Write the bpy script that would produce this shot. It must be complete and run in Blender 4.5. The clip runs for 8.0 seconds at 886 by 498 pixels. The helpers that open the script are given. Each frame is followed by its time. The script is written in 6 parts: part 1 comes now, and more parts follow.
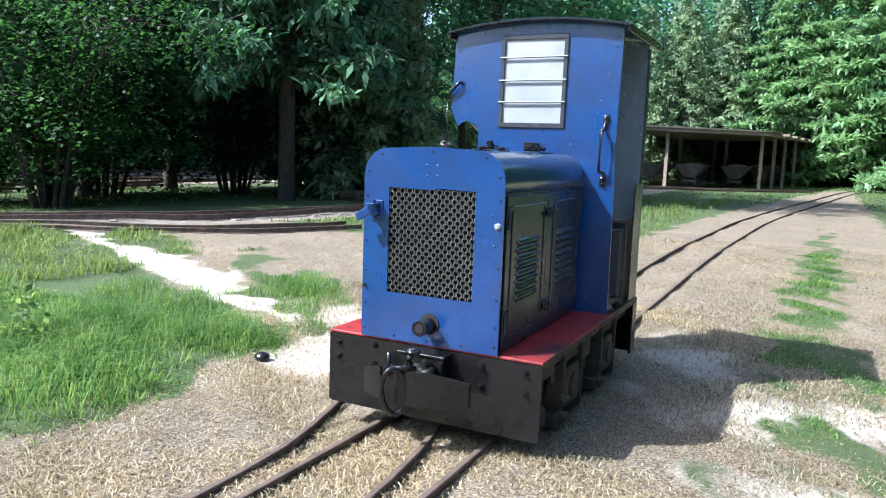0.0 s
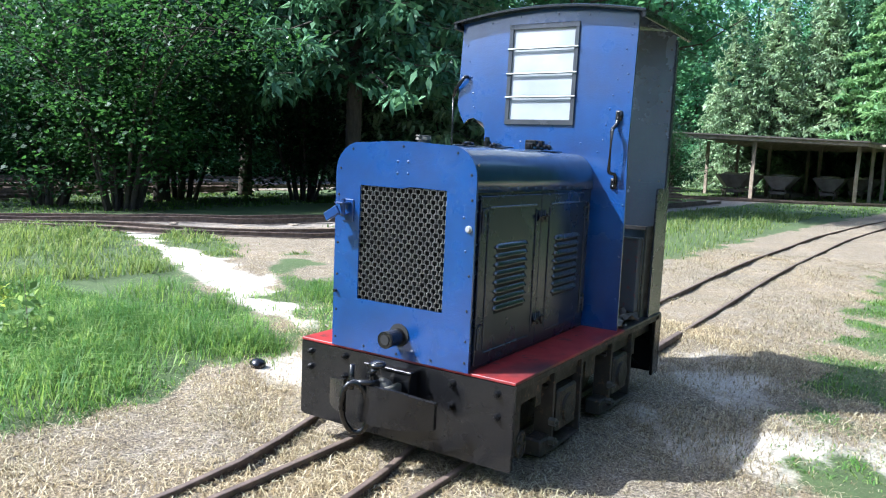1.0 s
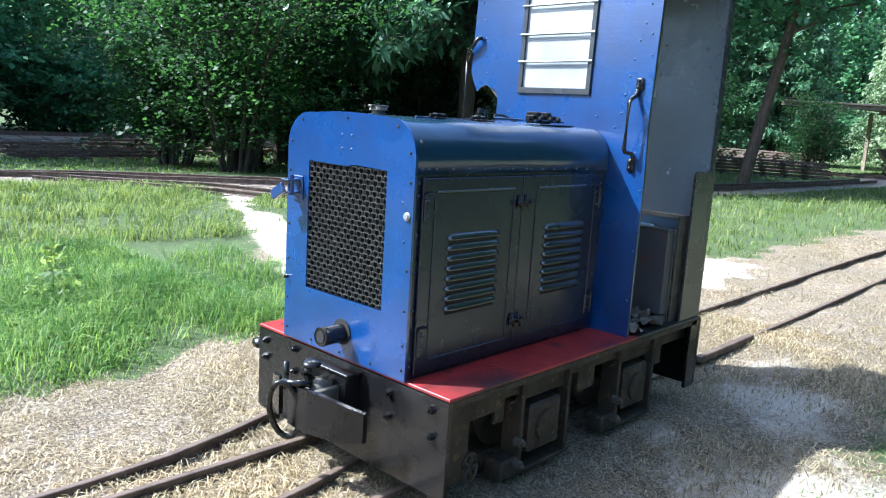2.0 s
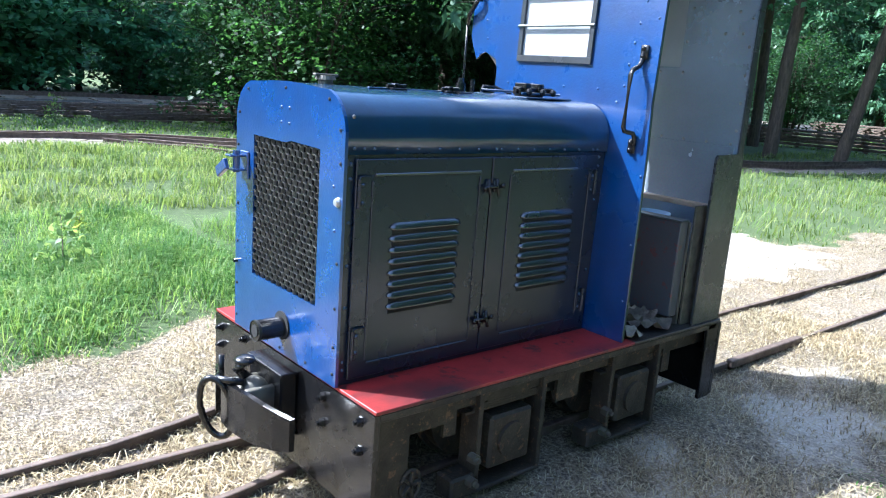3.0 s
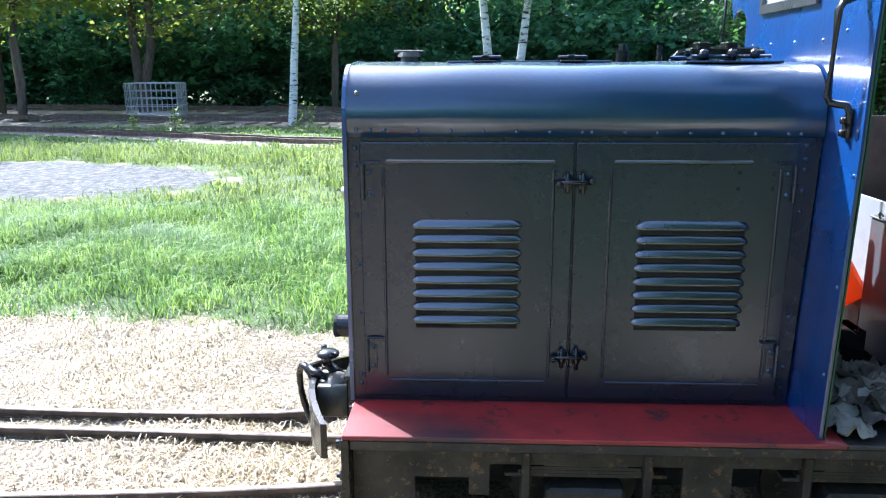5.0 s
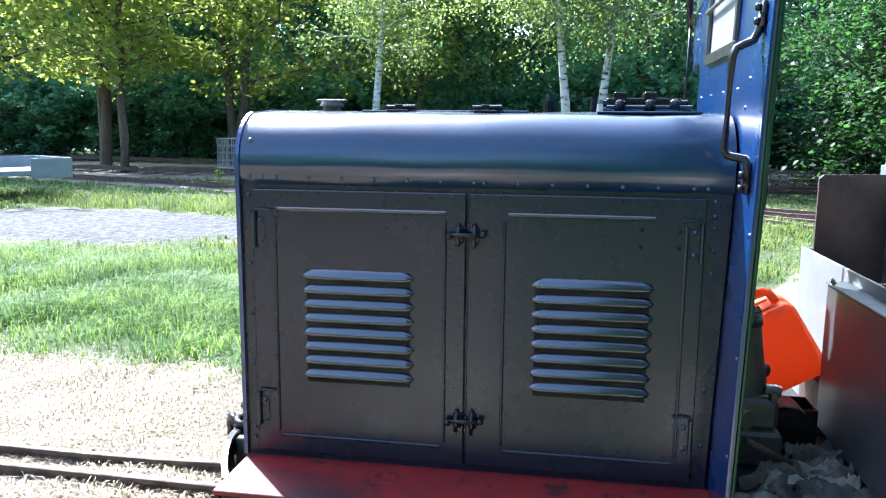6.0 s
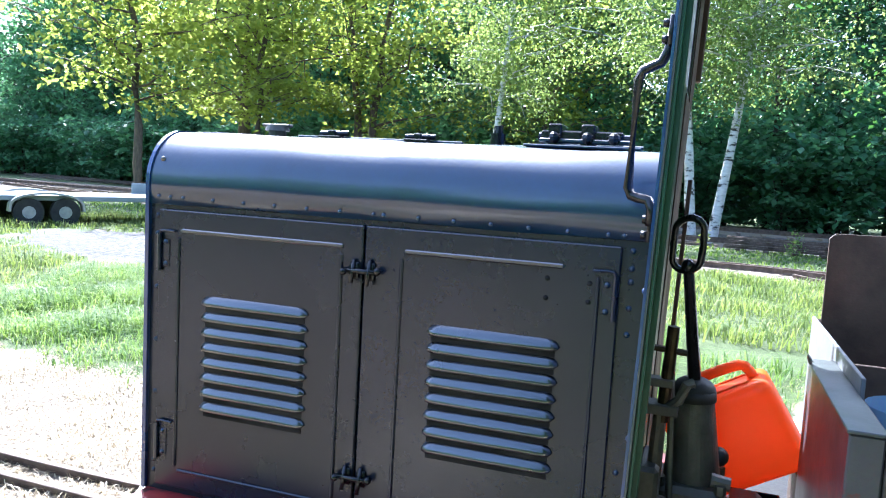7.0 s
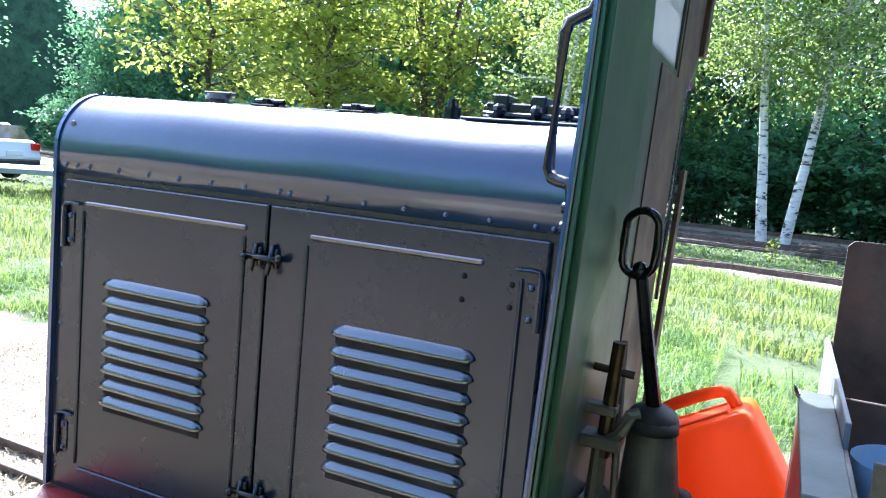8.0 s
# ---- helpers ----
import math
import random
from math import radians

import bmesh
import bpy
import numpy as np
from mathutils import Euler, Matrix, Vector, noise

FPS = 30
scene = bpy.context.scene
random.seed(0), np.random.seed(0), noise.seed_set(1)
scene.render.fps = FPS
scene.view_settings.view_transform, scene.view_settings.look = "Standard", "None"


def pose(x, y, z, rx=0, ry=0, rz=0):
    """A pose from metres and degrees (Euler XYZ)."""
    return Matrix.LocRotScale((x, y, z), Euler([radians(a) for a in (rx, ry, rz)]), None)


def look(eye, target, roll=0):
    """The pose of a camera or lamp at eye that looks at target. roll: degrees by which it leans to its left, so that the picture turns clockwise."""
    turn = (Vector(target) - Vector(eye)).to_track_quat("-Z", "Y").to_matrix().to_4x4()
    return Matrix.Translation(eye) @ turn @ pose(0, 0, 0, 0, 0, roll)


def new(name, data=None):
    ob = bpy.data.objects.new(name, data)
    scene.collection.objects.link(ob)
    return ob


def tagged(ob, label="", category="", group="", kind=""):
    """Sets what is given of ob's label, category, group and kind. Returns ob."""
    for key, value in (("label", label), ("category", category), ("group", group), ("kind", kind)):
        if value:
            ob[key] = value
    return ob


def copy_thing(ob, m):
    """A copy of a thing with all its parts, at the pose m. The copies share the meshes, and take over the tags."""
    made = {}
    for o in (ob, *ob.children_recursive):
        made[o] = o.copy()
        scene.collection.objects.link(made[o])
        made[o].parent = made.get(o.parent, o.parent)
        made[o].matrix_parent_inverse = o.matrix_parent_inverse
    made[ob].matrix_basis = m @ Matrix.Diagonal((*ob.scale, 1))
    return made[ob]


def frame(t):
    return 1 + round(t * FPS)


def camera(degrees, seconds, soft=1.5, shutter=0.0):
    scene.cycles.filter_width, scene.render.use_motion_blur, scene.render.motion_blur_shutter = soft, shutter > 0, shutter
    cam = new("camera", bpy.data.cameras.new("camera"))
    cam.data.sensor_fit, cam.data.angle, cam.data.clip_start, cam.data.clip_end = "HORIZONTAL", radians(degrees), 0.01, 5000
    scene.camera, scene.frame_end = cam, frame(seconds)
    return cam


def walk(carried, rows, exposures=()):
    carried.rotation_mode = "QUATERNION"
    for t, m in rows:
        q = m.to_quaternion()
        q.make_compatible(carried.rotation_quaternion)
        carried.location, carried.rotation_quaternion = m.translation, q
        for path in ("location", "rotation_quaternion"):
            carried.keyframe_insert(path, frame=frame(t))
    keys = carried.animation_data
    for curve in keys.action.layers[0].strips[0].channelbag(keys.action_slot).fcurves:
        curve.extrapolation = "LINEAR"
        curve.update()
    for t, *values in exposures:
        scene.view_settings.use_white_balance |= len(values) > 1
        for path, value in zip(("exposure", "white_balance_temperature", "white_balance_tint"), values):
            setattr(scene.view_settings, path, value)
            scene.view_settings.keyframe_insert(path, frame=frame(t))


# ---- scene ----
cam = camera(60.5, 8.0, 1.1)
# rows: seconds, eye, target, roll
PATH = [
    (0, (1.788, -3.481, 1.539), (0.911, -1.702, 1.279), 2.1),
    (0.5, (1.962, -3.291, 1.511), (0.999, -1.556, 1.261), 3.1),
    (1, (2.092, -2.907, 1.489), (1.023, -1.234, 1.246), 2.5),
    (1.5, (2.305, -2.477, 1.542), (1.072, -0.931, 1.243), 3.6),
    (1.7, (2.379, -2.304, 1.561), (1.105, -0.796, 1.241), 3.6),
    (2.8, (2.476, -1.412, 1.553), (0.999, -0.13, 1.133), 3.8),
    (3, (2.51, -1.367, 1.606), (1.029, -0.097, 1.163), 4.2),
    (3.5, (2.532, -1.069, 1.529), (0.874, -0.025, 1.128), 3.5),
    (4, (2.556, -0.562, 1.516), (0.708, 0.073, 1.086), 4.4),
    (4.2, (2.581, -0.365, 1.526), (0.689, 0.124, 1.101), 4.7),
    (5.3, (2.593, 0.607, 1.523), (0.649, 0.406, 1.095), -1.2),
    (5.5, (2.575, 0.734, 1.532), (0.624, 0.511, 1.156), -0.6),
    (6, (2.451, 0.93, 1.493), (0.502, 0.608, 1.179), 0.5),
    (6.5, (2.311, 1.208, 1.478), (0.39, 0.766, 1.138), 4.7),
    (7, (2.118, 1.458, 1.459), (0.238, 0.808, 1.26), 3.2),
    (7.5, (1.922, 1.554, 1.407), (0.082, 0.798, 1.205), 3.5),
    (8, (1.733, 1.668, 1.444), (-0.081, 0.855, 1.217), 5.3),
]
walk(cam, [(t, look(e, g, r)) for t, e, g, r in PATH], [(0.0, 1.62, 5400, 12.5), (1.5, 1.84, 5330, 9.5), (3.0, 2.22, 5230, 10.5), (4.0, 2.44, 5230, 12.5), (5.5, 2.44, 5330, 12.5), (7.0, 2.72, 5330, 14.5), (8.0, 2.84, 5370, 16)])

# ---------------------------------------------------------------- light
world = bpy.data.worlds.new("sky")
scene.world = world
world.use_nodes = True
wn = world.node_tree
sky = wn.nodes.new("ShaderNodeTexSky")
sky.sky_type = "NISHITA"
sky.sun_disc = False
SUN_TO = Vector((-0.27, -0.245, 0.39)).normalized()
sky.sun_elevation = math.asin(SUN_TO.z)
sky.sun_rotation = math.atan2(SUN_TO.x, SUN_TO.y)
sky.air_density, sky.dust_density, sky.ozone_density = 1.0, 2.5, 0.4
wn.links.new(sky.outputs[0], wn.nodes["Background"].inputs[0])
wn.nodes["Background"].inputs[1].default_value = 0.12
sun = new("sun", bpy.data.lights.new("sun", "SUN"))
sun.data.energy, sun.data.angle, sun.data.color = 4.5, radians(0.6), (1.0, 0.95, 0.86)
sun.matrix_world = look(SUN_TO * 60, (0, 0, 0))


# ---------------------------------------------------------------- materials
def mat(name):
    m = bpy.data.materials.new(name)
    m.use_nodes = True
    nt = m.node_tree
    return m, nt, nt.nodes["Principled BSDF"]


def node(nt, kind, **sets):
    n = nt.nodes.new(kind)
    for k, v in sets.items():
        n.inputs[k].default_value = v
    return n


def noise_node(nt, scale, detail=5.0, rough=0.6, coord="Object"):
    tc = nt.nodes.new("ShaderNodeTexCoord")
    n = node(nt, "ShaderNodeTexNoise", Scale=scale, Detail=detail, Roughness=rough)
    nt.links.new(tc.outputs[coord], n.inputs["Vector"])
    return n


def ramp(nt, src, stops):
    r = nt.nodes.new("ShaderNodeValToRGB")
    while len(r.color_ramp.elements) < len(stops):
        r.color_ramp.elements.new(0.5)
    for e, (p, c) in zip(r.color_ramp.elements, stops):
        e.position, e.color = p, (*c, 1) if len(c) == 3 else c
    nt.links.new(src, r.inputs[0])
    return r


def mix(nt, fac, a, b, kind="MIX"):
    m = nt.nodes.new("ShaderNodeMix")
    m.data_type, m.blend_type = "RGBA", kind
    for sock, v in ((m.inputs[0], fac), (m.inputs[6], a), (m.inputs[7], b)):
        if isinstance(v, (int, float)):
            sock.default_value = v
        elif isinstance(v, tuple):
            sock.default_value = (*v, 1) if len(v) == 3 else v
        else:
            nt.links.new(v, sock)
    return m.outputs[2]


def bump(nt, bsdf, height, strength=0.3, distance=0.01):
    b = node(nt, "ShaderNodeBump", Strength=strength, Distance=distance)
    nt.links.new(height, b.inputs["Height"])
    nt.links.new(b.outputs[0], bsdf.inputs["Normal"])


def paint(name, base, dark, rough=0.35, scale=3.0, metal=0.0, wear=None, wear_at=0.66, bumpy=0.12, grain=90.0, coat=0.0, coat_rough=0.24, coat_ior=1.5):
    """Brushed or sprayed paint: clouds of two tones, fine grain, worn spots."""
    m, nt, b = mat(name)
    n1 = noise_node(nt, scale, 6)
    n2 = noise_node(nt, grain, 4)
    col = ramp(nt, n1.outputs[0], [(0.32, dark), (0.68, base)]).outputs[0]
    col = mix(nt, 0.18, col, n2.outputs["Color"], "OVERLAY")
    if wear:
        n3 = noise_node(nt, scale * 4.3, 9, 0.75)
        w = ramp(nt, n3.outputs[0], [(wear_at, (0, 0, 0)), (wear_at + 0.05, (1, 1, 1))]).outputs[0]
        col = mix(nt, w, col, wear)
    nt.links.new(col, b.inputs["Base Color"])
    rr = ramp(nt, n1.outputs[0], [(0.3, (rough * 1.35,) * 3), (0.7, (rough * 0.8,) * 3)])
    nt.links.new(rr.outputs[0], b.inputs["Roughness"])
    b.inputs["Metallic"].default_value = metal
    b.inputs["Coat Weight"].default_value = coat
    b.inputs["Coat Roughness"].default_value = coat_rough
    b.inputs["Coat IOR"].default_value = coat_ior
    h = mix(nt, 0.5, n1.outputs[0], n2.outputs[0])
    bump(nt, b, h, bumpy, 0.01)
    return m


BLUE = paint("blue_enamel", (0.0065, 0.044, 0.170), (0.0035, 0.024, 0.100), 0.28, 4.0, wear=(0.022, 0.072, 0.20), wear_at=0.68, bumpy=0.3, coat=1.0, coat_rough=0.14, coat_ior=1.6)
BLUE_HOOD = paint("blue_gloss_enamel", (0.0042, 0.029, 0.076), (0.0030, 0.020, 0.052), 0.34, 5.0, wear=(0.010, 0.035, 0.09), wear_at=0.72, bumpy=0.12, coat=1.0, coat_rough=0.17, coat_ior=1.66)
BLUE_HOOD.node_tree.nodes["Principled BSDF"].inputs["Specular IOR Level"].default_value = 0.25
DOOR_GREY = paint("charcoal_enamel", (0.0088, 0.0152, 0.0310), (0.0058, 0.0102, 0.0210), 0.25, 3.0, bumpy=0.05, coat=0.08, coat_rough=0.12, coat_ior=1.5)
DOOR_GREY.node_tree.nodes["Principled BSDF"].inputs["Specular IOR Level"].default_value = 0.55
# Door enamel copy; its stronger coat puts extra sky sheen on louvres and bead.
LOUVRE_GLOSS = paint("boosted_sheen_charcoal_enamel", (0.0065, 0.0110, 0.0205), (0.0045, 0.0075, 0.0140), 0.30, 3.0, bumpy=0.5, grain=160.0, coat=1.0, coat_rough=0.15, coat_ior=1.95)
PANEL_STEEL = paint("dark_blued_steel", (0.085, 0.090, 0.100), (0.042, 0.046, 0.054), 0.24, 3.0, metal=0.5, wear=(0.15, 0.15, 0.15), wear_at=0.70)
BLACK = paint("black_oily_paint", (0.0075, 0.0075, 0.0082), (0.0045, 0.0045, 0.0050), 0.24, 6.0, wear=(0.040, 0.035, 0.028), wear_at=0.70, bumpy=0.14, coat=0.2, coat_rough=0.16)
BLACK.node_tree.nodes["Principled BSDF"].inputs["Specular IOR Level"].default_value = 0.4
FRAME_DIRT = paint("greasy_frame_steel", (0.042, 0.033, 0.023), (0.013, 0.011, 0.009), 0.55, 7.0, wear=(0.125, 0.074, 0.038), wear_at=0.57, bumpy=0.6)
RED = paint("red_primer", (0.33, 0.026, 0.024), (0.20, 0.017, 0.016), 0.40, 2.4, wear=(0.05, 0.018, 0.017), wear_at=0.57)
def overspray(m, colour, scale, lo, hi):
    """Soft sooty clouds of black overspray, drawn out along the plate."""
    nt, b = m.node_tree, m.node_tree.nodes["Principled BSDF"]
    tc, mp = nt.nodes.new("ShaderNodeTexCoord"), nt.nodes.new("ShaderNodeMapping")
    mp.inputs["Scale"].default_value = (scale * 2.0, scale, scale)
    n = node(nt, "ShaderNodeTexNoise", Scale=1.0, Detail=4.0, Roughness=0.55)
    nt.links.new(tc.outputs["Object"], mp.inputs[0])
    nt.links.new(mp.outputs[0], n.inputs["Vector"])
    f = ramp(nt, n.outputs[0], [(lo, (0, 0, 0)), (hi, (0.9, 0.9, 0.9))]).outputs[0]
    old = b.inputs["Base Color"].links[0].from_socket
    nt.links.new(mix(nt, f, old, colour), b.inputs["Base Color"])


overspray(RED, (0.028, 0.014, 0.016), 1.7, 0.46, 0.66)
DECK_OIL = paint("oily_footplate", (0.035, 0.032, 0.030), (0.014, 0.013, 0.013), 0.38, 8.0, wear=(0.10, 0.085, 0.07), wear_at=0.64, bumpy=0.3)
GREEN = paint("green_cab_paint", (0.010, 0.066, 0.030), (0.006, 0.044, 0.020), 0.42, 3.0, wear=(0.05, 0.12, 0.08), wear_at=0.70)
ALU = paint("dull_aluminium_sheet", (0.46, 0.54, 0.63), (0.34, 0.40, 0.48), 0.24, 2.2, metal=0.6, wear=(0.26, 0.29, 0.33), wear_at=0.76, bumpy=0.08)
LIGHT_GREY = paint("light_grey_locker_paint", (0.20, 0.215, 0.24), (0.15, 0.16, 0.18), 0.5, 3.5, wear=(0.10, 0.10, 0.10), wear_at=0.68)
OX_RED = paint("worn_oxide_red", (0.070, 0.066, 0.074), (0.052, 0.062, 0.074), 0.36, 4.0, wear=(0.115, 0.036, 0.036), wear_at=0.56)
RUST = paint("brown_rusty_sheet", (0.075, 0.045, 0.030), (0.035, 0.024, 0.018), 0.6, 6.0, wear=(0.15, 0.12, 0.10), wear_at=0.66, bumpy=0.35)
GUN = paint("gunmetal_panel", (0.105, 0.120, 0.115), (0.060, 0.070, 0.068), 0.40, 3.0, metal=0.35, wear=(0.2, 0.2, 0.18), wear_at=0.70)
STEEL = paint("bare_worn_steel", (0.30, 0.29, 0.27), (0.17, 0.16, 0.15), 0.36, 20.0, metal=0.9, wear=(0.10, 0.07, 0.05), wear_at=0.66)
RAIL = paint("rusty_rail_steel", (0.150, 0.108, 0.082), (0.072, 0.050, 0.039), 0.62, 9.0, metal=0.15, wear=(0.20, 0.15, 0.11), wear_at=0.64, bumpy=0.4)
GRILLE = paint("expanded_metal_mesh", (0.27, 0.265, 0.24), (0.10, 0.10, 0.095), 0.34, 30.0, metal=0.6, wear=(0.22, 0.21, 0.18), wear_at=0.60)
# Plain black for parts; also the painted shade in louvre slots and pipe bore.
DARK = paint("black_and_gap_shade", (0.010, 0.010, 0.010), (0.006, 0.006, 0.006), 0.8, 6.0)
BRASS = paint("dull_brass", (0.075, 0.050, 0.028), (0.025, 0.018, 0.013), 0.42, 20.0, metal=0.85)
RUBBER = paint("black_rubber", (0.024, 0.024, 0.024), (0.016, 0.016, 0.016), 0.55, 8.0)
CAST = paint("oily_cast_iron", (0.125, 0.115, 0.090), (0.060, 0.056, 0.046), 0.45, 12.0, metal=0.3, wear=(0.15, 0.14, 0.11), wear_at=0.66, bumpy=0.3)
ORANGE = paint("orange_polyethylene", (0.95, 0.185, 0.018), (0.90, 0.155, 0.014), 0.38, 2.0, bumpy=0.05)
PAPER = paint("dirty_rag_cloth", (0.16, 0.135, 0.10), (0.045, 0.038, 0.030), 0.85, 11.0, wear=(0.045, 0.040, 0.035), wear_at=0.58, bumpy=0.6)
BUCKET = paint("pale_blue_plastic", (0.36, 0.50, 0.66), (0.32, 0.45, 0.60), 0.4, 3.0)
WOODGREY = paint("weathered_timber", (0.32, 0.255, 0.19), (0.19, 0.15, 0.11), 0.75, 5.0, wear=(0.40, 0.35, 0.29), wear_at=0.62, bumpy=0.4)
ROOF_FELT = paint("faded_roof_sheet", (0.20, 0.17, 0.14), (0.13, 0.115, 0.10), 0.75, 1.2, wear=(0.28, 0.24, 0.19), wear_at=0.62, bumpy=0.3)
WAGON = paint("rusty_skip_steel", (0.15, 0.125, 0.115), (0.09, 0.072, 0.064), 0.6, 3.0, wear=(0.20, 0.11, 0.065), wear_at=0.60, bumpy=0.3)
PEAT = paint("heaped_rubble", (0.52, 0.46, 0.41), (0.22, 0.18, 0.15), 0.9, 9.0, bumpy=0.6)
GALV = paint("galvanised_steel", (0.48, 0.49, 0.49), (0.36, 0.37, 0.38), 0.42, 8.0, metal=0.7)
CARWHITE = paint("white_car_paint", (0.78, 0.79, 0.80), (0.74, 0.75, 0.76), 0.16, 1.0, bumpy=0.0)
TRAILGREY = paint("pale_grey_trailer_board", (0.30, 0.34, 0.34), (0.22, 0.25, 0.25), 0.5, 2.0, wear=(0.14, 0.14, 0.13), wear_at=0.66)
TAILLAMP = paint("red_lamp_lens", (0.55, 0.02, 0.015), (0.45, 0.015, 0.012), 0.15, 2.0, bumpy=0.0)


def pane_material():
    """Dusty, milky window glass with cloudy streaks and a wiped edge."""
    m, nt, b = mat("milky_window_glass")
    n = noise_node(nt, 2.6, 5)
    col = ramp(nt, n.outputs[0], [(0.35, (0.36, 0.385, 0.41)), (0.7, (0.54, 0.56, 0.58))]).outputs[0]
    nt.links.new(col, b.inputs["Base Color"])
    b.inputs["Roughness"].default_value = 0.16
    tr = nt.nodes.new("ShaderNodeBsdfTranslucent")
    tr.inputs[0].default_value = (0.50, 0.53, 0.56, 1)
    ms = nt.nodes.new("ShaderNodeMixShader")
    ms.inputs[0].default_value = 0.35
    nt.links.new(b.outputs[0], ms.inputs[1])
    nt.links.new(tr.outputs[0], ms.inputs[2])
    nt.links.new(ms.outputs[0], nt.nodes["Material Output"].inputs[0])
    return m


def car_glass():
    m, nt, b = mat("dark_car_glass")
    b.inputs["Base Color"].default_value = (0.02, 0.025, 0.028, 1)
    b.inputs["Roughness"].default_value = 0.05
    return m


def leaf_material(name, lo, mid, hi, trans, share=0.42, rough=0.42, drift=0.35, tones=((0.72, 0.78, 0.72), (1.15, 1.12, 1.0)), gloss=0.3):
    """Leaves: colour varies leaf by leaf; light shines through them."""
    m, nt, b = mat(name)
    geo = nt.nodes.new("ShaderNodeNewGeometry")
    col = ramp(nt, geo.outputs["Random Per Island"], [(0.0, lo), (0.55, mid), (1.0, hi)]).outputs[0]
    big = noise_node(nt, drift, 3)
    tone = ramp(nt, big.outputs[0], [(0.34, tones[0]), (0.66, tones[1])]).outputs[0]
    col = mix(nt, 1.0, col, tone, "MULTIPLY")
    nt.links.new(col, b.inputs["Base Color"])
    b.inputs["Roughness"].default_value = rough
    b.inputs["Specular IOR Level"].default_value = gloss
    tr = nt.nodes.new("ShaderNodeBsdfTranslucent")
    tcol = mix(nt, 1.0, mix(nt, 0.65, col, trans), tone, "MULTIPLY")
    nt.links.new(tcol, tr.inputs[0])
    ms = nt.nodes.new("ShaderNodeMixShader")
    ms.inputs[0].default_value = share
    nt.links.new(b.outputs[0], ms.inputs[1])
    nt.links.new(tr.outputs[0], ms.inputs[2])
    nt.links.new(ms.outputs[0], nt.nodes["Material Output"].inputs[0])
    return m


def backlit(m, colour, share):
    """Lets light shine through thin plastic."""
    nt = m.node_tree
    tr = nt.nodes.new("ShaderNodeBsdfTranslucent")
    tr.inputs[0].default_value = (*colour, 1)
    ms = nt.nodes.new("ShaderNodeMixShader")
    ms.inputs[0].default_value = share
    nt.links.new(nt.nodes["Principled BSDF"].outputs[0], ms.inputs[1])
    nt.links.new(tr.outputs[0], ms.inputs[2])
    nt.links.new(ms.outputs[0], nt.nodes["Material Output"].inputs[0])


backlit(ORANGE, (0.95, 0.22, 0.02), 0.42)
PANE = pane_material()
CARGLASS = car_glass()
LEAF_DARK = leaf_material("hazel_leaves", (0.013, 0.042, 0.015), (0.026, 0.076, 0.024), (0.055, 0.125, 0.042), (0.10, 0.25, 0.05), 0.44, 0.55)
# Darker copy of the hazel leaves, with the bushes' shade put into the colour.
LEAF_SHADE = leaf_material("shaded_leaves", (0.009, 0.030, 0.013), (0.018, 0.052, 0.020), (0.038, 0.090, 0.034), (0.06, 0.17, 0.04), 0.40, 0.6)
LEAF_MAPLE = leaf_material("maple_leaves", (0.090, 0.160, 0.030), (0.145, 0.228, 0.045), (0.230, 0.305, 0.070), (0.54, 0.60, 0.12), 0.64)
LEAF_BIRCH = leaf_material("birch_leaves", (0.070, 0.140, 0.045), (0.112, 0.195, 0.062), (0.170, 0.260, 0.090), (0.42, 0.53, 0.15), 0.52)
# Leaf tones lightened and blued: distance haze is mixed into the colour.
LEAF_WOOD = leaf_material("hazed_woodland_leaves", (0.048, 0.150, 0.085), (0.084, 0.225, 0.122), (0.150, 0.315, 0.165), (0.24, 0.50, 0.22), 0.45)
NEEDLE = leaf_material("spruce_needles", (0.049, 0.124, 0.070), (0.081, 0.182, 0.101), (0.142, 0.257, 0.142), (0.135, 0.270, 0.135), 0.3)
NEEDLE_PALE = leaf_material("pale_conifer_needles", (0.156, 0.234, 0.144), (0.246, 0.336, 0.204), (0.360, 0.444, 0.282), (0.408, 0.552, 0.312), 0.4)
NEEDLE_GREEN = leaf_material("fresh_green_needles", (0.105, 0.215, 0.100), (0.175, 0.310, 0.145), (0.280, 0.420, 0.220), (0.32, 0.50, 0.20), 0.42)
GRASS = leaf_material("meadow_grass_blades", (0.038, 0.112, 0.026), (0.088, 0.190, 0.042), (0.235, 0.310, 0.120), (0.32, 0.45, 0.09), 0.42, 0.50, 1.7, ((0.55, 0.66, 0.55), (1.35, 1.24, 1.20)), 0.14)
GRASS_PALE = leaf_material("flowering_grass_blades", (0.085, 0.155, 0.050), (0.155, 0.225, 0.075), (0.290, 0.310, 0.150), (0.31, 0.40, 0.09), 0.40, 0.6, 1.1, ((0.62, 0.68, 0.55), (1.18, 1.12, 1.05)), 0.08)
STRAW = leaf_material("dry_straw_blades", (0.110, 0.078, 0.044), (0.31, 0.240, 0.140), (0.56, 0.49, 0.355), (0.34, 0.26, 0.15), 0.2)


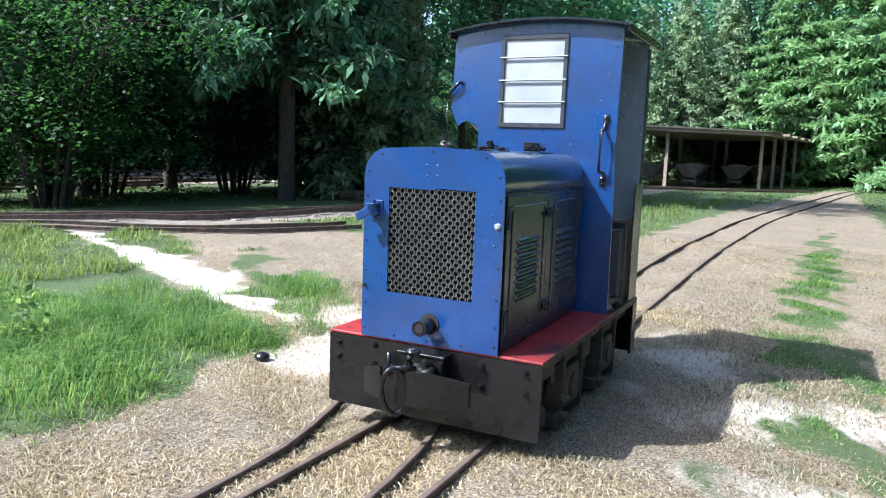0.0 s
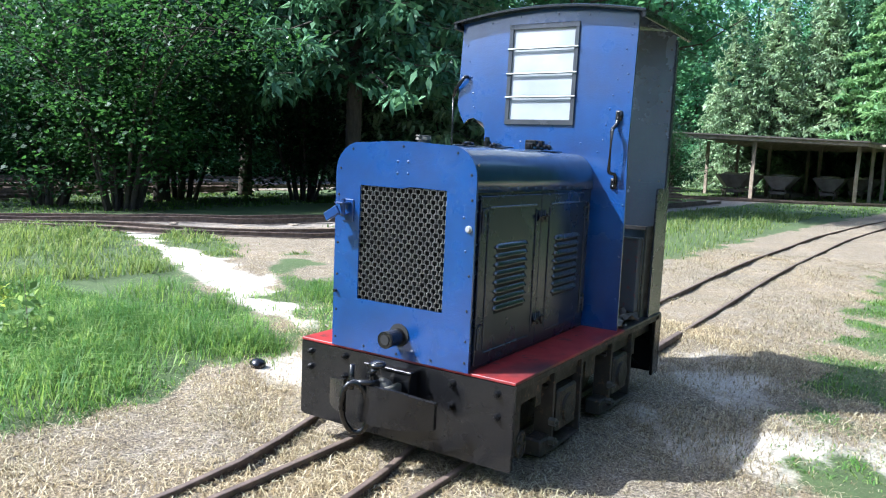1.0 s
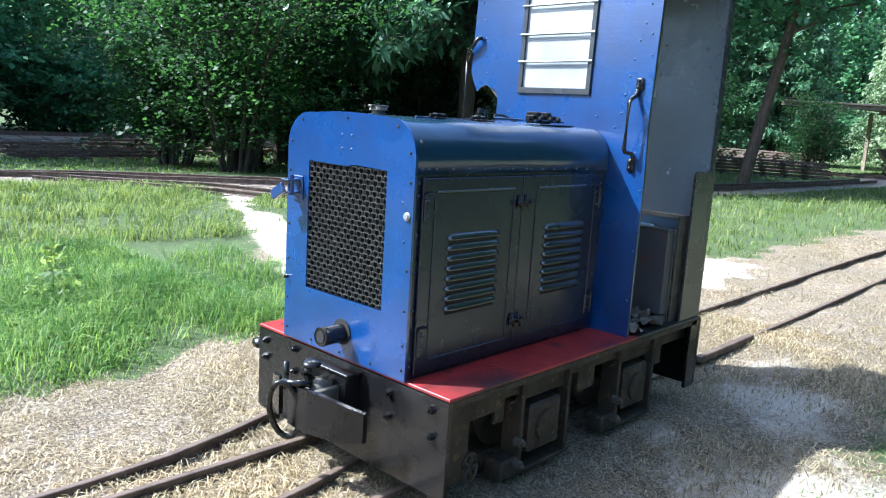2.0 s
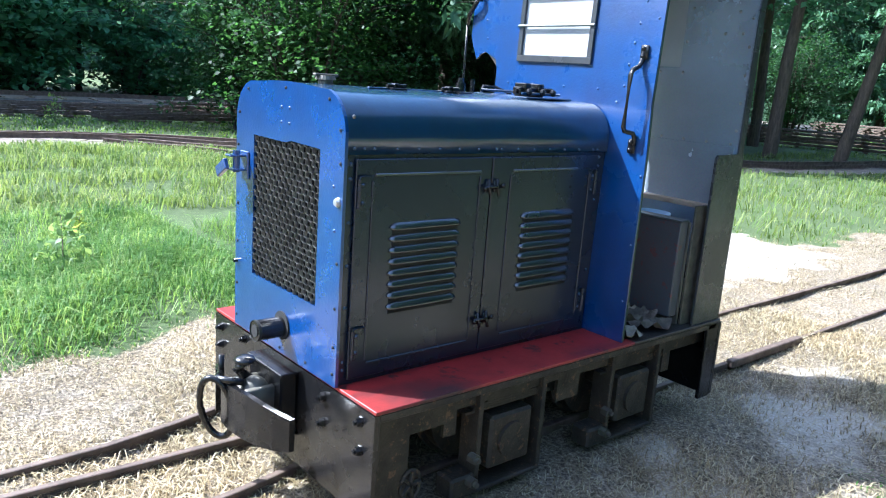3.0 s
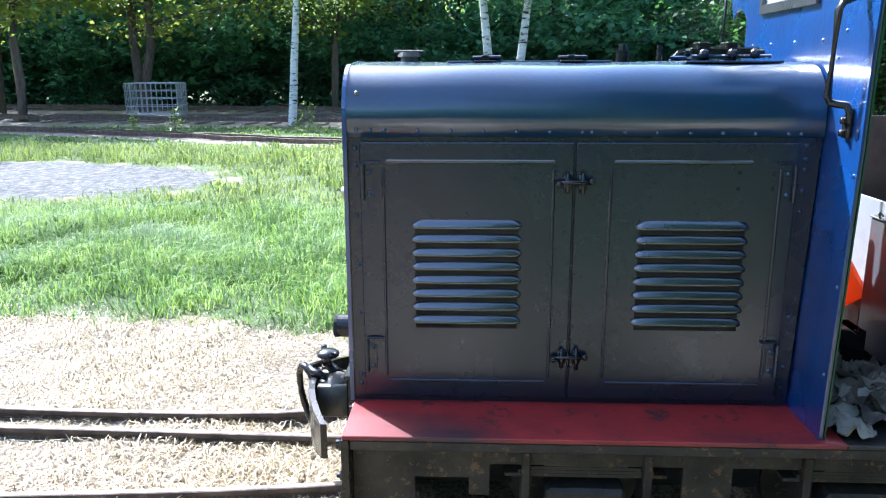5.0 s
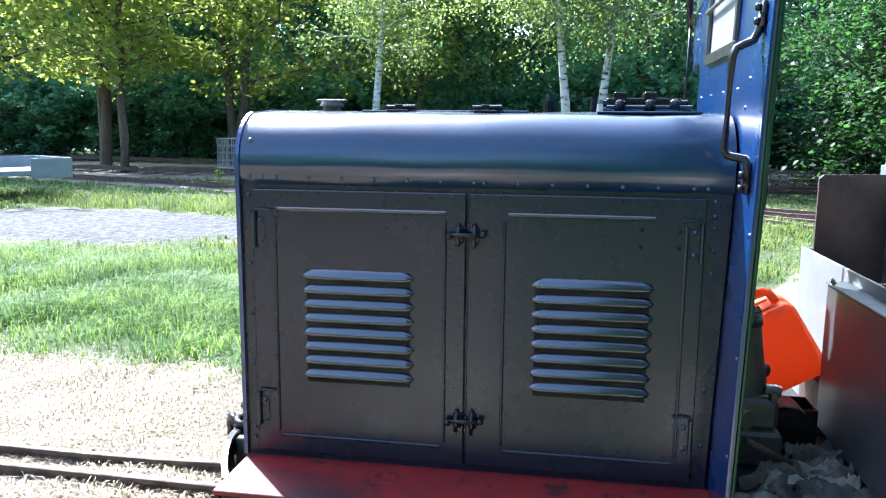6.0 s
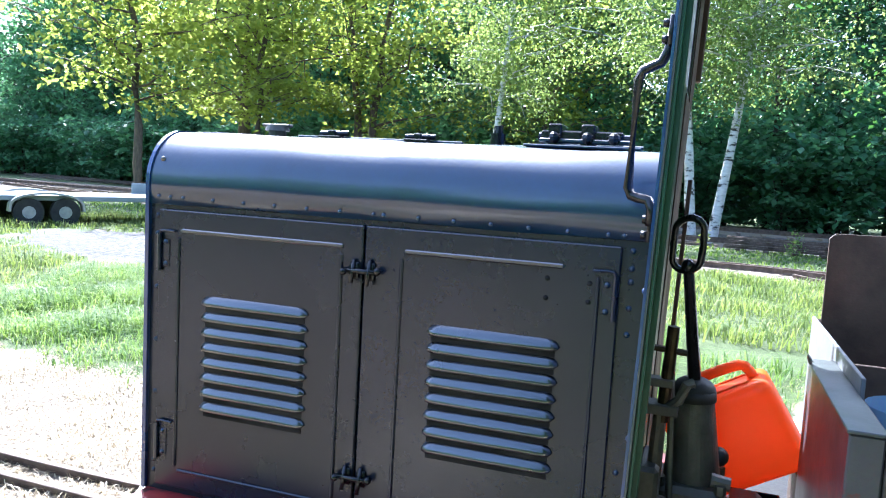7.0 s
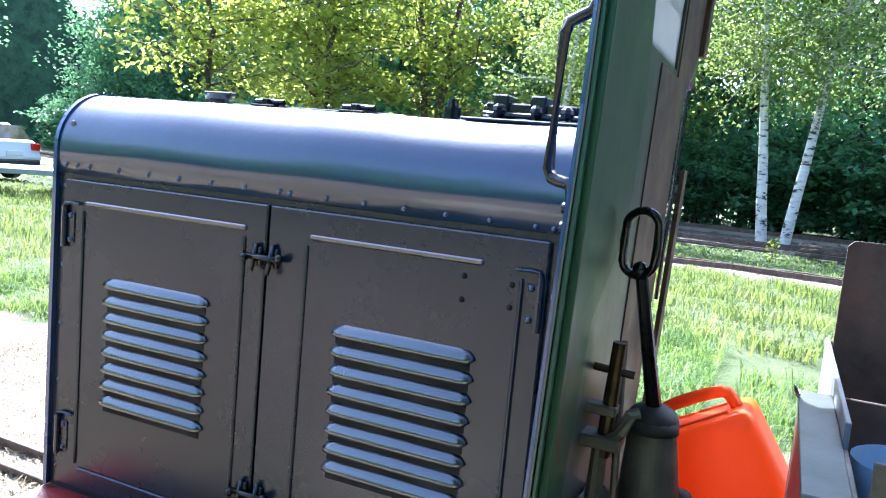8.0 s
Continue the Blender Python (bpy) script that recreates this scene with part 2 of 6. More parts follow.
def bark_material(name, base, dark, scale=6.0):
    m, nt, b = mat(name)
    tc = nt.nodes.new("ShaderNodeTexCoord")
    mp = nt.nodes.new("ShaderNodeMapping")
    mp.inputs["Scale"].default_value = (scale * 3, scale * 3, scale * 0.6)
    n = node(nt, "ShaderNodeTexNoise", Scale=1.0, Detail=7.0, Roughness=0.7)
    nt.links.new(tc.outputs["Object"], mp.inputs[0])
    nt.links.new(mp.outputs[0], n.inputs["Vector"])
    nt.links.new(ramp(nt, n.outputs[0], [(0.35, dark), (0.65, base)]).outputs[0], b.inputs["Base Color"])
    b.inputs["Roughness"].default_value = 0.9
    bump(nt, b, n.outputs[0], 0.8, 0.03)
    return m


def birch_bark():
    m, nt, b = mat("white_birch_bark")
    tc = nt.nodes.new("ShaderNodeTexCoord")
    mp = nt.nodes.new("ShaderNodeMapping")
    mp.inputs["Scale"].default_value = (3.0, 3.0, 9.0)
    n = node(nt, "ShaderNodeTexNoise", Scale=1.0, Detail=5.0, Roughness=0.7)
    nt.links.new(tc.outputs["Object"], mp.inputs[0])
    nt.links.new(mp.outputs[0], n.inputs["Vector"])
    col = ramp(nt, n.outputs[0], [(0.40, (0.04, 0.037, 0.033)), (0.45, (0.60, 0.59, 0.56)), (0.7, (0.82, 0.81, 0.78))]).outputs[0]
    nt.links.new(col, b.inputs["Base Color"])
    b.inputs["Roughness"].default_value = 0.7
    bump(nt, b, n.outputs[0], 0.3, 0.02)
    return m


BARK = bark_material("dark_bark", (0.085, 0.065, 0.048), (0.030, 0.024, 0.019))
BARK_MAPLE = bark_material("brown_maple_bark", (0.14, 0.105, 0.075), (0.055, 0.042, 0.032))
BIRCHBARK = birch_bark()


def ground_material():
    """Trodden soil under dry mown grass, pale sand where worn, turf in the meadow, brown ballast beside the tracks."""
    m, nt, b = mat("yard_ground")
    fine = noise_node(nt, 55.0, 8, 0.8)
    mid = noise_node(nt, 5.0, 6, 0.65)
    big = noise_node(nt, 0.7, 4, 0.6)
    straw = ramp(nt, fine.outputs[0], [(0.43, (0.050, 0.036, 0.022)), (0.53, (0.220, 0.172, 0.106)), (0.66, (0.48, 0.405, 0.285))]).outputs[0]
    soil = ramp(nt, fine.outputs[0], [(0.42, (0.070, 0.055, 0.038)), (0.53, (0.25, 0.208, 0.152)), (0.66, (0.52, 0.465, 0.375))]).outputs[0]
    dry = mix(nt, ramp(nt, mid.outputs[0], [(0.42, (0, 0, 0)), (0.62, (1, 1, 1))]).outputs[0], straw, soil)
    sandc = ramp(nt, fine.outputs[0], [(0.25, (0.20, 0.172, 0.130)), (0.5, (0.44, 0.395, 0.33)), (0.72, (0.68, 0.64, 0.57))]).outputs[0]
    coarse = noise_node(nt, 9.0, 7, 0.8)
    stones = ramp(nt, coarse.outputs[0], [(0.42, (0.018, 0.019, 0.021)), (0.54, (0.070, 0.070, 0.070)), (0.68, (0.19, 0.186, 0.178))]).outputs[0]
    turf = ramp(nt, fine.outputs[0], [(0.3, (0.028, 0.045, 0.014)), (0.7, (0.085, 0.125, 0.035))]).outputs[0]
    dirt = ramp(nt, fine.outputs[0], [(0.3, (0.11, 0.090, 0.072)), (0.7, (0.35, 0.30, 0.25))]).outputs[0]

    def mask(name, soft=0.10):
        a = nt.nodes.new("ShaderNodeAttribute")
        a.attribute_name = name
        add = nt.nodes.new("ShaderNodeMath")
        add.operation = "MULTIPLY_ADD"
        nt.links.new(mid.outputs[0], add.inputs[0])
        add.inputs[1].default_value = 0.7
        nt.links.new(a.outputs["Fac"], add.inputs[2])
        return ramp(nt, add.outputs[0], [(0.85 - soft, (0, 0, 0)), (0.85 + soft, (1, 1, 1))]).outputs[0]

    col = mix(nt, mask("sand", 0.2), dry, sandc)
    col = mix(nt, mask("gravel", 0.2), col, stones)
    col = mix(nt, mask("dirt", 0.15), col, dirt)
    col = mix(nt, mask("grass"), col, turf)
    tone = ramp(nt, big.outputs[0], [(0.3, (0.82, 0.82, 0.82)), (0.7, (1.1, 1.08, 1.05))]).outputs[0]
    nt.links.new(mix(nt, 1.0, col, tone, "MULTIPLY"), b.inputs["Base Color"])
    b.inputs["Roughness"].default_value = 0.95
    bump(nt, b, mix(nt, 0.4, fine.outputs[0], mid.outputs[0]), 0.7, 0.03)
    return m


# ---------------------------------------------------------------- mesh helpers
def part(name, bm, material, parent=None, label="", smooth=False):
    """One bmesh as one mesh object, under a thing or a part."""
    bmesh.ops.recalc_face_normals(bm, faces=bm.faces)
    me = bpy.data.meshes.new(name)
    bm.to_mesh(me)
    bm.free()
    if smooth:
        for p in me.polygons:
            p.use_smooth = True
    me.materials.append(material)
    ob = new(name, me)
    if parent is not None:
        ob.parent = parent
    if label:
        tagged(ob, label)
    return ob


def shared(name, me, parent, m):
    ob = new(name, me)
    ob.parent = parent
    ob.matrix_basis = m
    return ob


def mesh_of(name, bm, material, smooth=False):
    bmesh.ops.recalc_face_normals(bm, faces=bm.faces)
    me = bpy.data.meshes.new(name)
    bm.to_mesh(me)
    bm.free()
    if smooth:
        for p in me.polygons:
            p.use_smooth = True
    me.materials.append(material)
    return me


def box(bm, x0, x1, y0, y1, z0, z1, bevel=0.0, m=None):
    r = bmesh.ops.create_cube(bm, size=1.0)
    vs = r["verts"]
    bmesh.ops.transform(bm, verts=vs, matrix=Matrix.Translation(((x0 + x1) / 2, (y0 + y1) / 2, (z0 + z1) / 2)) @ Matrix.Diagonal((x1 - x0, y1 - y0, z1 - z0, 1)))
    if bevel:
        es = list({e for v in vs for e in v.link_edges})
        r2 = bmesh.ops.bevel(bm, geom=es, offset=bevel, segments=1, affect="EDGES")
        vs = list({v for f in r2["faces"] for v in f.verts} | {v for v in vs if v.is_valid})
    if m is not None:
        bmesh.ops.transform(bm, verts=vs, matrix=m)
    return vs


def rod(bm, a, b, r, r2=None, seg=12):
    a, b = Vector(a), Vector(b)
    d = b - a
    q = d.to_track_quat("Z", "Y").to_matrix().to_4x4()
    bmesh.ops.create_cone(bm, cap_ends=True, segments=seg, radius1=r, radius2=r if r2 is None else r2, depth=d.length, matrix=Matrix.Translation((a + b) / 2) @ q)


def ball(bm, c, r, seg=10, squash=1.0):
    bmesh.ops.create_uvsphere(bm, u_segments=seg, v_segments=max(6, seg // 2 + 2), radius=r, matrix=Matrix.Translation(c) @ Matrix.Diagonal((1, 1, squash, 1)))


def tube(bm, pts, r, seg=8, closed=False):
    """A round bar bent through points."""
    pts = [Vector(p) for p in pts]
    n = len(pts)
    rings = []
    for i, p in enumerate(pts):
        a = pts[(i - 1) % n] if closed or i else p
        c = pts[(i + 1) % n] if closed or i < n - 1 else p
        t = (c - a).normalized()
        q = t.to_track_quat("Z", "Y").to_matrix()
        rings.append([bm.verts.new(p + q @ Vector((r * math.cos(k * math.tau / seg), r * math.sin(k * math.tau / seg), 0))) for k in range(seg)])
    for i in range(n if closed else n - 1):
        r0, r1 = rings[i], rings[(i + 1) % n]
        off = 0
        if closed and i == n - 1:
            off = min(range(seg), key=lambda o: (r0[0].co - r1[o].co).length)
        for k in range(seg):
            bm.faces.new((r0[k], r0[(k + 1) % seg], r1[(k + 1 + off) % seg], r1[(k + off) % seg]))
    if not closed:
        bm.faces.new(rings[0][::-1])
        bm.faces.new(rings[-1])


def prism(bm, outline, place, depth):
    """A closed outline (u, v) as a plate; place(u, v, d) gives the world point at depth d."""
    a = [bm.verts.new(place(u, v, 0.0)) for u, v in outline]
    b = [bm.verts.new(place(u, v, depth)) for u, v in outline]
    bm.faces.new(a)
    bm.faces.new(b[::-1])
    n = len(a)
    for i in range(n):
        bm.faces.new((a[i], b[i], b[(i + 1) % n], a[(i + 1) % n]))


def arc(cx, cz, r, a0, a1, n):
    return [(cx + r * math.cos(radians(a0 + (a1 - a0) * i / n)), cz + r * math.sin(radians(a0 + (a1 - a0) * i / n))) for i in range(n + 1)]


def smooth_path(pts, step):
    """Catmull-Rom through points, at about equal steps."""
    pts = [Vector(p) for p in pts]
    out = []
    for i in range(len(pts) - 1):
        p0, p1, p2, p3 = pts[max(i - 1, 0)], pts[i], pts[i + 1], pts[min(i + 2, len(pts) - 1)]
        n = max(2, int((p2 - p1).length / step))
        for k in range(n):
            t = k / n
            out.append(0.5 * ((2 * p1) + (p2 - p0) * t + (2 * p0 - 5 * p1 + 4 * p2 - p3) * t * t + (3 * p1 - p0 - 3 * p2 + p3) * t ** 3))
    out.append(pts[-1])
    return out


def empty(name, label, category, group="", at=(0, 0, 0)):
    ob = new(name)
    ob.empty_display_size = 0.1
    ob.location = at
    return tagged(ob, label, category, group)

# ---------------------------------------------------------------- plan of the yard
GROUND_Z = -0.02
MAIN_L = [(-0.42, -9.0), (-0.37, -3.0), (-0.34, -1.0), (-0.31, 0.2), (-0.29, 3.0), (-0.31, 9.0), (-0.20, 13.0), (0.15, 19.0), (1.35, 30.0), (3.1, 44.5), (6.5, 62.0)]
MAIN_R = [(0.30, -9.0), (0.32, -3.0), (0.34, -1.0), (0.34, 0.2), (0.32, 3.0), (0.34, 9.0), (0.46, 13.0), (0.80, 19.0), (1.98, 30.0), (3.75, 44.5), (7.1, 62.0)]
SIDE_L = [(-0.62, -9.0), (-0.58, -3.0), (-0.54, -1.9), (-0.52, -1.2), (-0.54, -0.5), (-0.67, 0.1), (-0.84, 0.70), (-1.28, 2.1), (-1.95, 4.2), (-3.4, 7.4), (-5.2, 10.5), (-7.6, 15.0)]
SIDE_R = [(0.20, -9.0), (0.22, -3.0), (0.21, -1.9), (0.14, -0.84), (0.10, -0.41), (0.03, 0.04), (-0.15, 0.7), (-0.66, 2.1), (-1.36, 4.2), (-2.8, 7.1), (-4.7, 10.2), (-7.1, 14.7)]
NEAR_TRACK = [(-27.0, -32.0), (-22.0, -18.0), (-17.4, -8.0), (-15.0, -4.2), (-13.9, -0.5), (-13.6, 2.0), (-12.6, 4.4), (-11.2, 6.0), (-9.6, 7.6), (-8.8, 9.6), (-7.9, 13.0), (-6.4, 18.0), (-5.6, 30.0)]
SPUR_TRACK = [(-12.7, 3.2), (-11.2, 4.3), (-9.6, 5.1), (-8.2, 5.9), (-7.1, 7.0), (-6.2, 8.8)]


def interp(pts):
    a = np.array(pts)
    return lambda y: np.interp(y, a[:, 1], a[:, 0])


main_x, near_x = interp([((a[0] + b[0]) / 2, a[1]) for a, b in zip(MAIN_L, MAIN_R)]), interp(NEAR_TRACK)
EDGE = interp([(-3.2, -14.0), (-2.2, -4.0), (-2.02, -3.0), (-1.98, -2.2), (-1.76, -1.2), (-1.68, -0.6), (-1.70, 0.0), (-1.80, 0.6), (-1.95, 1.4)])


def upper(x):
    return np.interp(x, (-14.0, -9.0, -6.6, -5.0, -3.7, -2.8, -1.95), (6.9, 4.75, 3.6, 2.85, 2.2, 1.92, 1.7))


def wave(x, y):
    """A cheap uneven edge, about a hand wide."""
    return 0.10 * np.sin(x * 5.1 + 1.7 * np.sin(y * 3.3)) + 0.09 * np.sin(y * 7.3 + 2.1 * np.sin(x * 2.9)) + 0.05 * np.sin(x * 17 + y * 13)


def oval(x, y, cx, cy, rx, ry, turn=0.0):
    c, s = math.cos(radians(turn)), math.sin(radians(turn))
    u, v = ((x - cx) * c + (y - cy) * s) / rx, (-(x - cx) * s + (y - cy) * c) / ry
    return (1 - np.sqrt(u * u + v * v)) * min(rx, ry)


def zones(x, y):
    """How far inside turf, sand, track dirt and gravel a place lies, in metres."""
    w = wave(x, y)
    near = near_x(y)
    tracks = np.minimum(np.abs(x - near) - 1.15, np.abs(x + 28.2) - 5.6)
    gravel = oval(x, y, -8.3, -6.7, 1.9, 3.6, -10)
    meadow = np.minimum(EDGE(y) - x, upper(x) - y)
    meadow = np.minimum(meadow, -gravel)
    back = np.minimum(np.minimum(main_x(y) - 1.35 - x, y - 8.2 + 0.25 * (x + 5.7)), x - near - 0.8)
    strip = oval(x, y, 1.88, 8.2, 0.27, 6.5, -1) + 0.07 * np.sin(y * 1.9 + 2.0 * np.sin(x * 5)) + 0.05 * np.sin(y * 5.3 + x * 9)
    tuft = np.maximum(oval(x, y, 2.12, 2.8, 0.28, 0.85), oval(x, y, 2.15, 0.85, 0.24, 0.45))
    spot = np.maximum(oval(x, y, -3.3, 3.15, 1.15, 0.5, 132), oval(x, y, -7.6, 5.0, 1.6, 0.55, 155))
    spot = np.maximum(spot, oval(x, y, -5.0, 4.5, 0.6, 0.2, 130))
    far = np.maximum(np.abs(x + 2) - 24, np.maximum(y - 46, -y - 20)) * 0.5
    # Unseen turf, added so the doors reflect darker ground here.
    east = np.minimum(x - 3.3, y - 0.4)
    turf = np.maximum.reduce([meadow, back, strip, tuft, spot, far, east, np.where(x < near - 0.7, near - 0.7 - x, -1.0)]) 
    turf = np.minimum(turf, tracks * 1.2) + w
    sand = np.maximum.reduce([np.where((x < -1.2) & (x > -9.5), np.minimum(y - upper(x), upper(x) + 0.82 - y), -2.0), oval(x, y, -1.35, 1.2, 0.6, 0.6), oval(x, y, 1.45, 1.45, 0.6, 0.35, 15), oval(x, y, 2.3, 1.7, 0.45, 0.4), oval(x, y, 2.3, 0.2, 0.7, 0.4), oval(x, y, 0.9, 2.6, 0.3, 0.5),
                              oval(x, y, -1.7, 6.0, 0.9, 1.7)]) + w
    stones = np.maximum(gravel, 2.6 - np.abs(x + 28.1)) + w
    dirt = np.minimum(-tracks, np.abs(x + 28.1) - 2.6) + w
    return turf, sand, dirt, stones


def step(d, soft=0.15):
    t = np.clip(d / soft * 0.5 + 0.5, 0, 1)
    return t * t * (3 - 2 * t)


def lift(x, y):
    """Small unevenness of the ground; the woods' edge lies a little higher."""
    rough = 0.010 * np.sin(x * 2.3 + np.sin(y * 1.9)) + 0.008 * np.sin(y * 3.7 + 1.3 * np.sin(x * 1.1)) + 0.006 * np.sin(x * 9.1 + y * 7.7)
    t = np.clip((-8.0 - x) / 17.0, 0, 1)
    return GROUND_Z + rough - 0.35 * t * t * (3 - 2 * t)


def ground_at(x, y):
    return float(lift(np.float64(x), np.float64(y)))


def build_ground():
    u = np.linspace(-1, 1, 440)
    xs = -1.5 + 1.2 * np.sinh(u * 6.2)
    ys = 0.5 + 1.2 * np.sinh(u * 6.2)
    X, Y = np.meshgrid(xs, ys)
    n = len(u)
    co = np.stack([X, Y, lift(X, Y)], -1).reshape(-1, 3)
    i = np.arange(n * n).reshape(n, n)
    quads = np.stack([i[:-1, :-1], i[:-1, 1:], i[1:, 1:], i[1:, :-1]], -1).reshape(-1, 4)
    me = bpy.data.meshes.new("ground")
    me.from_pydata(co.tolist(), [], quads.tolist())
    for name, d in zip(("grass", "sand", "dirt", "gravel"), zones(co[:, 0], co[:, 1])):
        me.attributes.new(name, "FLOAT", "POINT").data.foreach_set("value", step(d, 0.35))
    for p in me.polygons:
        p.use_smooth = True
    me.materials.append(ground_material())
    return tagged(new("ground", me), "trodden sandy yard with dry mown grass and meadow turf", "ground", kind="structure")


build_ground()


def rail_mesh(pts, z0=-0.045, h=0.085):
    """A light flat-bottomed rail swept along a line, half buried."""
    prof = [(-0.035, 0), (0.035, 0), (0.035, 0.008), (0.006, 0.016), (0.006, h - 0.026), (0.016, h - 0.02), (0.016, h - 0.003), (0.012, h), (-0.012, h), (-0.016, h - 0.003), (-0.016, h - 0.02), (-0.006, h - 0.026), (-0.006, 0.016), (-0.035, 0.008)]
    bm = bmesh.new()
    rings = []
    for i, p in enumerate(pts):
        t = (pts[min(i + 1, len(pts) - 1)] - pts[max(i - 1, 0)]).normalized()
        side = Vector((t.y, -t.x, 0))
        dz = 0.006 * math.sin(p.y * 0.9 + p.x)
        rings.append([bm.verts.new(Vector((p.x, p.y, z0 + dz + p.z)) + side * u + Vector((0, 0, v))) for u, v in prof])
    for r0, r1 in zip(rings, rings[1:]):
        for k in range(len(prof)):
            bm.faces.new((r0[k], r0[(k + 1) % len(prof)], r1[(k + 1) % len(prof)], r1[k]))
    bm.faces.new(rings[0]), bm.faces.new(rings[-1][::-1])
    return bm


def rail(thing, pts, z=0.0, stepm=0.6, z0=-0.045, follow=False, h=0.085):
    line = smooth_path([(x, y, z) for x, y in pts], stepm)
    if follow:
        for p in line:
            p.z += ground_at(p.x, p.y) - GROUND_Z
    return part("rail", rail_mesh(line, z0, h), RAIL, thing)


def offset_line(pts, d):
    out = []
    for i, (x, y) in enumerate(pts):
        (ax, ay), (bx, by) = pts[max(i - 1, 0)], pts[min(i + 1, len(pts) - 1)]
        l = math.hypot(bx - ax, by - ay)
        out.append((x + (by - ay) / l * d, y - (bx - ax) / l * d))
    return out


def sleeper_mesh():
    bm = bmesh.new()
    box(bm, -0.55, 0.55, -0.07, 0.07, -0.06, 0.0, 0.008)
    return mesh_of("sleeper", bm, WOODGREY)


SLEEPER = sleeper_mesh()


def sleepers(thing, pts, gap=0.75, z=-0.005):
    line = smooth_path([(x, y, 0) for x, y in pts], gap)
    for i in range(len(line) - 1):
        t = line[i + 1] - line[i]
        shared("sleeper", SLEEPER, thing, Matrix.Translation((line[i].x, line[i].y, z + ground_at(line[i].x, line[i].y) - GROUND_Z + random.uniform(-0.012, 0.008))) @ Matrix.Rotation(math.atan2(t.y, t.x) - math.pi / 2 + random.uniform(-0.03, 0.03), 4, "Z"))


main_track = tagged(empty("main_track", "narrow-gauge track with rusty rails sunk in dry grass", "railway track"), kind="structure")
rail(main_track, MAIN_L, z0=-0.060), rail(main_track, MAIN_R, z0=-0.060)
side_track = tagged(empty("side_track", "narrow-gauge siding track of rusty rails leaving the main track", "railway track"), kind="structure")
rail(side_track, SIDE_L, z0=-0.060), rail(side_track, SIDE_R, z0=-0.060)
near_track = tagged(empty("meadow_track", "rusty narrow-gauge track beyond the meadow", "railway track"), kind="structure")
rail(near_track, offset_line(NEAR_TRACK, 0.3), 0.05, follow=True, h=0.11), rail(near_track, offset_line(NEAR_TRACK, -0.3), 0.05, follow=True, h=0.11)
sleepers(near_track, NEAR_TRACK, 0.8)
spur_track = tagged(empty("spur_track", "rusty narrow-gauge spur joining the meadow track", "railway track"), kind="structure")
rail(spur_track, offset_line(SPUR_TRACK, 0.3), 0.04, follow=True), rail(spur_track, offset_line(SPUR_TRACK, -0.3), 0.04, follow=True)
for x in (-23.6, -31.2):
    far_track = tagged(empty("woods_track", "rusty narrow-gauge storage track at the edge of the wood", "railway track"), kind="structure")
    for d in (-0.3, 0.3):
        rail(far_track, [(x + d - 6, -42), (x + d - 2.2, -18), (x + d, -4), (x + d, 8), (x + d + 1.5, 26), (x + d + 4.0, 44)], 0.14, 1.5, follow=True, h=0.14)
    sleepers(far_track, [(x - 6, -42), (x - 2.2, -18), (x, -4), (x, 8), (x + 1.5, 26), (x + 4.0, 44)], 1.0, 0.05)

# ---------------------------------------------------------------- the locomotive
loco = empty("locomotive", "small blue narrow-gauge diesel locomotive standing on the main track", "locomotive")
HW = 0.40          # half width of the hood
HOOD_TOP = 1.545
SEAM = 1.333       # lower edge of the hood cover
DECK = 0.515
CAB_Y = 1.355      # front sheet of the cab
REAR_Y = 2.10
FX, RX = -0.615, 0.64   # ends of the buffer beam


def hood_outline(grow=0.0, z0=DECK):
    """The hood's cross-section: upright sides, round shoulders and a slightly arched top."""
    w, r = HW + grow, 0.145 + grow
    pts = [(w, z0)] + arc(w - r, 1.39 + grow * 0.2, r, 0, 78, 9)
    left = [(-u, v) for u, v in reversed(pts)]
    top = [(u, HOOD_TOP + grow - 0.014 * (u / 0.25) ** 2) for u in (0.2, 0.1, 0.0, -0.1, -0.2)]
    return pts + top + left


# front panel with its opening for the grille
GX, GZ0, GZ1 = 0.25, 0.772, 1.333


def front_panel():
    bm = bmesh.new()
    outer = hood_outline(0.004)
    inner = [(GX, GZ0), (GX, GZ1), (0.05, GZ1 + 0.006), (0.0, GZ1 - 0.004), (-GX, GZ1), (-GX, GZ0)]
    for y, flip in ((-0.012, False), (0.0, True)):
        vo = [bm.verts.new((u, y, v)) for u, v in outer]
        vi = [bm.verts.new((u, y, v)) for u, v in inner]
        edges = [bm.edges.new((a, b)) for ring in (vo, vi) for a, b in zip(ring, ring[1:] + ring[:1])]
        bmesh.ops.triangle_fill(bm, use_beauty=True, edges=edges)
        if not flip:
            keep = (vo, vi)
    for ring0, ring1 in zip(keep, (vo, vi)):
        n = len(ring0)
        for i in range(n):
            bm.faces.new((ring0[i], ring0[(i + 1) % n], ring1[(i + 1) % n], ring1[i]))
    return part("radiator_panel", bm, BLUE, loco, "bright blue painted steel radiator front panel")


panel = front_panel()


def rivet_mesh(name, r, h, material):
    bm = bmesh.new()
    n = 8
    base = [bm.verts.new((r * math.cos(k * math.tau / n), r * math.sin(k * math.tau / n), 0)) for k in range(n)]
    mid = [bm.verts.new((0.7 * r * math.cos(k * math.tau / n), 0.7 * r * math.sin(k * math.tau / n), h * 0.75)) for k in range(n)]
    tip = bm.verts.new((0, 0, h))
    for k in range(n):
        bm.faces.new((base[k], base[(k + 1) % n], mid[(k + 1) % n], mid[k]))
        bm.faces.new((mid[k], mid[(k + 1) % n], tip))
    return mesh_of(name, bm, material, True)


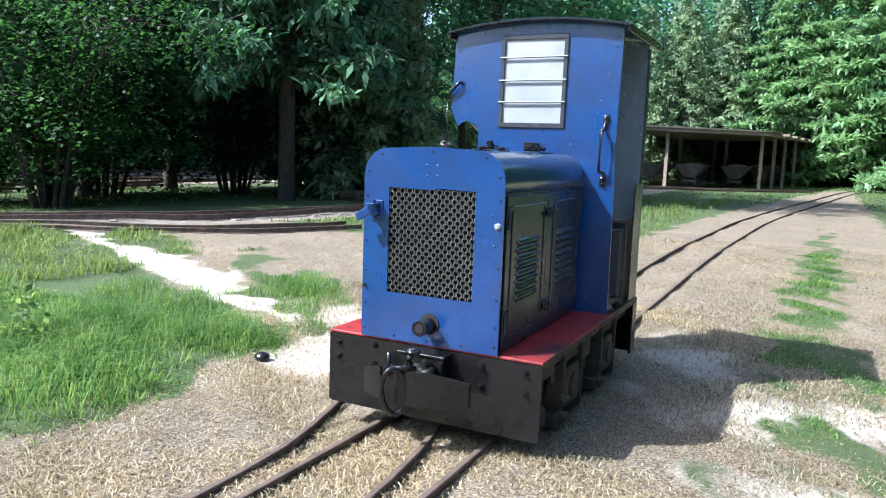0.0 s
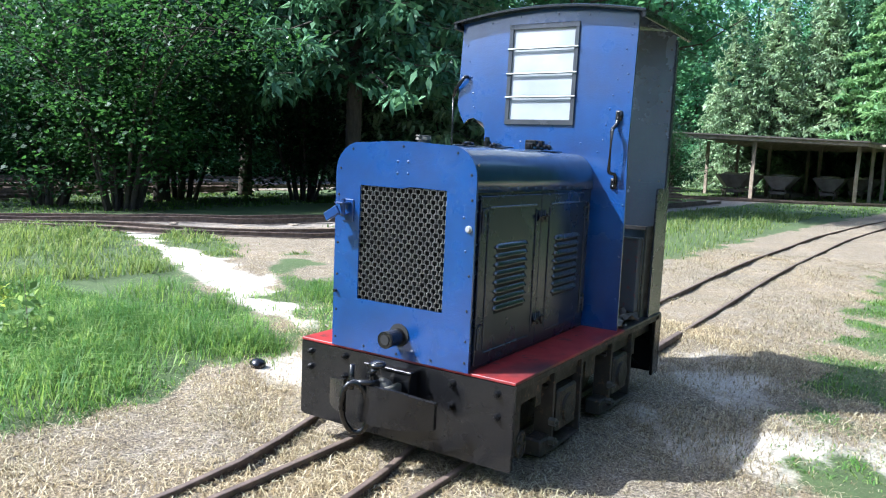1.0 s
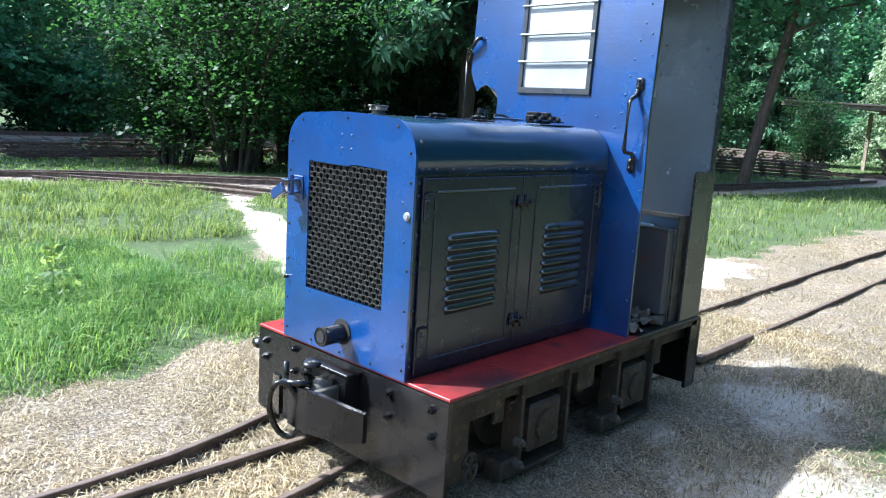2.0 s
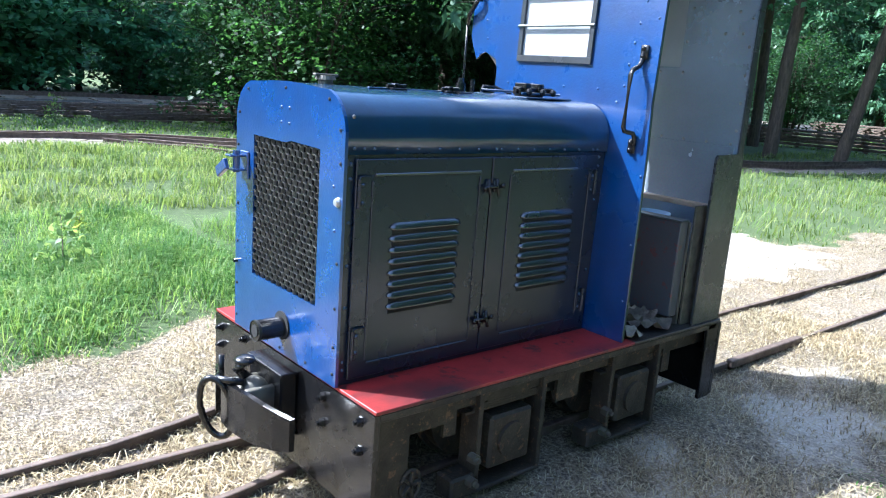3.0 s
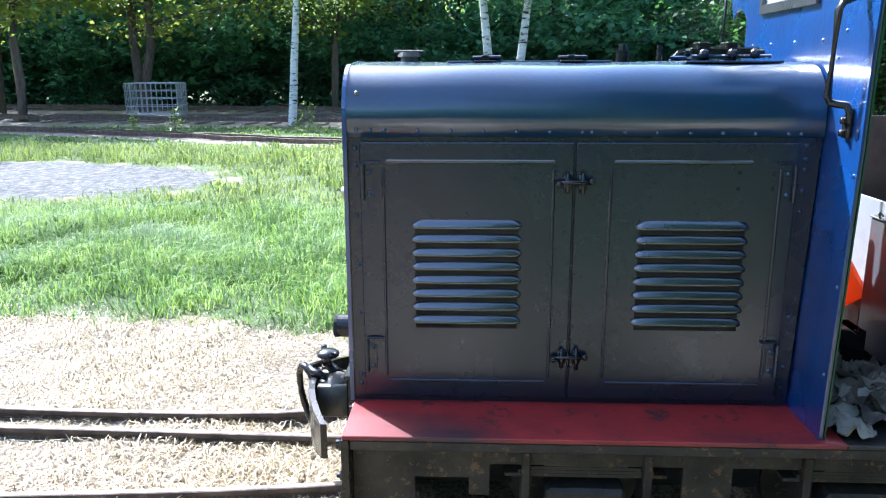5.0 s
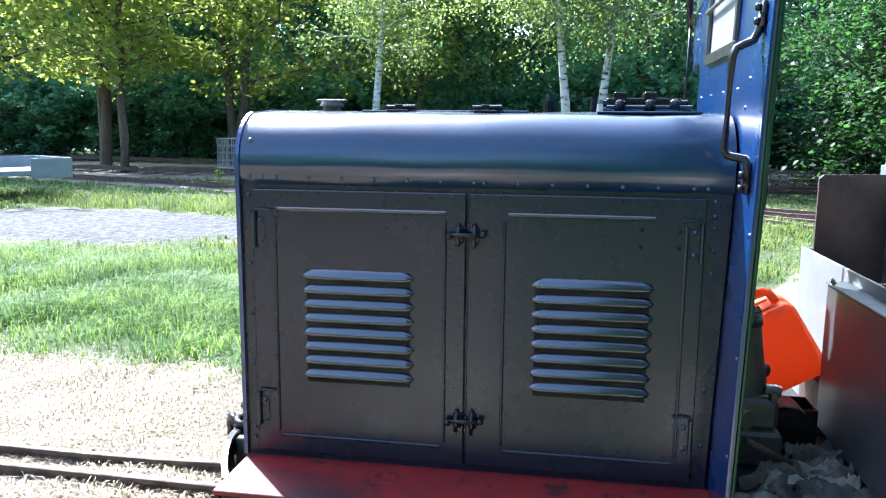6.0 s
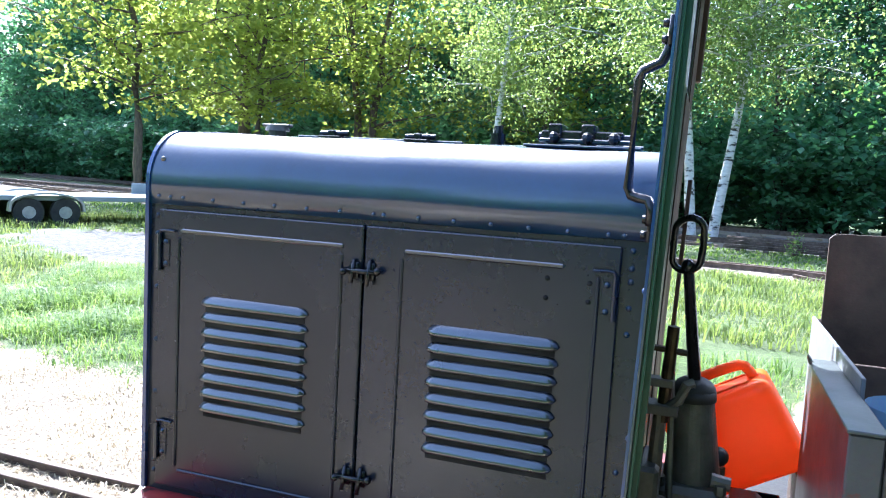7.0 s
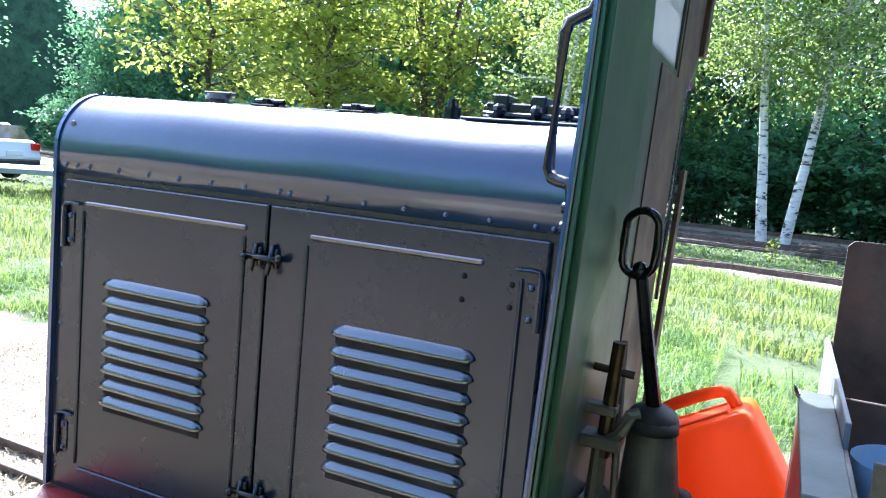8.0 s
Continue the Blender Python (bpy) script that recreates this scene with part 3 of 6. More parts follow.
RIVET_BLUE = rivet_mesh("rivet", 0.0065, 0.005, BLUE)
RIVET_DARK = rivet_mesh("rivet", 0.0065, 0.005, DARK)
RIVET_HOOD = rivet_mesh("rivet", 0.0075, 0.006, BLUE_HOOD)
RIVET_SEAM = rivet_mesh("rivet", 0.0062, 0.005, BLUE_HOOD)
RIVET_STEEL = rivet_mesh("rivet", 0.008, 0.006, STEEL)
FACE_FRONT = Matrix.Rotation(radians(90), 4, "X")
FACE_SIDE = Matrix.Rotation(radians(90), 4, "Y")


def rivets(me, places, parent, turn):
    for p in places:
        shared("rivet", me, parent, Matrix.Translation(p) @ turn)


edge_pts = [(0.383, 0.56), (0.383, 0.66), (0.383, 0.80), (0.385, 0.96), (0.383, 1.30), (0.375, 1.41), (0.30, 1.505), (0.0, 1.525), (-0.30, 1.505), (-0.375, 1.41), (-0.383, 1.28), (-0.383, 1.04), (-0.383, 0.88), (-0.383, 0.70), (-0.383, 0.56),
            (0.20, 0.54), (-0.20, 0.54), (0.0, 0.535)]
rivets(RIVET_DARK, [(u, -0.013, v) for u, v in edge_pts], panel, FACE_FRONT)
rivets(RIVET_BLUE, [(-0.03, -0.012, 1.455), (0.03, -0.012, 1.455), (-0.03, -0.012, 1.40), (0.03, -0.012, 1.40), (0.36, -0.012, 1.07), (0.345, -0.012, 1.22)], panel, FACE_FRONT)

# expanded-metal grille: slender upright slots, staggered from column to column
bm = bmesh.new()
COLS, ROWS = 23, 13
pitch, cell = 2 * GX / COLS, (GZ1 - GZ0) / ROWS


def strand(a, b, w0, w1):
    """A thin twisted strip from a to b, seen from the front."""
    v = []
    for (x, z), w in ((a, w0), (b, w1)):
        v.append([bm.verts.new((x + du, y, z)) for du, y in ((-w, -0.004), (w, -0.011), (w, -0.002), (-w, 0.004))])
    for j in range(4):
        bm.faces.new((v[0][j], v[0][(j + 1) % 4], v[1][(j + 1) % 4], v[1][j]))


for c in range(COLS + 1):
    x, s = -GX + c * pitch, 1 if c % 2 else -1
    for k in range(ROWS):
        z = GZ0 + k * cell
        p = pitch * 0.20 * s
        strand((x + p, z), (x + p, z + cell * 0.36), 0.0040, 0.0040)
        strand((x + p, z + cell * 0.36), (x - p, z + cell * 0.5), 0.0040, 0.0050)
        strand((x - p, z + cell * 0.5), (x - p, z + cell * 0.86), 0.0040, 0.0040)
        strand((x - p, z + cell * 0.86), (x + p, z + cell), 0.0050, 0.0040)
    if c < COLS:
        for k in range(ROWS + 1):
            z = GZ0 + (k + (0.93 if c % 2 else 0.43)) * cell
            if z < GZ1:
                box(bm, x + 0.001, x + pitch - 0.001, -0.007, 0.001, z - 0.0024, z + 0.0024)
grille = part("grille", bm, GRILLE, loco, "dark expanded-metal radiator grille")
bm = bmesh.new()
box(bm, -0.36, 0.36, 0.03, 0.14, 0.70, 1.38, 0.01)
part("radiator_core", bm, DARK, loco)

# hood cover: one bent sheet from seam to seam
bm = bmesh.new()
top = [p for p in hood_outline(0.0, SEAM)]
inner = [p for p in hood_outline(-0.006, SEAM)]
NY = 14
rows = []
for i in range(NY + 1):
    y = 0.0 + (CAB_Y - 0.004) * i / NY
    rows.append(([bm.verts.new((u, y, v + 0.002 * math.sin(i * 1.3 + u * 9))) for u, v in top], [bm.verts.new((u, y, v)) for u, v in inner]))
for (a, ai), (b, bi) in zip(rows, rows[1:]):
    for k in range(len(top) - 1):
        bm.faces.new((a[k], a[k + 1], b[k + 1], b[k]))
        bm.faces.new((ai[k], bi[k], bi[k + 1], ai[k + 1]))
    for k in (0, -1):
        bm.faces.new((a[k], b[k], bi[k], ai[k]))
cover = part("hood_cover", bm, BLUE_HOOD, loco, "dark glossy blue curved bonnet top", True)
rivets(RIVET_SEAM, [(HW, y, 1.352 - 0.008 * y) for y in (0.029, 0.068, 0.109, 0.205, 0.301, 0.394, 0.489, 0.584, 0.677, 0.704, 0.796, 0.887, 0.979, 1.07, 1.161, 1.252, 1.287)], cover, FACE_SIDE)
rivets(RIVET_HOOD, [(-HW, y, 1.352) for y in (0.03, 0.145, 0.325, 0.505, 0.73, 0.93, 1.13, 1.27)], cover, Matrix.Rotation(radians(-90), 4, "Y"))
rivets(RIVET_STEEL, [(0.385, 0.03, 1.455)], cover, FACE_SIDE)

# side walls of the hood behind the doors, and the frame strip round them
for s in (1, -1):
    bm = bmesh.new()
    x0, x1 = sorted((s * 0.378, s * 0.392))
    prism(bm, [(0.0, DECK), (CAB_Y - 0.030, DECK), (CAB_Y - 0.005, SEAM - 0.001), (0.0, SEAM - 0.001)], lambda u, v, d: (x0 + d, u, v), x1 - x0)
    wall = part("hood_side", bm, DOOR_GREY, loco, "dark charcoal painted bonnet side")
    if s > 0:
        rivets(RIVET_HOOD, [(0.392, 0.022, z) for z in (1.30, 1.25, 1.10, 0.95, 0.80, 0.60, 0.57)], wall, FACE_SIDE)
        rivets(RIVET_HOOD, [(0.392, 1.308, z) for z in (1.31, 1.27, 1.24, 1.18, 1.12, 0.80, 0.64)], wall, FACE_SIDE)


def louvre(y0, y1, z):
    """A pressed louvre: a rounded flap with pointed ends, open below."""
    bm = bmesh.new()
    prof = ((0.4062, 0.0150, 0.020), (0.4095, 0.0125, 0.013), (0.4135, 0.0065, 0.007), (0.4172, -0.0005, 0.004), (0.4202, -0.0070, 0.005), (0.4195, -0.0108, 0.010), (0.4155, -0.0130, 0.016), (0.4110, -0.0135, 0.018))
    rows = [[bm.verts.new((x - 0.0035 * edge, y, z + dz)) for y, edge in ((y0 + inset, 1), (y0 + inset + 0.018, 0), ((y0 + y1) / 2, 0), (y1 - inset - 0.018, 0), (y1 - inset, 1))] for x, dz, inset in prof]
    for a, b in zip(rows, rows[1:]):
        for k in range(4):
            bm.faces.new((a[k], a[k + 1], b[k + 1], b[k]))
    for k, y in ((0, y0), (-1, y1)):
        foot = bm.verts.new((0.4062, y, z - 0.0030))
        for a, b in zip(rows, rows[1:]):
            bm.faces.new((a[k], b[k], foot))
    return bm


def hood_door(s, y0, y1, ly0, ly1):
    bm = bmesh.new()
    x0, x1 = sorted((s * 0.3935, s * 0.406))
    box(bm, x0, x1, y0, y1, 0.535, 1.318, 0.003)
    door = part("hood_door", bm, DOOR_GREY, loco, "dark charcoal engine door with pressed louvres")
    if s < 0:
        return door
    for i in range(8):
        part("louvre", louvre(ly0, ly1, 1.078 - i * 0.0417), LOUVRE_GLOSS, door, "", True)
    # Dark strips under the flaps stand in for shade inside the open slots.
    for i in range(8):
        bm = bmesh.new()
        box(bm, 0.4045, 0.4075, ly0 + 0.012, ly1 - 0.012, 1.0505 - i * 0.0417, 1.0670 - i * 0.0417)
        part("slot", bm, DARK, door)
    a, b, c = (0.100, 0.602, 0.602) if y0 < 0.5 else (0.757, 1.243, 1.16)
    for za, zb, ya, yb in ((1.257, 1.269, a + 0.012, c), (0.583, 0.593, a + 0.012, b - 0.012), (0.60, 1.245, a, a + 0.009), (0.60, 1.245, b - 0.009, b)):
        bm = bmesh.new()
        box(bm, 0.405, 0.4115, ya, yb, za, zb, 0.003)
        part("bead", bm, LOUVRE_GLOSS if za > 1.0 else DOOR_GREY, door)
    return door


d1 = hood_door(1, 0.036, 0.655, 0.184, 0.512)
d2 = hood_door(1, 0.661, 1.285, 0.837, 1.164)
hood_door(-1, 0.036, 0.655, 0, 0), hood_door(-1, 0.661, 1.285, 0, 0)
rivets(RIVET_DARK, [(0.4065, y, z) for y, z in ((1.123, 1.233), (1.220, 1.230), (1.122, 1.187), (1.219, 1.187))], d2, FACE_SIDE)


def hinge(door, y, z, out):
    bm = bmesh.new()
    rod(bm, (0.413, y, z - 0.050), (0.413, y, z + 0.052), 0.0065, seg=8)
    box(bm, 0.406, 0.409, min(y, y + out * 0.030), max(y, y + out * 0.030), z - 0.038, z + 0.038, 0.001)
    tube(bm, [(0.412, y, z + 0.050), (0.413, y + out * 0.004, z + 0.060), (0.413, y + out * 0.02, z + 0.062), (0.412, y + out * 0.05, z + 0.060)], 0.0035, 6)
    h = part("hinge", bm, DOOR_GREY, door, "charcoal painted butt hinge")
    rivets(RIVET_HOOD, [(0.409, y + out * 0.018, z + dz) for dz in (-0.03, 0.03)], h, FACE_SIDE)


for z in (1.20, 0.665):
    hinge(d1, 0.045, z, 1)
    hinge(d2, 1.277, z, -1)
for z in (1.205, 0.672):
    bm = bmesh.new()
    box(bm, 0.406, 0.414, 0.625, 0.650, z - 0.022, z + 0.022, 0.003)
    box(bm, 0.406, 0.414, 0.668, 0.693, z - 0.022, z + 0.022, 0.003)
    rod(bm, (0.420, 0.610, z), (0.420, 0.708, z), 0.007, seg=8)
    rod(bm, (0.413, 0.636, z + 0.028), (0.428, 0.636, z - 0.030), 0.006, seg=8)
    rod(bm, (0.413, 0.680, z + 0.030), (0.430, 0.680, z - 0.034), 0.006, seg=8)
    ball(bm, (0.424, 0.705, z + 0.004), 0.010, 8)
    ball(bm, (0.424, 0.612, z - 0.004), 0.010, 8)
    part("latch", bm, BLACK, d1, "small black lever latch joining the two engine doors", True)

# things on the bonnet
bm = bmesh.new()
rod(bm, (0.0, 0.15, 1.535), (0.0, 0.15, 1.562), 0.028, seg=16)
rod(bm, (0.0, 0.15, 1.562), (0.0, 0.15, 1.577), 0.040, 0.034, 18)
box(bm, -0.012, 0.012, 0.10, 0.20, 1.574, 1.584, 0.003)
part("radiator_cap", bm, CAST, loco, "dull metal radiator filler cap")
bm = bmesh.new()
box(bm, 0.085, 0.10, 0.28, 0.80, 1.541, 1.548, 0.002)
part("bonnet_hinge", bm, BLUE_HOOD, loco)
for y in (0.40, 0.67):
    bm = bmesh.new()
    box(bm, 0.06, 0.13, y - 0.035, y + 0.035, 1.541, 1.549, 0.002)
    rod(bm, (0.10, y - 0.04, 1.555), (0.10, y + 0.05, 1.557), 0.008, seg=8)
    box(bm, 0.085, 0.115, y - 0.012, y + 0.012, 1.546, 1.566, 0.003)
    part("bonnet_catch", bm, BLACK, loco, "small black bonnet catch")
bm = bmesh.new()
rod(bm, (-0.05, 0.86, 1.535), (-0.05, 0.86, 1.582), 0.022, seg=14)
rod(bm, (-0.05, 0.86, 1.582), (-0.05, 0.86, 1.604), 0.015, 0.013, 14)
rod(bm, (-0.05, 0.86, 1.535), (-0.05, 0.86, 1.545), 0.034, seg=14)
part("breather", bm, BLACK, loco, "short black breather stub")
bm = bmesh.new()
box(bm, -0.14, 0.22, 1.00, 1.29, 1.538, 1.545, 0.002)
for x in (-0.10, 0.16):
    rod(bm, (x, 1.03, 1.558), (x, 1.27, 1.558), 0.006, seg=6)
plate = part("filler_plate", bm, BLUE_HOOD, loco)
bm = bmesh.new()
box(bm, 0.10, 0.15, 1.03, 1.24, 1.552, 1.585, 0.004)
box(bm, 0.09, 0.16, 1.05, 1.085, 1.545, 1.602, 0.004)
box(bm, 0.09, 0.16, 1.135, 1.17, 1.545, 1.602, 0.004)
rod(bm, (0.125, 1.02, 1.568), (0.125, 1.26, 1.568), 0.012, seg=8)
for y in (1.068, 1.153, 1.22):
    ball(bm, (0.165, y, 1.566), 0.016, 8)
part("clamp", bm, BLACK, plate, "black bolted clamp bracket on the bonnet")
bm = bmesh.new()
tube(bm, [(-0.10, 1.03, 1.545), (-0.12, 1.06, 1.575), (-0.14, 1.15, 1.575), (-0.12, 1.24, 1.545)], 0.007, 6)
rod(bm, (-0.13, 1.0, 1.54), (-0.13, 1.0, 1.60), 0.010, seg=8)
part("bail", bm, BLACK, plate)

# front fittings
bm = bmesh.new()
rod(bm, (0.015, -0.012, 0.625), (0.015, -0.125, 0.625), 0.040, seg=20)
socket = part("starter_socket", bm, BLACK, loco, "black pipe socket for the starting handle")
bm = bmesh.new()
bmesh.ops.create_cone(bm, cap_ends=False, segments=20, radius1=0.041, radius2=0.041, depth=0.012, matrix=Matrix.Translation((0.015, -0.122, 0.625)) @ FACE_FRONT)
# Dark disc on the pipe's end stands in for its shaded hollow.
bmesh.ops.create_cone(bm, cap_ends=True, segments=20, radius1=0.024, radius2=0.024, depth=0.004, matrix=Matrix.Translation((0.015, -0.1265, 0.625)) @ FACE_FRONT)
part("bore", bm, DARK, socket)
bm = bmesh.new()
bmesh.ops.create_cone(bm, cap_ends=True, segments=20, radius1=0.056, radius2=0.056, depth=0.006, matrix=Matrix.Translation((0.015, -0.015, 0.63)) @ FACE_FRONT)
part("flange", bm, DARK, socket)
bm = bmesh.new()
box(bm, -0.355, -0.285, -0.020, -0.012, 1.15, 1.26, 0.003)
box(bm, -0.35, -0.30, -0.085, -0.012, 1.238, 1.246, 0.002)
box(bm, -0.35, -0.30, -0.075, -0.012, 1.182, 1.19, 0.002)
rod(bm, (-0.325, -0.05, 1.175), (-0.325, -0.05, 1.262), 0.014, seg=10)
box(bm, -0.40, -0.31, -0.105, -0.085, 1.17, 1.215, 0.004, Matrix.Translation((-0.35, -0.095, 1.19)) @ Matrix.Rotation(radians(-30), 4, "Y") @ Matrix.Translation((0.35, 0.095, -1.19)))
part("lamp_bracket", bm, BLUE, loco, "blue painted lamp bracket with clamp")
bm = bmesh.new()
rod(bm, (0.374, -0.010, 1.170), (0.374, -0.016, 1.170), 0.017, seg=12)
rod(bm, (0.374, -0.016, 1.170), (0.374, -0.024, 1.170), 0.014, 0.011, 10)
part("bolt", bm, GALV, loco, "bright zinc bolt head")
bm = bmesh.new()
rod(bm, (-0.385, -0.012, 0.795), (-0.385, -0.03, 0.795), 0.008, seg=8)
part("bolt", bm, BLACK, loco)

# deck, buffer beams and frame
bm = bmesh.new()
box(bm, FX - 0.005, RX + 0.002, 0.0, 1.40, DECK - 0.014, DECK, 0.002)
deck = part("deck", bm, RED, loco, "red painted running plate with scuffs")
bm = bmesh.new()
box(bm, FX - 0.005, RX + 0.002, 1.402, REAR_Y + 0.01, DECK - 0.014, DECK - 0.001, 0.002)
part("footplate", bm, DECK_OIL, loco, "oily black cab footplate")
bm = bmesh.new()
box(bm, RX - 0.030, RX, 0.022, REAR_Y - 0.02, DECK - 0.045, DECK - 0.015, 0.003)
part("deck_angle", bm, FRAME_DIRT, loco)
bm = bmesh.new()
box(bm, -RX + 0.02, -RX + 0.05, 0.022, REAR_Y - 0.02, DECK - 0.045, DECK - 0.015, 0.003)
part("deck_angle", bm, FRAME_DIRT, loco)


def bolt_mesh():
    bm = bmesh.new()
    bmesh.ops.create_cone(bm, cap_ends=True, segments=10, radius1=0.020, radius2=0.020, depth=0.004, matrix=Matrix.Translation((0, 0, 0.002)))
    bmesh.ops.create_cone(bm, cap_ends=True, segments=6, radius1=0.0165, radius2=0.015, depth=0.014, matrix=Matrix.Translation((0, 0, 0.011)))
    bmesh.ops.create_cone(bm, cap_ends=True, segments=8, radius1=0.009, radius2=0.008, depth=0.012, matrix=Matrix.Translation((0, 0, 0.023)))
    return mesh_of("bolt", bm, BLACK)


BOLT = bolt_mesh()
for y0, y1, fy in ((-0.004, 0.018, -1), (REAR_Y + 0.005, REAR_Y + 0.027, 1)):
    bm = bmesh.new()
    prism(bm, [(FX, 0.115), (FX + 0.02, 0.105), (RX - 0.01, 0.10), (RX, 0.11), (RX, DECK - 0.016), (FX, DECK - 0.016)], lambda u, v, d: (u, y0 + d, v), y1 - y0)
    beam = part("buffer_beam", bm, BLACK, loco, "black steel buffer beam with bolt heads")
    if fy < 0:
        for u, v in ((-0.55, 0.45), (-0.55, 0.37), (0.32, 0.45), (0.32, 0.35), (0.555, 0.45), (0.56, 0.345), (-0.32, 0.465), (-0.32, 0.36)):
            shared("bolt", BOLT, beam, Matrix.Translation((u, y0, v)) @ FACE_FRONT @ Matrix.Rotation(u * 7, 4, "Z"))
    else:
        bm = bmesh.new()
        box(bm, RX - 0.02, RX, REAR_Y - 0.09, REAR_Y + 0.004, 0.10, DECK - 0.016, 0.003)
        part("step_plate", bm, BLACK, loco)

# coupling: mount, two plates with a slot, draw pin, ring link
coup = bmesh.new()
box(coup, -0.13, 0.13, -0.075, -0.005, 0.21, 0.47, 0.006)
coup = part("coupling", coup, BLACK, loco, "black cast coupling with draw hook and ring link")
bm = bmesh.new()
box(bm, -0.14, 0.14, -0.082, 0.0, 0.468, 0.482, 0.003)
part("top_plate", bm, BLACK, coup)
for a, b in ((-0.30, -0.165), (-0.07, 0.31)):
    bm = bmesh.new()
    n = 7
    f, k = [], []
    for i in range(n):
        u = a + (b - a) * i / (n - 1)
        y = -0.225 + 0.95 * u * u
        zt = 0.425 - 0.30 * max(0.0, abs(u) - 0.12) ** 1.2
        zb = 0.245 + 0.9 * max(0.0, abs(u) - 0.18) ** 2
        f.append([bm.verts.new((u, y, z)) for z in (zb, zt)])
        k.append([bm.verts.new((u, y + 0.022, z)) for z in (zb, zt)])
    for r in (f, k):
        for p, q in zip(r, r[1:]):
            bm.faces.new((p[0], q[0], q[1], p[1]))
    for i in range(n - 1):
        for j in (0, 1):
            bm.faces.new((f[i][j], f[i + 1][j], k[i + 1][j], k[i][j]))
    for i in (0, n - 1):
        bm.faces.new((f[i][0], f[i][1], k[i][1], k[i][0]))
    part("buffer_plate", bm, BLACK, coup, "curved worn steel buffing plate")
bm = bmesh.new()
rod(bm, (0, -0.07, 0.375), (0, -0.20, 0.365), 0.042, seg=14)
ball(bm, (0.012, -0.125, 0.385), 0.058, 14)
box(bm, -0.075, -0.045, -0.21, -0.07, 0.30, 0.42, 0.006)
box(bm, 0.055, 0.085, -0.19, -0.07, 0.30, 0.42, 0.006)
part("draw_head", bm, CAST, coup, "worn shiny draw head", True)
bm = bmesh.new()
tube(bm, [(-0.02, -0.10, 0.40), (-0.025, -0.15, 0.44), (-0.02, -0.175, 0.47), (0.0, -0.165, 0.505)], 0.020, 10)
ball(bm, (0.004, -0.16, 0.512), 0.042, 12, 0.45)
part("draw_pin", bm, BLACK, coup, "", True)
bm = bmesh.new()
ring = []
for i in range(20):
    a = i * math.tau / 20
    ring.append((-0.055 + 0.045 * math.cos(a), -0.245 + 0.045 * math.cos(a) - 0.02 * math.sin(a), 0.315 + 0.125 * math.sin(a)))
tube(bm, ring, 0.0135, 8, True)
part("ring_link", bm, BLACK, coup, "black oval ring link hanging from the hook", True)
bm = bmesh.new()
tube(bm, [(-0.12, -0.20, 0.43), (-0.05, -0.245, 0.435), (0.0, -0.22, 0.44), (0.02, -0.17, 0.43)], 0.014, 8)
rod(bm, (-0.115, -0.20, 0.38), (-0.115, -0.20, 0.50), 0.012, seg=8)
part("shackle", bm, BLACK, coup, "", True)

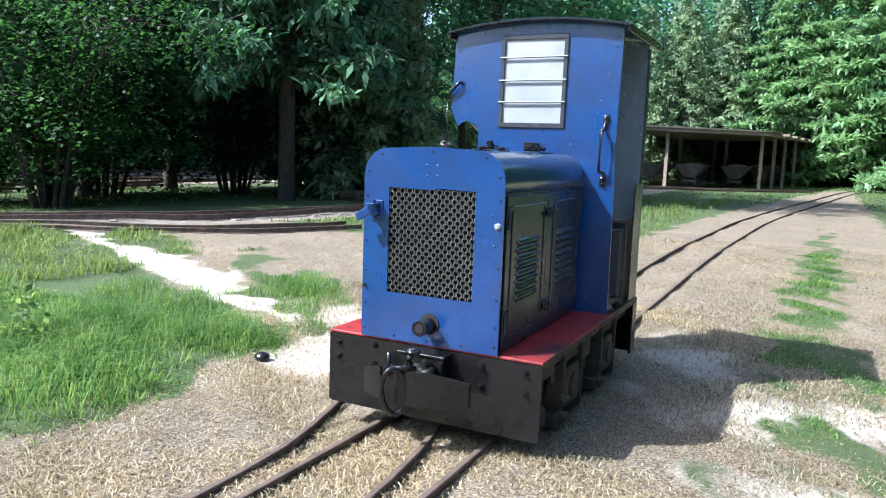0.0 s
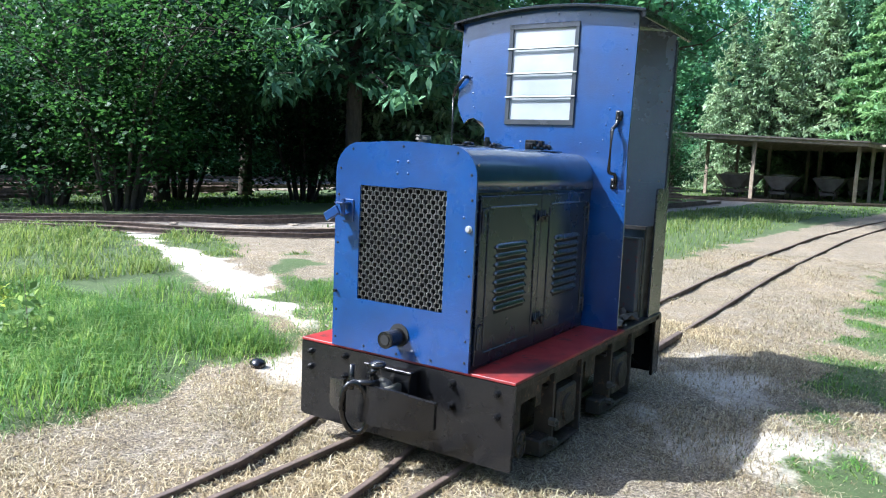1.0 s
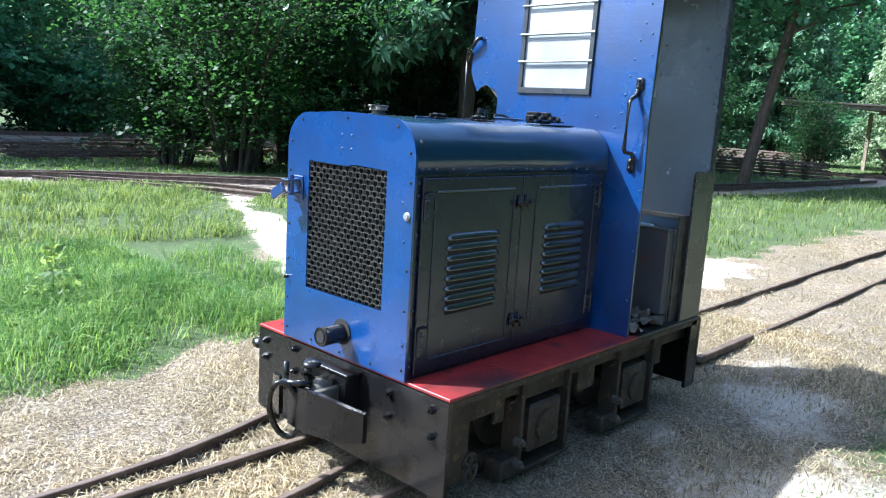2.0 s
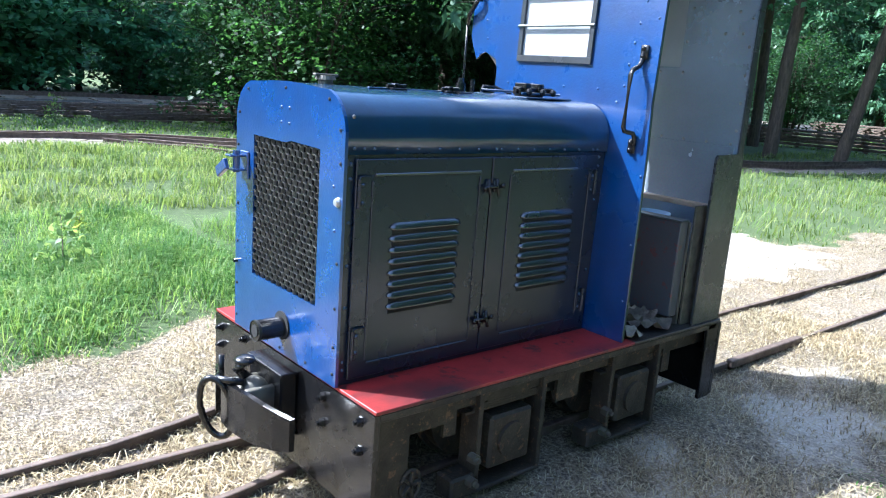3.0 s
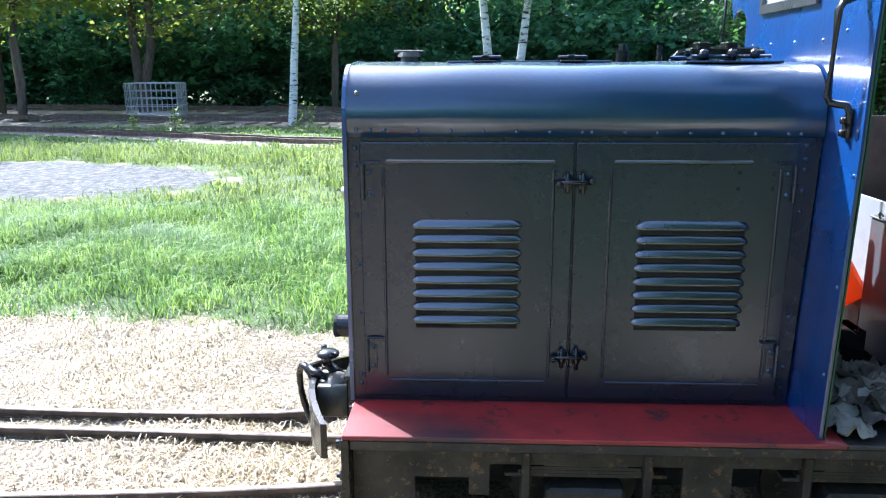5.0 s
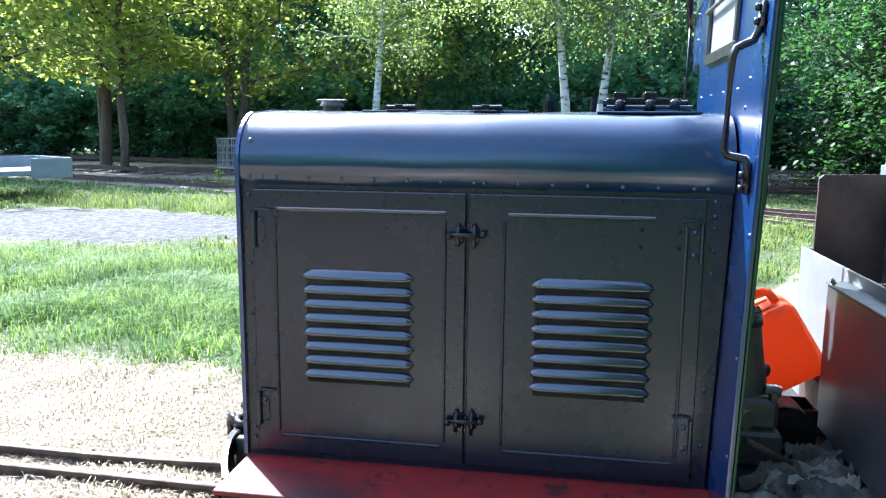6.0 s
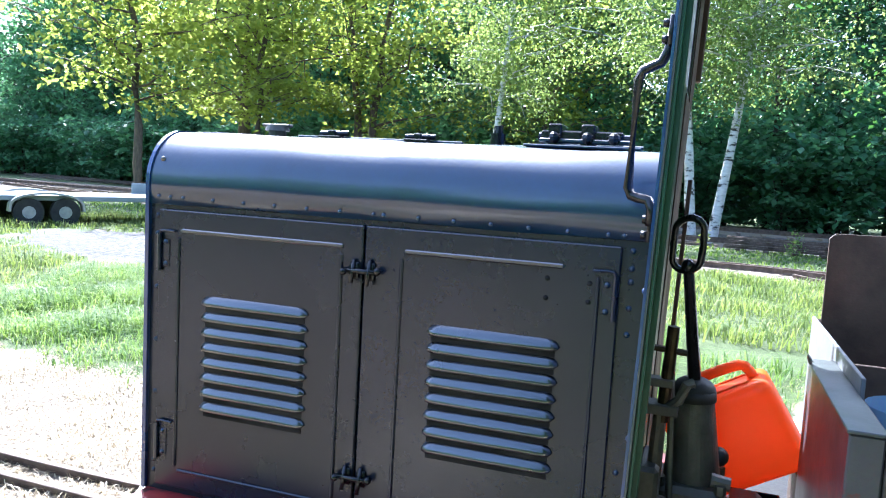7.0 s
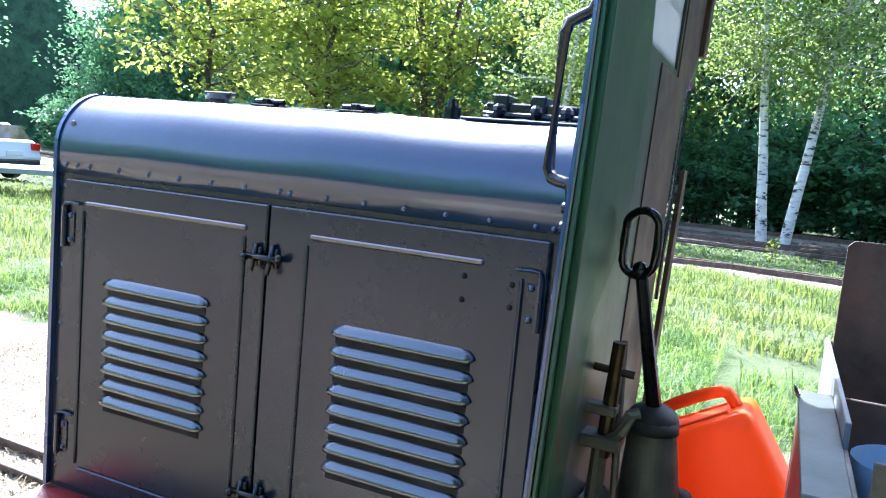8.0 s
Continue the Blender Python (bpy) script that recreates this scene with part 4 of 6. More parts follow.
# outside frame: sill, horn guides, axle boxes, springs, keeps
for s in (1, -1):
    bm = bmesh.new()
    xo, xi = s * 0.575, s * 0.560
    x0, x1 = min(xo, xi), max(xo, xi)
    for ya, yb, za in ((0.02, 0.20, 0.11), (0.20, 0.36, 0.355), (0.36, 0.42, 0.30), (0.42, 0.98, 0.40), (0.98, 1.12, 0.30), (1.12, 1.74, 0.40), (1.74, 1.80, 0.28), (1.80, 2.08, 0.38)):
        box(bm, x0, x1, ya, yb, za, DECK - 0.046)
    part("frame_plate", bm, FRAME_DIRT, loco, "greasy dirt-crusted frame plate")
    bm = bmesh.new()
    x0, x1 = sorted((s * 0.33, s * 0.315))
    box(bm, x0, x1, 0.02, 2.08, 0.20, 0.49)
    part("inner_frame", bm, DARK, loco)
    for yc in (0.70, 1.50):
        x0, x1 = sorted((s * 0.50, s * 0.60))
        bm = bmesh.new()
        box(bm, x0, x1, yc - 0.115, yc + 0.115, 0.11, 0.335, 0.012)
        rod(bm, (s * 0.60, yc, 0.22), (s * 0.615, yc, 0.22), 0.075, seg=16)
        axlebox = part("axle_box", bm, FRAME_DIRT, loco, "greasy cast axle box")
        bm = bmesh.new()
        for yy in (yc - 0.175, yc + 0.175):
            box(bm, x0, x1, yy - 0.012, yy + 0.012, 0.045, 0.45, 0.003)
        box(bm, x0, x1, yc - 0.19, yc + 0.19, 0.030, 0.048, 0.004)
        box(bm, x0, x1, yc - 0.30, yc - 0.16, 0.030, 0.12, 0.01)
        part("horn_guide", bm, FRAME_DIRT, axlebox)
        bm = bmesh.new()
        for i in range(5):
            hl = 0.235 - i * 0.038
            box(bm, s * 0.545 - 0.028, s * 0.545 + 0.028, yc - hl, yc + hl, 0.362 + i * 0.011, 0.372 + i * 0.011)
        part("leaf_spring", bm, FRAME_DIRT, axlebox)
        for dz in (0.10, 0.20):
            bm = bmesh.new()
            rod(bm, (s * 0.60, yc - 0.215, dz), (s * 0.635, yc - 0.215, dz), 0.022, seg=6)
            rod(bm, (s * 0.635, yc - 0.215, dz), (s * 0.65, yc - 0.215, dz), 0.011, seg=8)
            part("bolt", bm, CAST, axlebox)
        bm = bmesh.new()
        rod(bm, (s * 0.285, yc, 0.245), (s * 0.345, yc, 0.245), 0.205, seg=28)
        rod(bm, (s * 0.255, yc, 0.245), (s * 0.285, yc, 0.245), 0.225, seg=28)
        wheel = part("wheel", bm, FRAME_DIRT, loco, "rusty steel railway wheel")
        bm = bmesh.new()
        rod(bm, (s * 0.345, yc, 0.245), (s * 0.50, yc, 0.245), 0.045, seg=12)
        part("axle", bm, FRAME_DIRT, wheel)
bm = bmesh.new()
n = 16
ringv = [(0.578, 0.215 + 0.045 * math.cos(i * math.tau / n), 0.155 + 0.06 * math.sin(i * math.tau / n)) for i in range(n)]
tube(bm, ringv, 0.008, 6, True)
for i in range(5):
    a = i * math.tau / 5
    rod(bm, (0.578, 0.215, 0.155), (0.578, 0.215 + 0.043 * math.cos(a), 0.155 + 0.058 * math.sin(a)), 0.009, seg=6)
part("sand_wheel", bm, FRAME_DIRT, loco, "small spoked hand wheel under the frame")
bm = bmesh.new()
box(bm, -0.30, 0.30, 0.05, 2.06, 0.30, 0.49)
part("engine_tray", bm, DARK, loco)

# ---- cab front sheet with its window opening and the cut-away on the far side
WX0, WX1, WZ0, WZ1 = -0.205, 0.235, 1.715, 2.30


def roof_z(x):
    return 2.398 - 0.058 * ((x - 0.04) / 0.60) ** 2


def cab_sheet(y, material, name, label, t=0.006):
    bm = bmesh.new()
    L = [(-0.56, roof_z(-0.56) - 0.005), (-0.575, 1.82), (-0.555, 1.77)] + [(-0.44 - 0.085 * math.sin(radians(a)), 1.685 + 0.065 * math.cos(radians(a)) * 0.9) for a in (70, 40, 10)] + [(-0.375, 1.71), (-0.36, 1.66), (-0.362, 1.54), (-0.35, DECK), (0.615, DECK), (0.603, 1.33), (0.592, 1.55), (0.60, roof_z(0.60) - 0.005)]
    topl = [(u, roof_z(u) - 0.005) for u in (0.4, 0.2, 0.0, -0.2, -0.4)]
    outer = L + topl
    inner = [(WX0, WZ0), (WX0, WZ1), (WX1, WZ1), (WX1, WZ0)]
    sheets = []
    for d in (0.0, t):
        vo = [bm.verts.new((u, y + d, v)) for u, v in outer]
        vi = [bm.verts.new((u, y + d, v)) for u, v in inner]
        bmesh.ops.triangle_fill(bm, use_beauty=True, edges=[bm.edges.new((p, q)) for r in (vo, vi) for p, q in zip(r, r[1:] + r[:1])])
        sheets.append((vo, vi))
    for j in (0, 1):
        r0, r1 = sheets[0][j], sheets[1][j]
        for i in range(len(r0)):
            bm.faces.new((r0[i], r0[(i + 1) % len(r0)], r1[(i + 1) % len(r0)], r1[i]))
    return part(name, bm, material, loco, label)


cab = cab_sheet(CAB_Y, BLUE, "cab_front", "bright blue riveted cab front sheet")
lining = cab_sheet(CAB_Y + 0.0065, GUN, "cab_lining", "dull grey inside of the cab front", 0.004)
bm = bmesh.new()
prism(bm, [(0.44, DECK), (0.598, DECK), (0.598, 1.33), (0.588, 1.55), (0.594, 2.33), (0.20, 2.33), (0.20, 1.80), (0.15, 1.62), (0.14, 1.42), (0.20, 1.30), (0.36, 1.18)], lambda u, v, d: (u, CAB_Y + 0.0110 + d, v), 0.003)
part("green_lining", bm, GREEN, loco, "dark green painted lining sheet")
bm = bmesh.new()
prism(bm, [(-0.345, DECK), (0.02, DECK), (0.02, 1.70), (-0.222, 1.70), (-0.222, 2.32), (-0.548, 2.30), (-0.555, 1.83), (-0.358, 1.66)], lambda u, v, d: (u, CAB_Y + 0.0110 + d, v), 0.003)
part("inner_sheet", bm, RUST, loco, "dark brown inner sheet beside the cab window")
spots = [(0.565, 2.22), (0.54, 2.14), (0.52, 2.05), (0.50, 1.97), (0.48, 1.88), (0.465, 1.80), (0.45, 1.71), (0.44, 1.62), (0.57, 2.28), (0.30, 2.345), (0.10, 2.36), (-0.15, 2.36), (-0.35, 2.33), (-0.52, 2.20), (-0.50, 2.10), (-0.48, 2.0), (-0.465, 1.90), (-0.45, 1.81), (0.41, 1.55), (0.30, 1.60), (0.10, 1.60), (-0.1, 1.60), (-0.27, 1.60), (0.59, 1.25), (0.59, 0.95), (0.59, 0.70), (0.57, 1.90), (0.56, 2.0)]
rivets(RIVET_BLUE, [(u, CAB_Y, v) for u, v in spots], cab, FACE_FRONT)
# window: frame, pane, three guard bars
window = bmesh.new()
fw = 0.019
for a in ((WX0 - 0.012, WX1 + 0.012, WZ0 - 0.012, WZ0 + fw), (WX0 - 0.012, WX1 + 0.012, WZ1 - fw, WZ1 + 0.012), (WX0 - 0.012, WX0 + fw - 0.004, WZ0 + fw, WZ1 - fw), (WX1 - fw + 0.004, WX1 + 0.012, WZ0 + fw, WZ1 - fw)):
    box(window, a[0], a[1], CAB_Y - 0.012, CAB_Y - 0.001, a[2], a[3], 0.002)
window = part("cab_window", window, PANEL_STEEL, loco, "dark grey steel window frame with dusty milky glass")
bm = bmesh.new()
box(bm, WX0 + 0.004, WX1 - 0.004, CAB_Y + 0.001, CAB_Y + 0.005, WZ0 + 0.004, WZ1 - 0.004)
part("pane", bm, PANE, window, "dusty milky glass pane")
for i in range(3):
    z = WZ0 + (WZ1 - WZ0) * (i + 1) / 4 + (0.01, 0.006, 0.01)[i]
    bm = bmesh.new()
    rod(bm, (WX0 - 0.014, CAB_Y - 0.016, z - 0.002), (WX1 + 0.014, CAB_Y - 0.016, z + 0.002), 0.0065, seg=8)
    part("guard_bar", bm, GUN, window)
# flanges at the two upright edges of the sheet
bm = bmesh.new()
box(bm, 0.560, 0.576, CAB_Y + 0.0145, CAB_Y + 0.030, DECK, 2.30, 0.002)
part("door_post", bm, GREEN, loco, "dark green cab door post")
bm = bmesh.new()
box(bm, -0.572, -0.520, CAB_Y + 0.011, CAB_Y + 0.030, 1.80, 2.29, 0.003)
part("door_post", bm, RUST, loco, "brown steel cab door post")
bm = bmesh.new()
prism(bm, [(-0.44, 1.48), (-0.38, 1.48), (-0.325, DECK), (-0.385, DECK)], lambda u, v, d: (u, CAB_Y + 0.031 + d, v), 0.012)
part("door_post", bm, RUST, loco, "brown steel cab door post")
bm = bmesh.new()
prism(bm, [(0.6135, DECK), (0.6015, 1.33), (0.5905, 1.55), (0.5985, 2.30), (0.586, 2.30), (0.578, 1.55), (0.589, 1.33), (0.601, DECK)], lambda u, v, d: (u, CAB_Y + 0.0145 + d, v), 0.004)
part("door_post", bm, GREEN, loco, "dark green cab door edge")
# grab rail
bm = bmesh.new()
tube(bm, [(0.522, CAB_Y - 0.004, 1.765), (0.521, CAB_Y - 0.010, 1.725), (0.518, CAB_Y - 0.020, 1.703), (0.515, CAB_Y - 0.040, 1.694), (0.514, CAB_Y - 0.055, 1.687), (0.513, CAB_Y - 0.063, 1.668), (0.511, CAB_Y - 0.060, 1.450), (0.513, CAB_Y - 0.052, 1.434), (0.522, CAB_Y - 0.035, 1.430), (0.531, CAB_Y - 0.016, 1.427), (0.535, CAB_Y - 0.008, 1.410), (0.537, CAB_Y - 0.006, 1.375)], 0.0105, 10)
for z in (1.762, 1.372):
    box(bm, 0.508, 0.545, CAB_Y - 0.012, CAB_Y - 0.001, z - 0.03, z + 0.03, 0.003)
    for dz in (-0.016, 0.016):
        rod(bm, (0.526, CAB_Y - 0.010, z + dz), (0.526, CAB_Y - 0.024, z + dz), 0.009, seg=6)
part("grab_rail", bm, BLACK, loco, "black bent steel grab rail", True)
# horn lever and its rod
bm = bmesh.new()
tube(bm, [(-0.50, CAB_Y - 0.01, 2.00), (-0.515, CAB_Y - 0.03, 2.0), (-0.535, CAB_Y - 0.03, 1.975), (-0.585, CAB_Y - 0.02, 1.925), (-0.605, CAB_Y - 0.01, 1.88)], 0.012, 8)
tube(bm, [(-0.605, CAB_Y - 0.01, 1.89), (-0.60, CAB_Y - 0.01, 1.70), (-0.595, CAB_Y - 0.01, 1.30), (-0.56, CAB_Y - 0.005, 1.10)], 0.006, 6)
part("control_rod", bm, BLACK, loco, "black control lever with thin rod", True)


def lean_back(ob):
    """The cab front leans a little backward."""
    for c in ob.children:
        lean_back(c)
    if ob.data.users > 1:
        ob.location.y += 0.028 * (ob.location.z - 1.35)
        return
    for v in ob.data.vertices:
        v.co.y += 0.028 * (v.co.z - 1.35)


for ob in list(loco.children):
    if ob.name.split(".")[0] in ("cab_front", "cab_lining", "inner_sheet", "green_lining", "cab_window", "door_post", "grab_rail", "control_rod"):
        lean_back(ob)

# roof
bm = bmesh.new()
rows = []
XS = [-0.60, -0.585, -0.5, -0.35, -0.2, -0.05, 0.1, 0.25, 0.4, 0.55, 0.635, 0.655]
for y in (1.315, 1.325, 1.6, 2.0, 2.255, 2.27):
    drop = 0.004 if y in (1.315, 2.27) else 0.0
    rows.append(([bm.verts.new((x, y, roof_z(x) + 0.012 - drop)) for x in XS], [bm.verts.new((x, y, roof_z(x) - 0.004)) for x in XS]))
for (a, ai), (b, bi) in zip(rows, rows[1:]):
    for k in range(len(XS) - 1):
        bm.faces.new((a[k], a[k + 1], b[k + 1], b[k]))
        bm.faces.new((ai[k], bi[k], bi[k + 1], ai[k + 1]))
    for k in (0, -1):
        bm.faces.new((a[k], b[k], bi[k], ai[k]))
for a, ai in (rows[0], rows[-1]):
    for k in range(len(XS) - 1):
        bm.faces.new((a[k], ai[k], ai[k + 1], a[k + 1]))
part("roof", bm, BLACK, loco, "black arched cab roof sheet")
for x in (-0.588, 0.643):
    bm = bmesh.new()
    box(bm, x - 0.012, x + 0.012, 1.320, 2.265, roof_z(x) - 0.04, roof_z(x) - 0.003, 0.004)
    part("drip_rail", bm, BLACK, loco)

# rear wall: aluminium above, window, lower side panels
bm = bmesh.new()
outer = [(-0.575, 1.10), (-0.575, roof_z(-0.575) - 0.006), (0.0, roof_z(0) - 0.006), (0.615, roof_z(0.615) - 0.006), (0.612, 1.10)]
hole = [(-0.20, 1.735), (-0.20, 2.22), (0.235, 2.22), (0.235, 1.735)]
sh = []
for d in (0.0, 0.008):
    vo = [bm.verts.new((u, REAR_Y - 0.03 + d, v)) for u, v in outer]
    vi = [bm.verts.new((u, REAR_Y - 0.03 + d, v)) for u, v in hole]
    bmesh.ops.triangle_fill(bm, use_beauty=True, edges=[bm.edges.new((p, q)) for r in (vo, vi) for p, q in zip(r, r[1:] + r[:1])])
    sh.append((vo, vi))
for j in (0, 1):
    r0, r1 = sh[0][j], sh[1][j]
    for i in range(len(r0)):
        bm.faces.new((r0[i], r0[(i + 1) % len(r0)], r1[(i + 1) % len(r0)], r1[i]))
rear = part("rear_wall", bm, ALU, loco, "dull aluminium sheet cab rear wall")
rivets(RIVET_STEEL, [(x, REAR_Y - 0.030, z) for x, z in [(0.59, 1.45 + 0.13 * i) for i in range(7)] + [(0.05 + 0.13 * i, 1.385) for i in range(5)] + [(0.255, 1.71), (0.12, 1.71), (0.255, 1.86), (0.27, 2.02), (0.52, 2.0), (0.55, 1.9), (0.46, 1.9)]], rear, FACE_FRONT)
bm = bmesh.new()
box(bm, -0.205, 0.24, REAR_Y - 0.026, REAR_Y - 0.0235, 1.73, 2.225)
part("pane", bm, PANE, rear, "dusty milky glass pane")
bm = bmesh.new()
box(bm, -0.57, 0.60, REAR_Y - 0.046, REAR_Y - 0.034, DECK, 1.375, 0.002)
part("rear_lower_sheet", bm, ALU, loco)
bm = bmesh.new()
box(bm, 0.606, 0.622, REAR_Y - 0.03, REAR_Y + 0.012, 1.34, 2.29, 0.002)
part("door_post", bm, PANEL_STEEL, loco, "dark steel cab door post")
for s, y0 in ((0.620, 1.865), (-0.475, 1.815)):
    bm = bmesh.new()
    prism(bm, [(y0, DECK), (y0, 1.325), (y0 + 0.015, 1.34), (REAR_Y - 0.015, 1.345), (REAR_Y, 1.33), (REAR_Y, DECK)], lambda u, v, d: (s + d, u, v), 0.012)
    part("side_panel", bm, PANEL_STEEL if s > 0 else RUST, loco, "dark metal lower cab side panel" if s > 0 else "rusty brown lower cab side panel")

# ---- locker across the rear of the cab
locker = empty("cab_locker", "grey sheet-metal locker with open top at the back of the cab", "locker")
bm = bmesh.new()
box(bm, -0.565, 0.285, 1.802, 1.812, DECK, 1.066, 0.002)
part("front_sheet", bm, LIGHT_GREY, locker, "grey scuffed locker front")
bm = bmesh.new()
box(bm, -0.565, -0.553, 1.814, 2.045, DECK, 1.06, 0.002)
part("side_sheet", bm, RUST, locker)
bm = bmesh.new()
box(bm, 0.585, 0.597, 1.814, 2.045, DECK, 1.10, 0.002)
part("side_sheet", bm, CAST, locker, "dark oily locker side")
bm = bmesh.new()
prism(bm, [(1.745, DECK), (1.800, DECK), (1.800, 0.715), (1.785, 0.722), (1.745, 0.690)], lambda u, v, d: (-0.26 + d, u, v), 0.20)
part("kick_plate", bm, RUST, locker, "brown rusty kick plate")
bm = bmesh.new()
box(bm, 0.287, 0.583, 1.802, 1.812, DECK, 1.020, 0.002)
part("inner_sheet", bm, CAST, locker)
bm = bmesh.new()
box(bm, -0.10, -0.09, 1.814, 2.045, DECK, 1.02, 0.002)
part("divider", bm, RUST, locker)
bm = bmesh.new()
box(bm, -0.55, 0.583, 1.816, 2.045, DECK + 0.002, DECK + 0.012)
part("bottom_sheet", bm, DARK, locker)
bm = bmesh.new()
box(bm, -0.55, 0.583, 1.816, 2.045, 0.750, 0.758)
part("inner_shelf", bm, DARK, locker)
bm = bmesh.new()
box(bm, -0.10, 0.585, 1.995, 2.045, 1.06, 1.085, 0.003)
part("rear_ledge", bm, WOODGREY, locker, "worn timber ledge")
bm = bmesh.new()
box(bm, -0.045, 0.575, 1.738, 1.800, 0.560, 1.022, 0.004)
door = part("raised_door", bm, OX_RED, locker, "worn dark red and grey locker door")
bm = bmesh.new()
box(bm, -0.050, 0.580, 1.733, 1.8015, 1.0225, 1.030, 0.002)
part("top_cap", bm, GUN, door, "bare grey metal capping")
bm = bmesh.new()
tube(bm, [(0.02, 1.735, 1.03), (0.02, 1.728, 1.045), (0.03, 1.726, 1.052), (0.04, 1.735, 1.04)], 0.004, 6)
part("latch", bm, STEEL, door)

bucket = bmesh.new()
bmesh.ops.create_cone(bucket, cap_ends=False, segments=24, radius1=0.080, radius2=0.105, depth=0.25, matrix=Matrix.Translation((0.27, 1.922, 0.885)))
bmesh.ops.create_cone(bucket, cap_ends=True, segments=24, radius1=0.080, radius2=0.080, depth=0.004, matrix=Matrix.Translation((0.27, 1.922, 0.761)))
bucket = part("bucket", bucket, BUCKET, None, "", True)
tagged(bucket, "pale blue plastic bucket standing in the cab locker", "bucket")

# ---- orange canister
def canister():
    th = empty("fuel_canister", "bright orange plastic fuel canister leaning in the cab", "canister")
    m = Matrix.Translation((-0.155, 1.785, 0.735)) @ Matrix.Rotation(radians(30), 4, "X")
    bm = bmesh.new()
    w, d, h = 0.195, 0.33, 0.262
    box(bm, -w / 2, w / 2, -d, 0.0, 0.0, h)
    for v in bm.verts:
        if v.co.z > h * 0.5:
            v.co.y = -d / 2 + (v.co.y + d / 2) * 0.95
            v.co.x *= 0.94
    bmesh.ops.bevel(bm, geom=list(bm.edges), offset=0.034, segments=4, profile=0.6, affect="EDGES")
    bmesh.ops.transform(bm, verts=bm.verts, matrix=m)
    body = part("body", bm, ORANGE, th, "", True)
    bm = bmesh.new()
    tube(bm, smooth_path([(0, -0.045, h - 0.012), (0, -0.052, h + 0.034), (0, -0.09, h + 0.046), (0, -0.19, h + 0.046), (0, -0.23, h + 0.030), (0, -0.24, h - 0.015)], 0.02), 0.015, 10)
    bmesh.ops.transform(bm, verts=bm.verts, matrix=m)
    part("handle", bm, ORANGE, th, "", True)
    bm = bmesh.new()
    rod(bm, (0.0, -0.285, h - 0.03), (0.0, -0.292, h + 0.03), 0.026, 0.024, 14)
    bmesh.ops.transform(bm, verts=bm.verts, matrix=m)
    part("cap", bm, RUBBER, th, "black screw cap")
    for x in (-0.045, 0.045):
        bm = bmesh.new()
        box(bm, x - 0.006, x + 0.006, -d + 0.06, -0.06, h - 0.004, h + 0.004, 0.003)
        bmesh.ops.transform(bm, verts=bm.verts, matrix=m)
        part("moulded_rib", bm, ORANGE, body)


canister()

# ---- gear tower and levers
gear = empty("gear_lever", "oily cast gear tower with long lever and ring grip", "lever")
bm = bmesh.new()
rod(bm, (0.10, 1.475, 0.70), (0.10, 1.463, 0.925), 0.072, 0.050, 40)
box(bm, 0.02, 0.20, 1.38, 1.56, 0.62, 0.715, 0.015)
box(bm, 0.0, 0.22, 1.37, 1.57, DECK, 0.62, 0.01)
rod(bm, (0.17, 1.52, 0.74), (0.17, 1.565, 0.735), 0.018, seg=10)
part("gear_tower", bm, CAST, gear, "oily cast iron gear tower")
for dx, dy in ((0.09, 0.08), (-0.07, 0.08), (0.09, -0.08)):
    bm = bmesh.new()
    rod(bm, (0.11 + dx * 0.85, 1.47 + dy * 0.9, 0.712), (0.11 + dx * 0.85, 1.47 + dy * 0.9, 0.735), 0.014, seg=6)
    part("bolt", bm, CAST, gear)
bm = bmesh.new()
rod(bm, (0.10, 1.463, 0.918), (0.10, 1.462, 0.945), 0.056, 0.054, 20)
ball(bm, (0.10, 1.462, 0.945), 0.054, 16, 0.62)
part("boot", bm, RUBBER, gear, "black rubber boot", True)
bm = bmesh.new()
rod(bm, (0.10, 1.462, 0.96), (0.255, 1.425, 1.27), 0.017, 0.012, 10)
part("lever", bm, BLACK, gear)
bm = bmesh.new()
lp = []
for i in range(24):
    a = i * math.tau / 24
    lp.append((0.268 + 0.010 * math.cos(a) + 0.012 * math.sin(a), 1.420 + 0.033 * math.cos(a) + 0.004 * math.sin(a), 1.325 + 0.033 * math.sin(a) + 0.030 * (1 if math.sin(a) > 0.05 else -1 if math.sin(a) < -0.05 else 0)))
tube(bm, lp, 0.0085, 8, True)
ball(bm, (0.26, 1.424, 1.275), 0.016, 10)
part("ring_grip", bm, BLACK, gear, "black oval ring grip", True)
bm = bmesh.new()
rod(bm, (0.02, 1.52, 0.68), (0.06, 1.535, 0.752), 0.010, seg=8)
ball(bm, (0.062, 1.536, 0.765), 0.026, 12)
part("knob", bm, RUBBER, gear, "round black control knob", True)

brake = empty("brake_lever", "brass-tipped brake lever with small clamp in the cab", "lever")
bm = bmesh.new()
rod(bm, (0.27, 1.395, 0.90), (0.27, 1.405, 1.13), 0.016, 0.014, 12)
rod(bm, (0.27, 1.36, 1.075), (0.27, 1.44, 1.07), 0.008, seg=8)
part("handle_tube", bm, BRASS, brake, "dull brass tube")
bm = bmesh.new()
box(bm, 0.25, 0.29, 1.352, 1.415, 0.985, 1.005, 0.003)
box(bm, 0.24, 0.30, 1.352, 1.43, 0.92, 0.945, 0.003)
tube(bm, [(0.28, 1.40, 0.93), (0.29, 1.43, 0.96), (0.29, 1.445, 1.0), (0.285, 1.46, 1.005)], 0.012, 8)
rod(bm, (0.27, 1.38, DECK), (0.27, 1.39, 0.93), 0.02, 0.016, 10)
rod(bm, (0.24, 1.43, 0.62), (0.20, 1.40, 1.12), 0.008, seg=8)
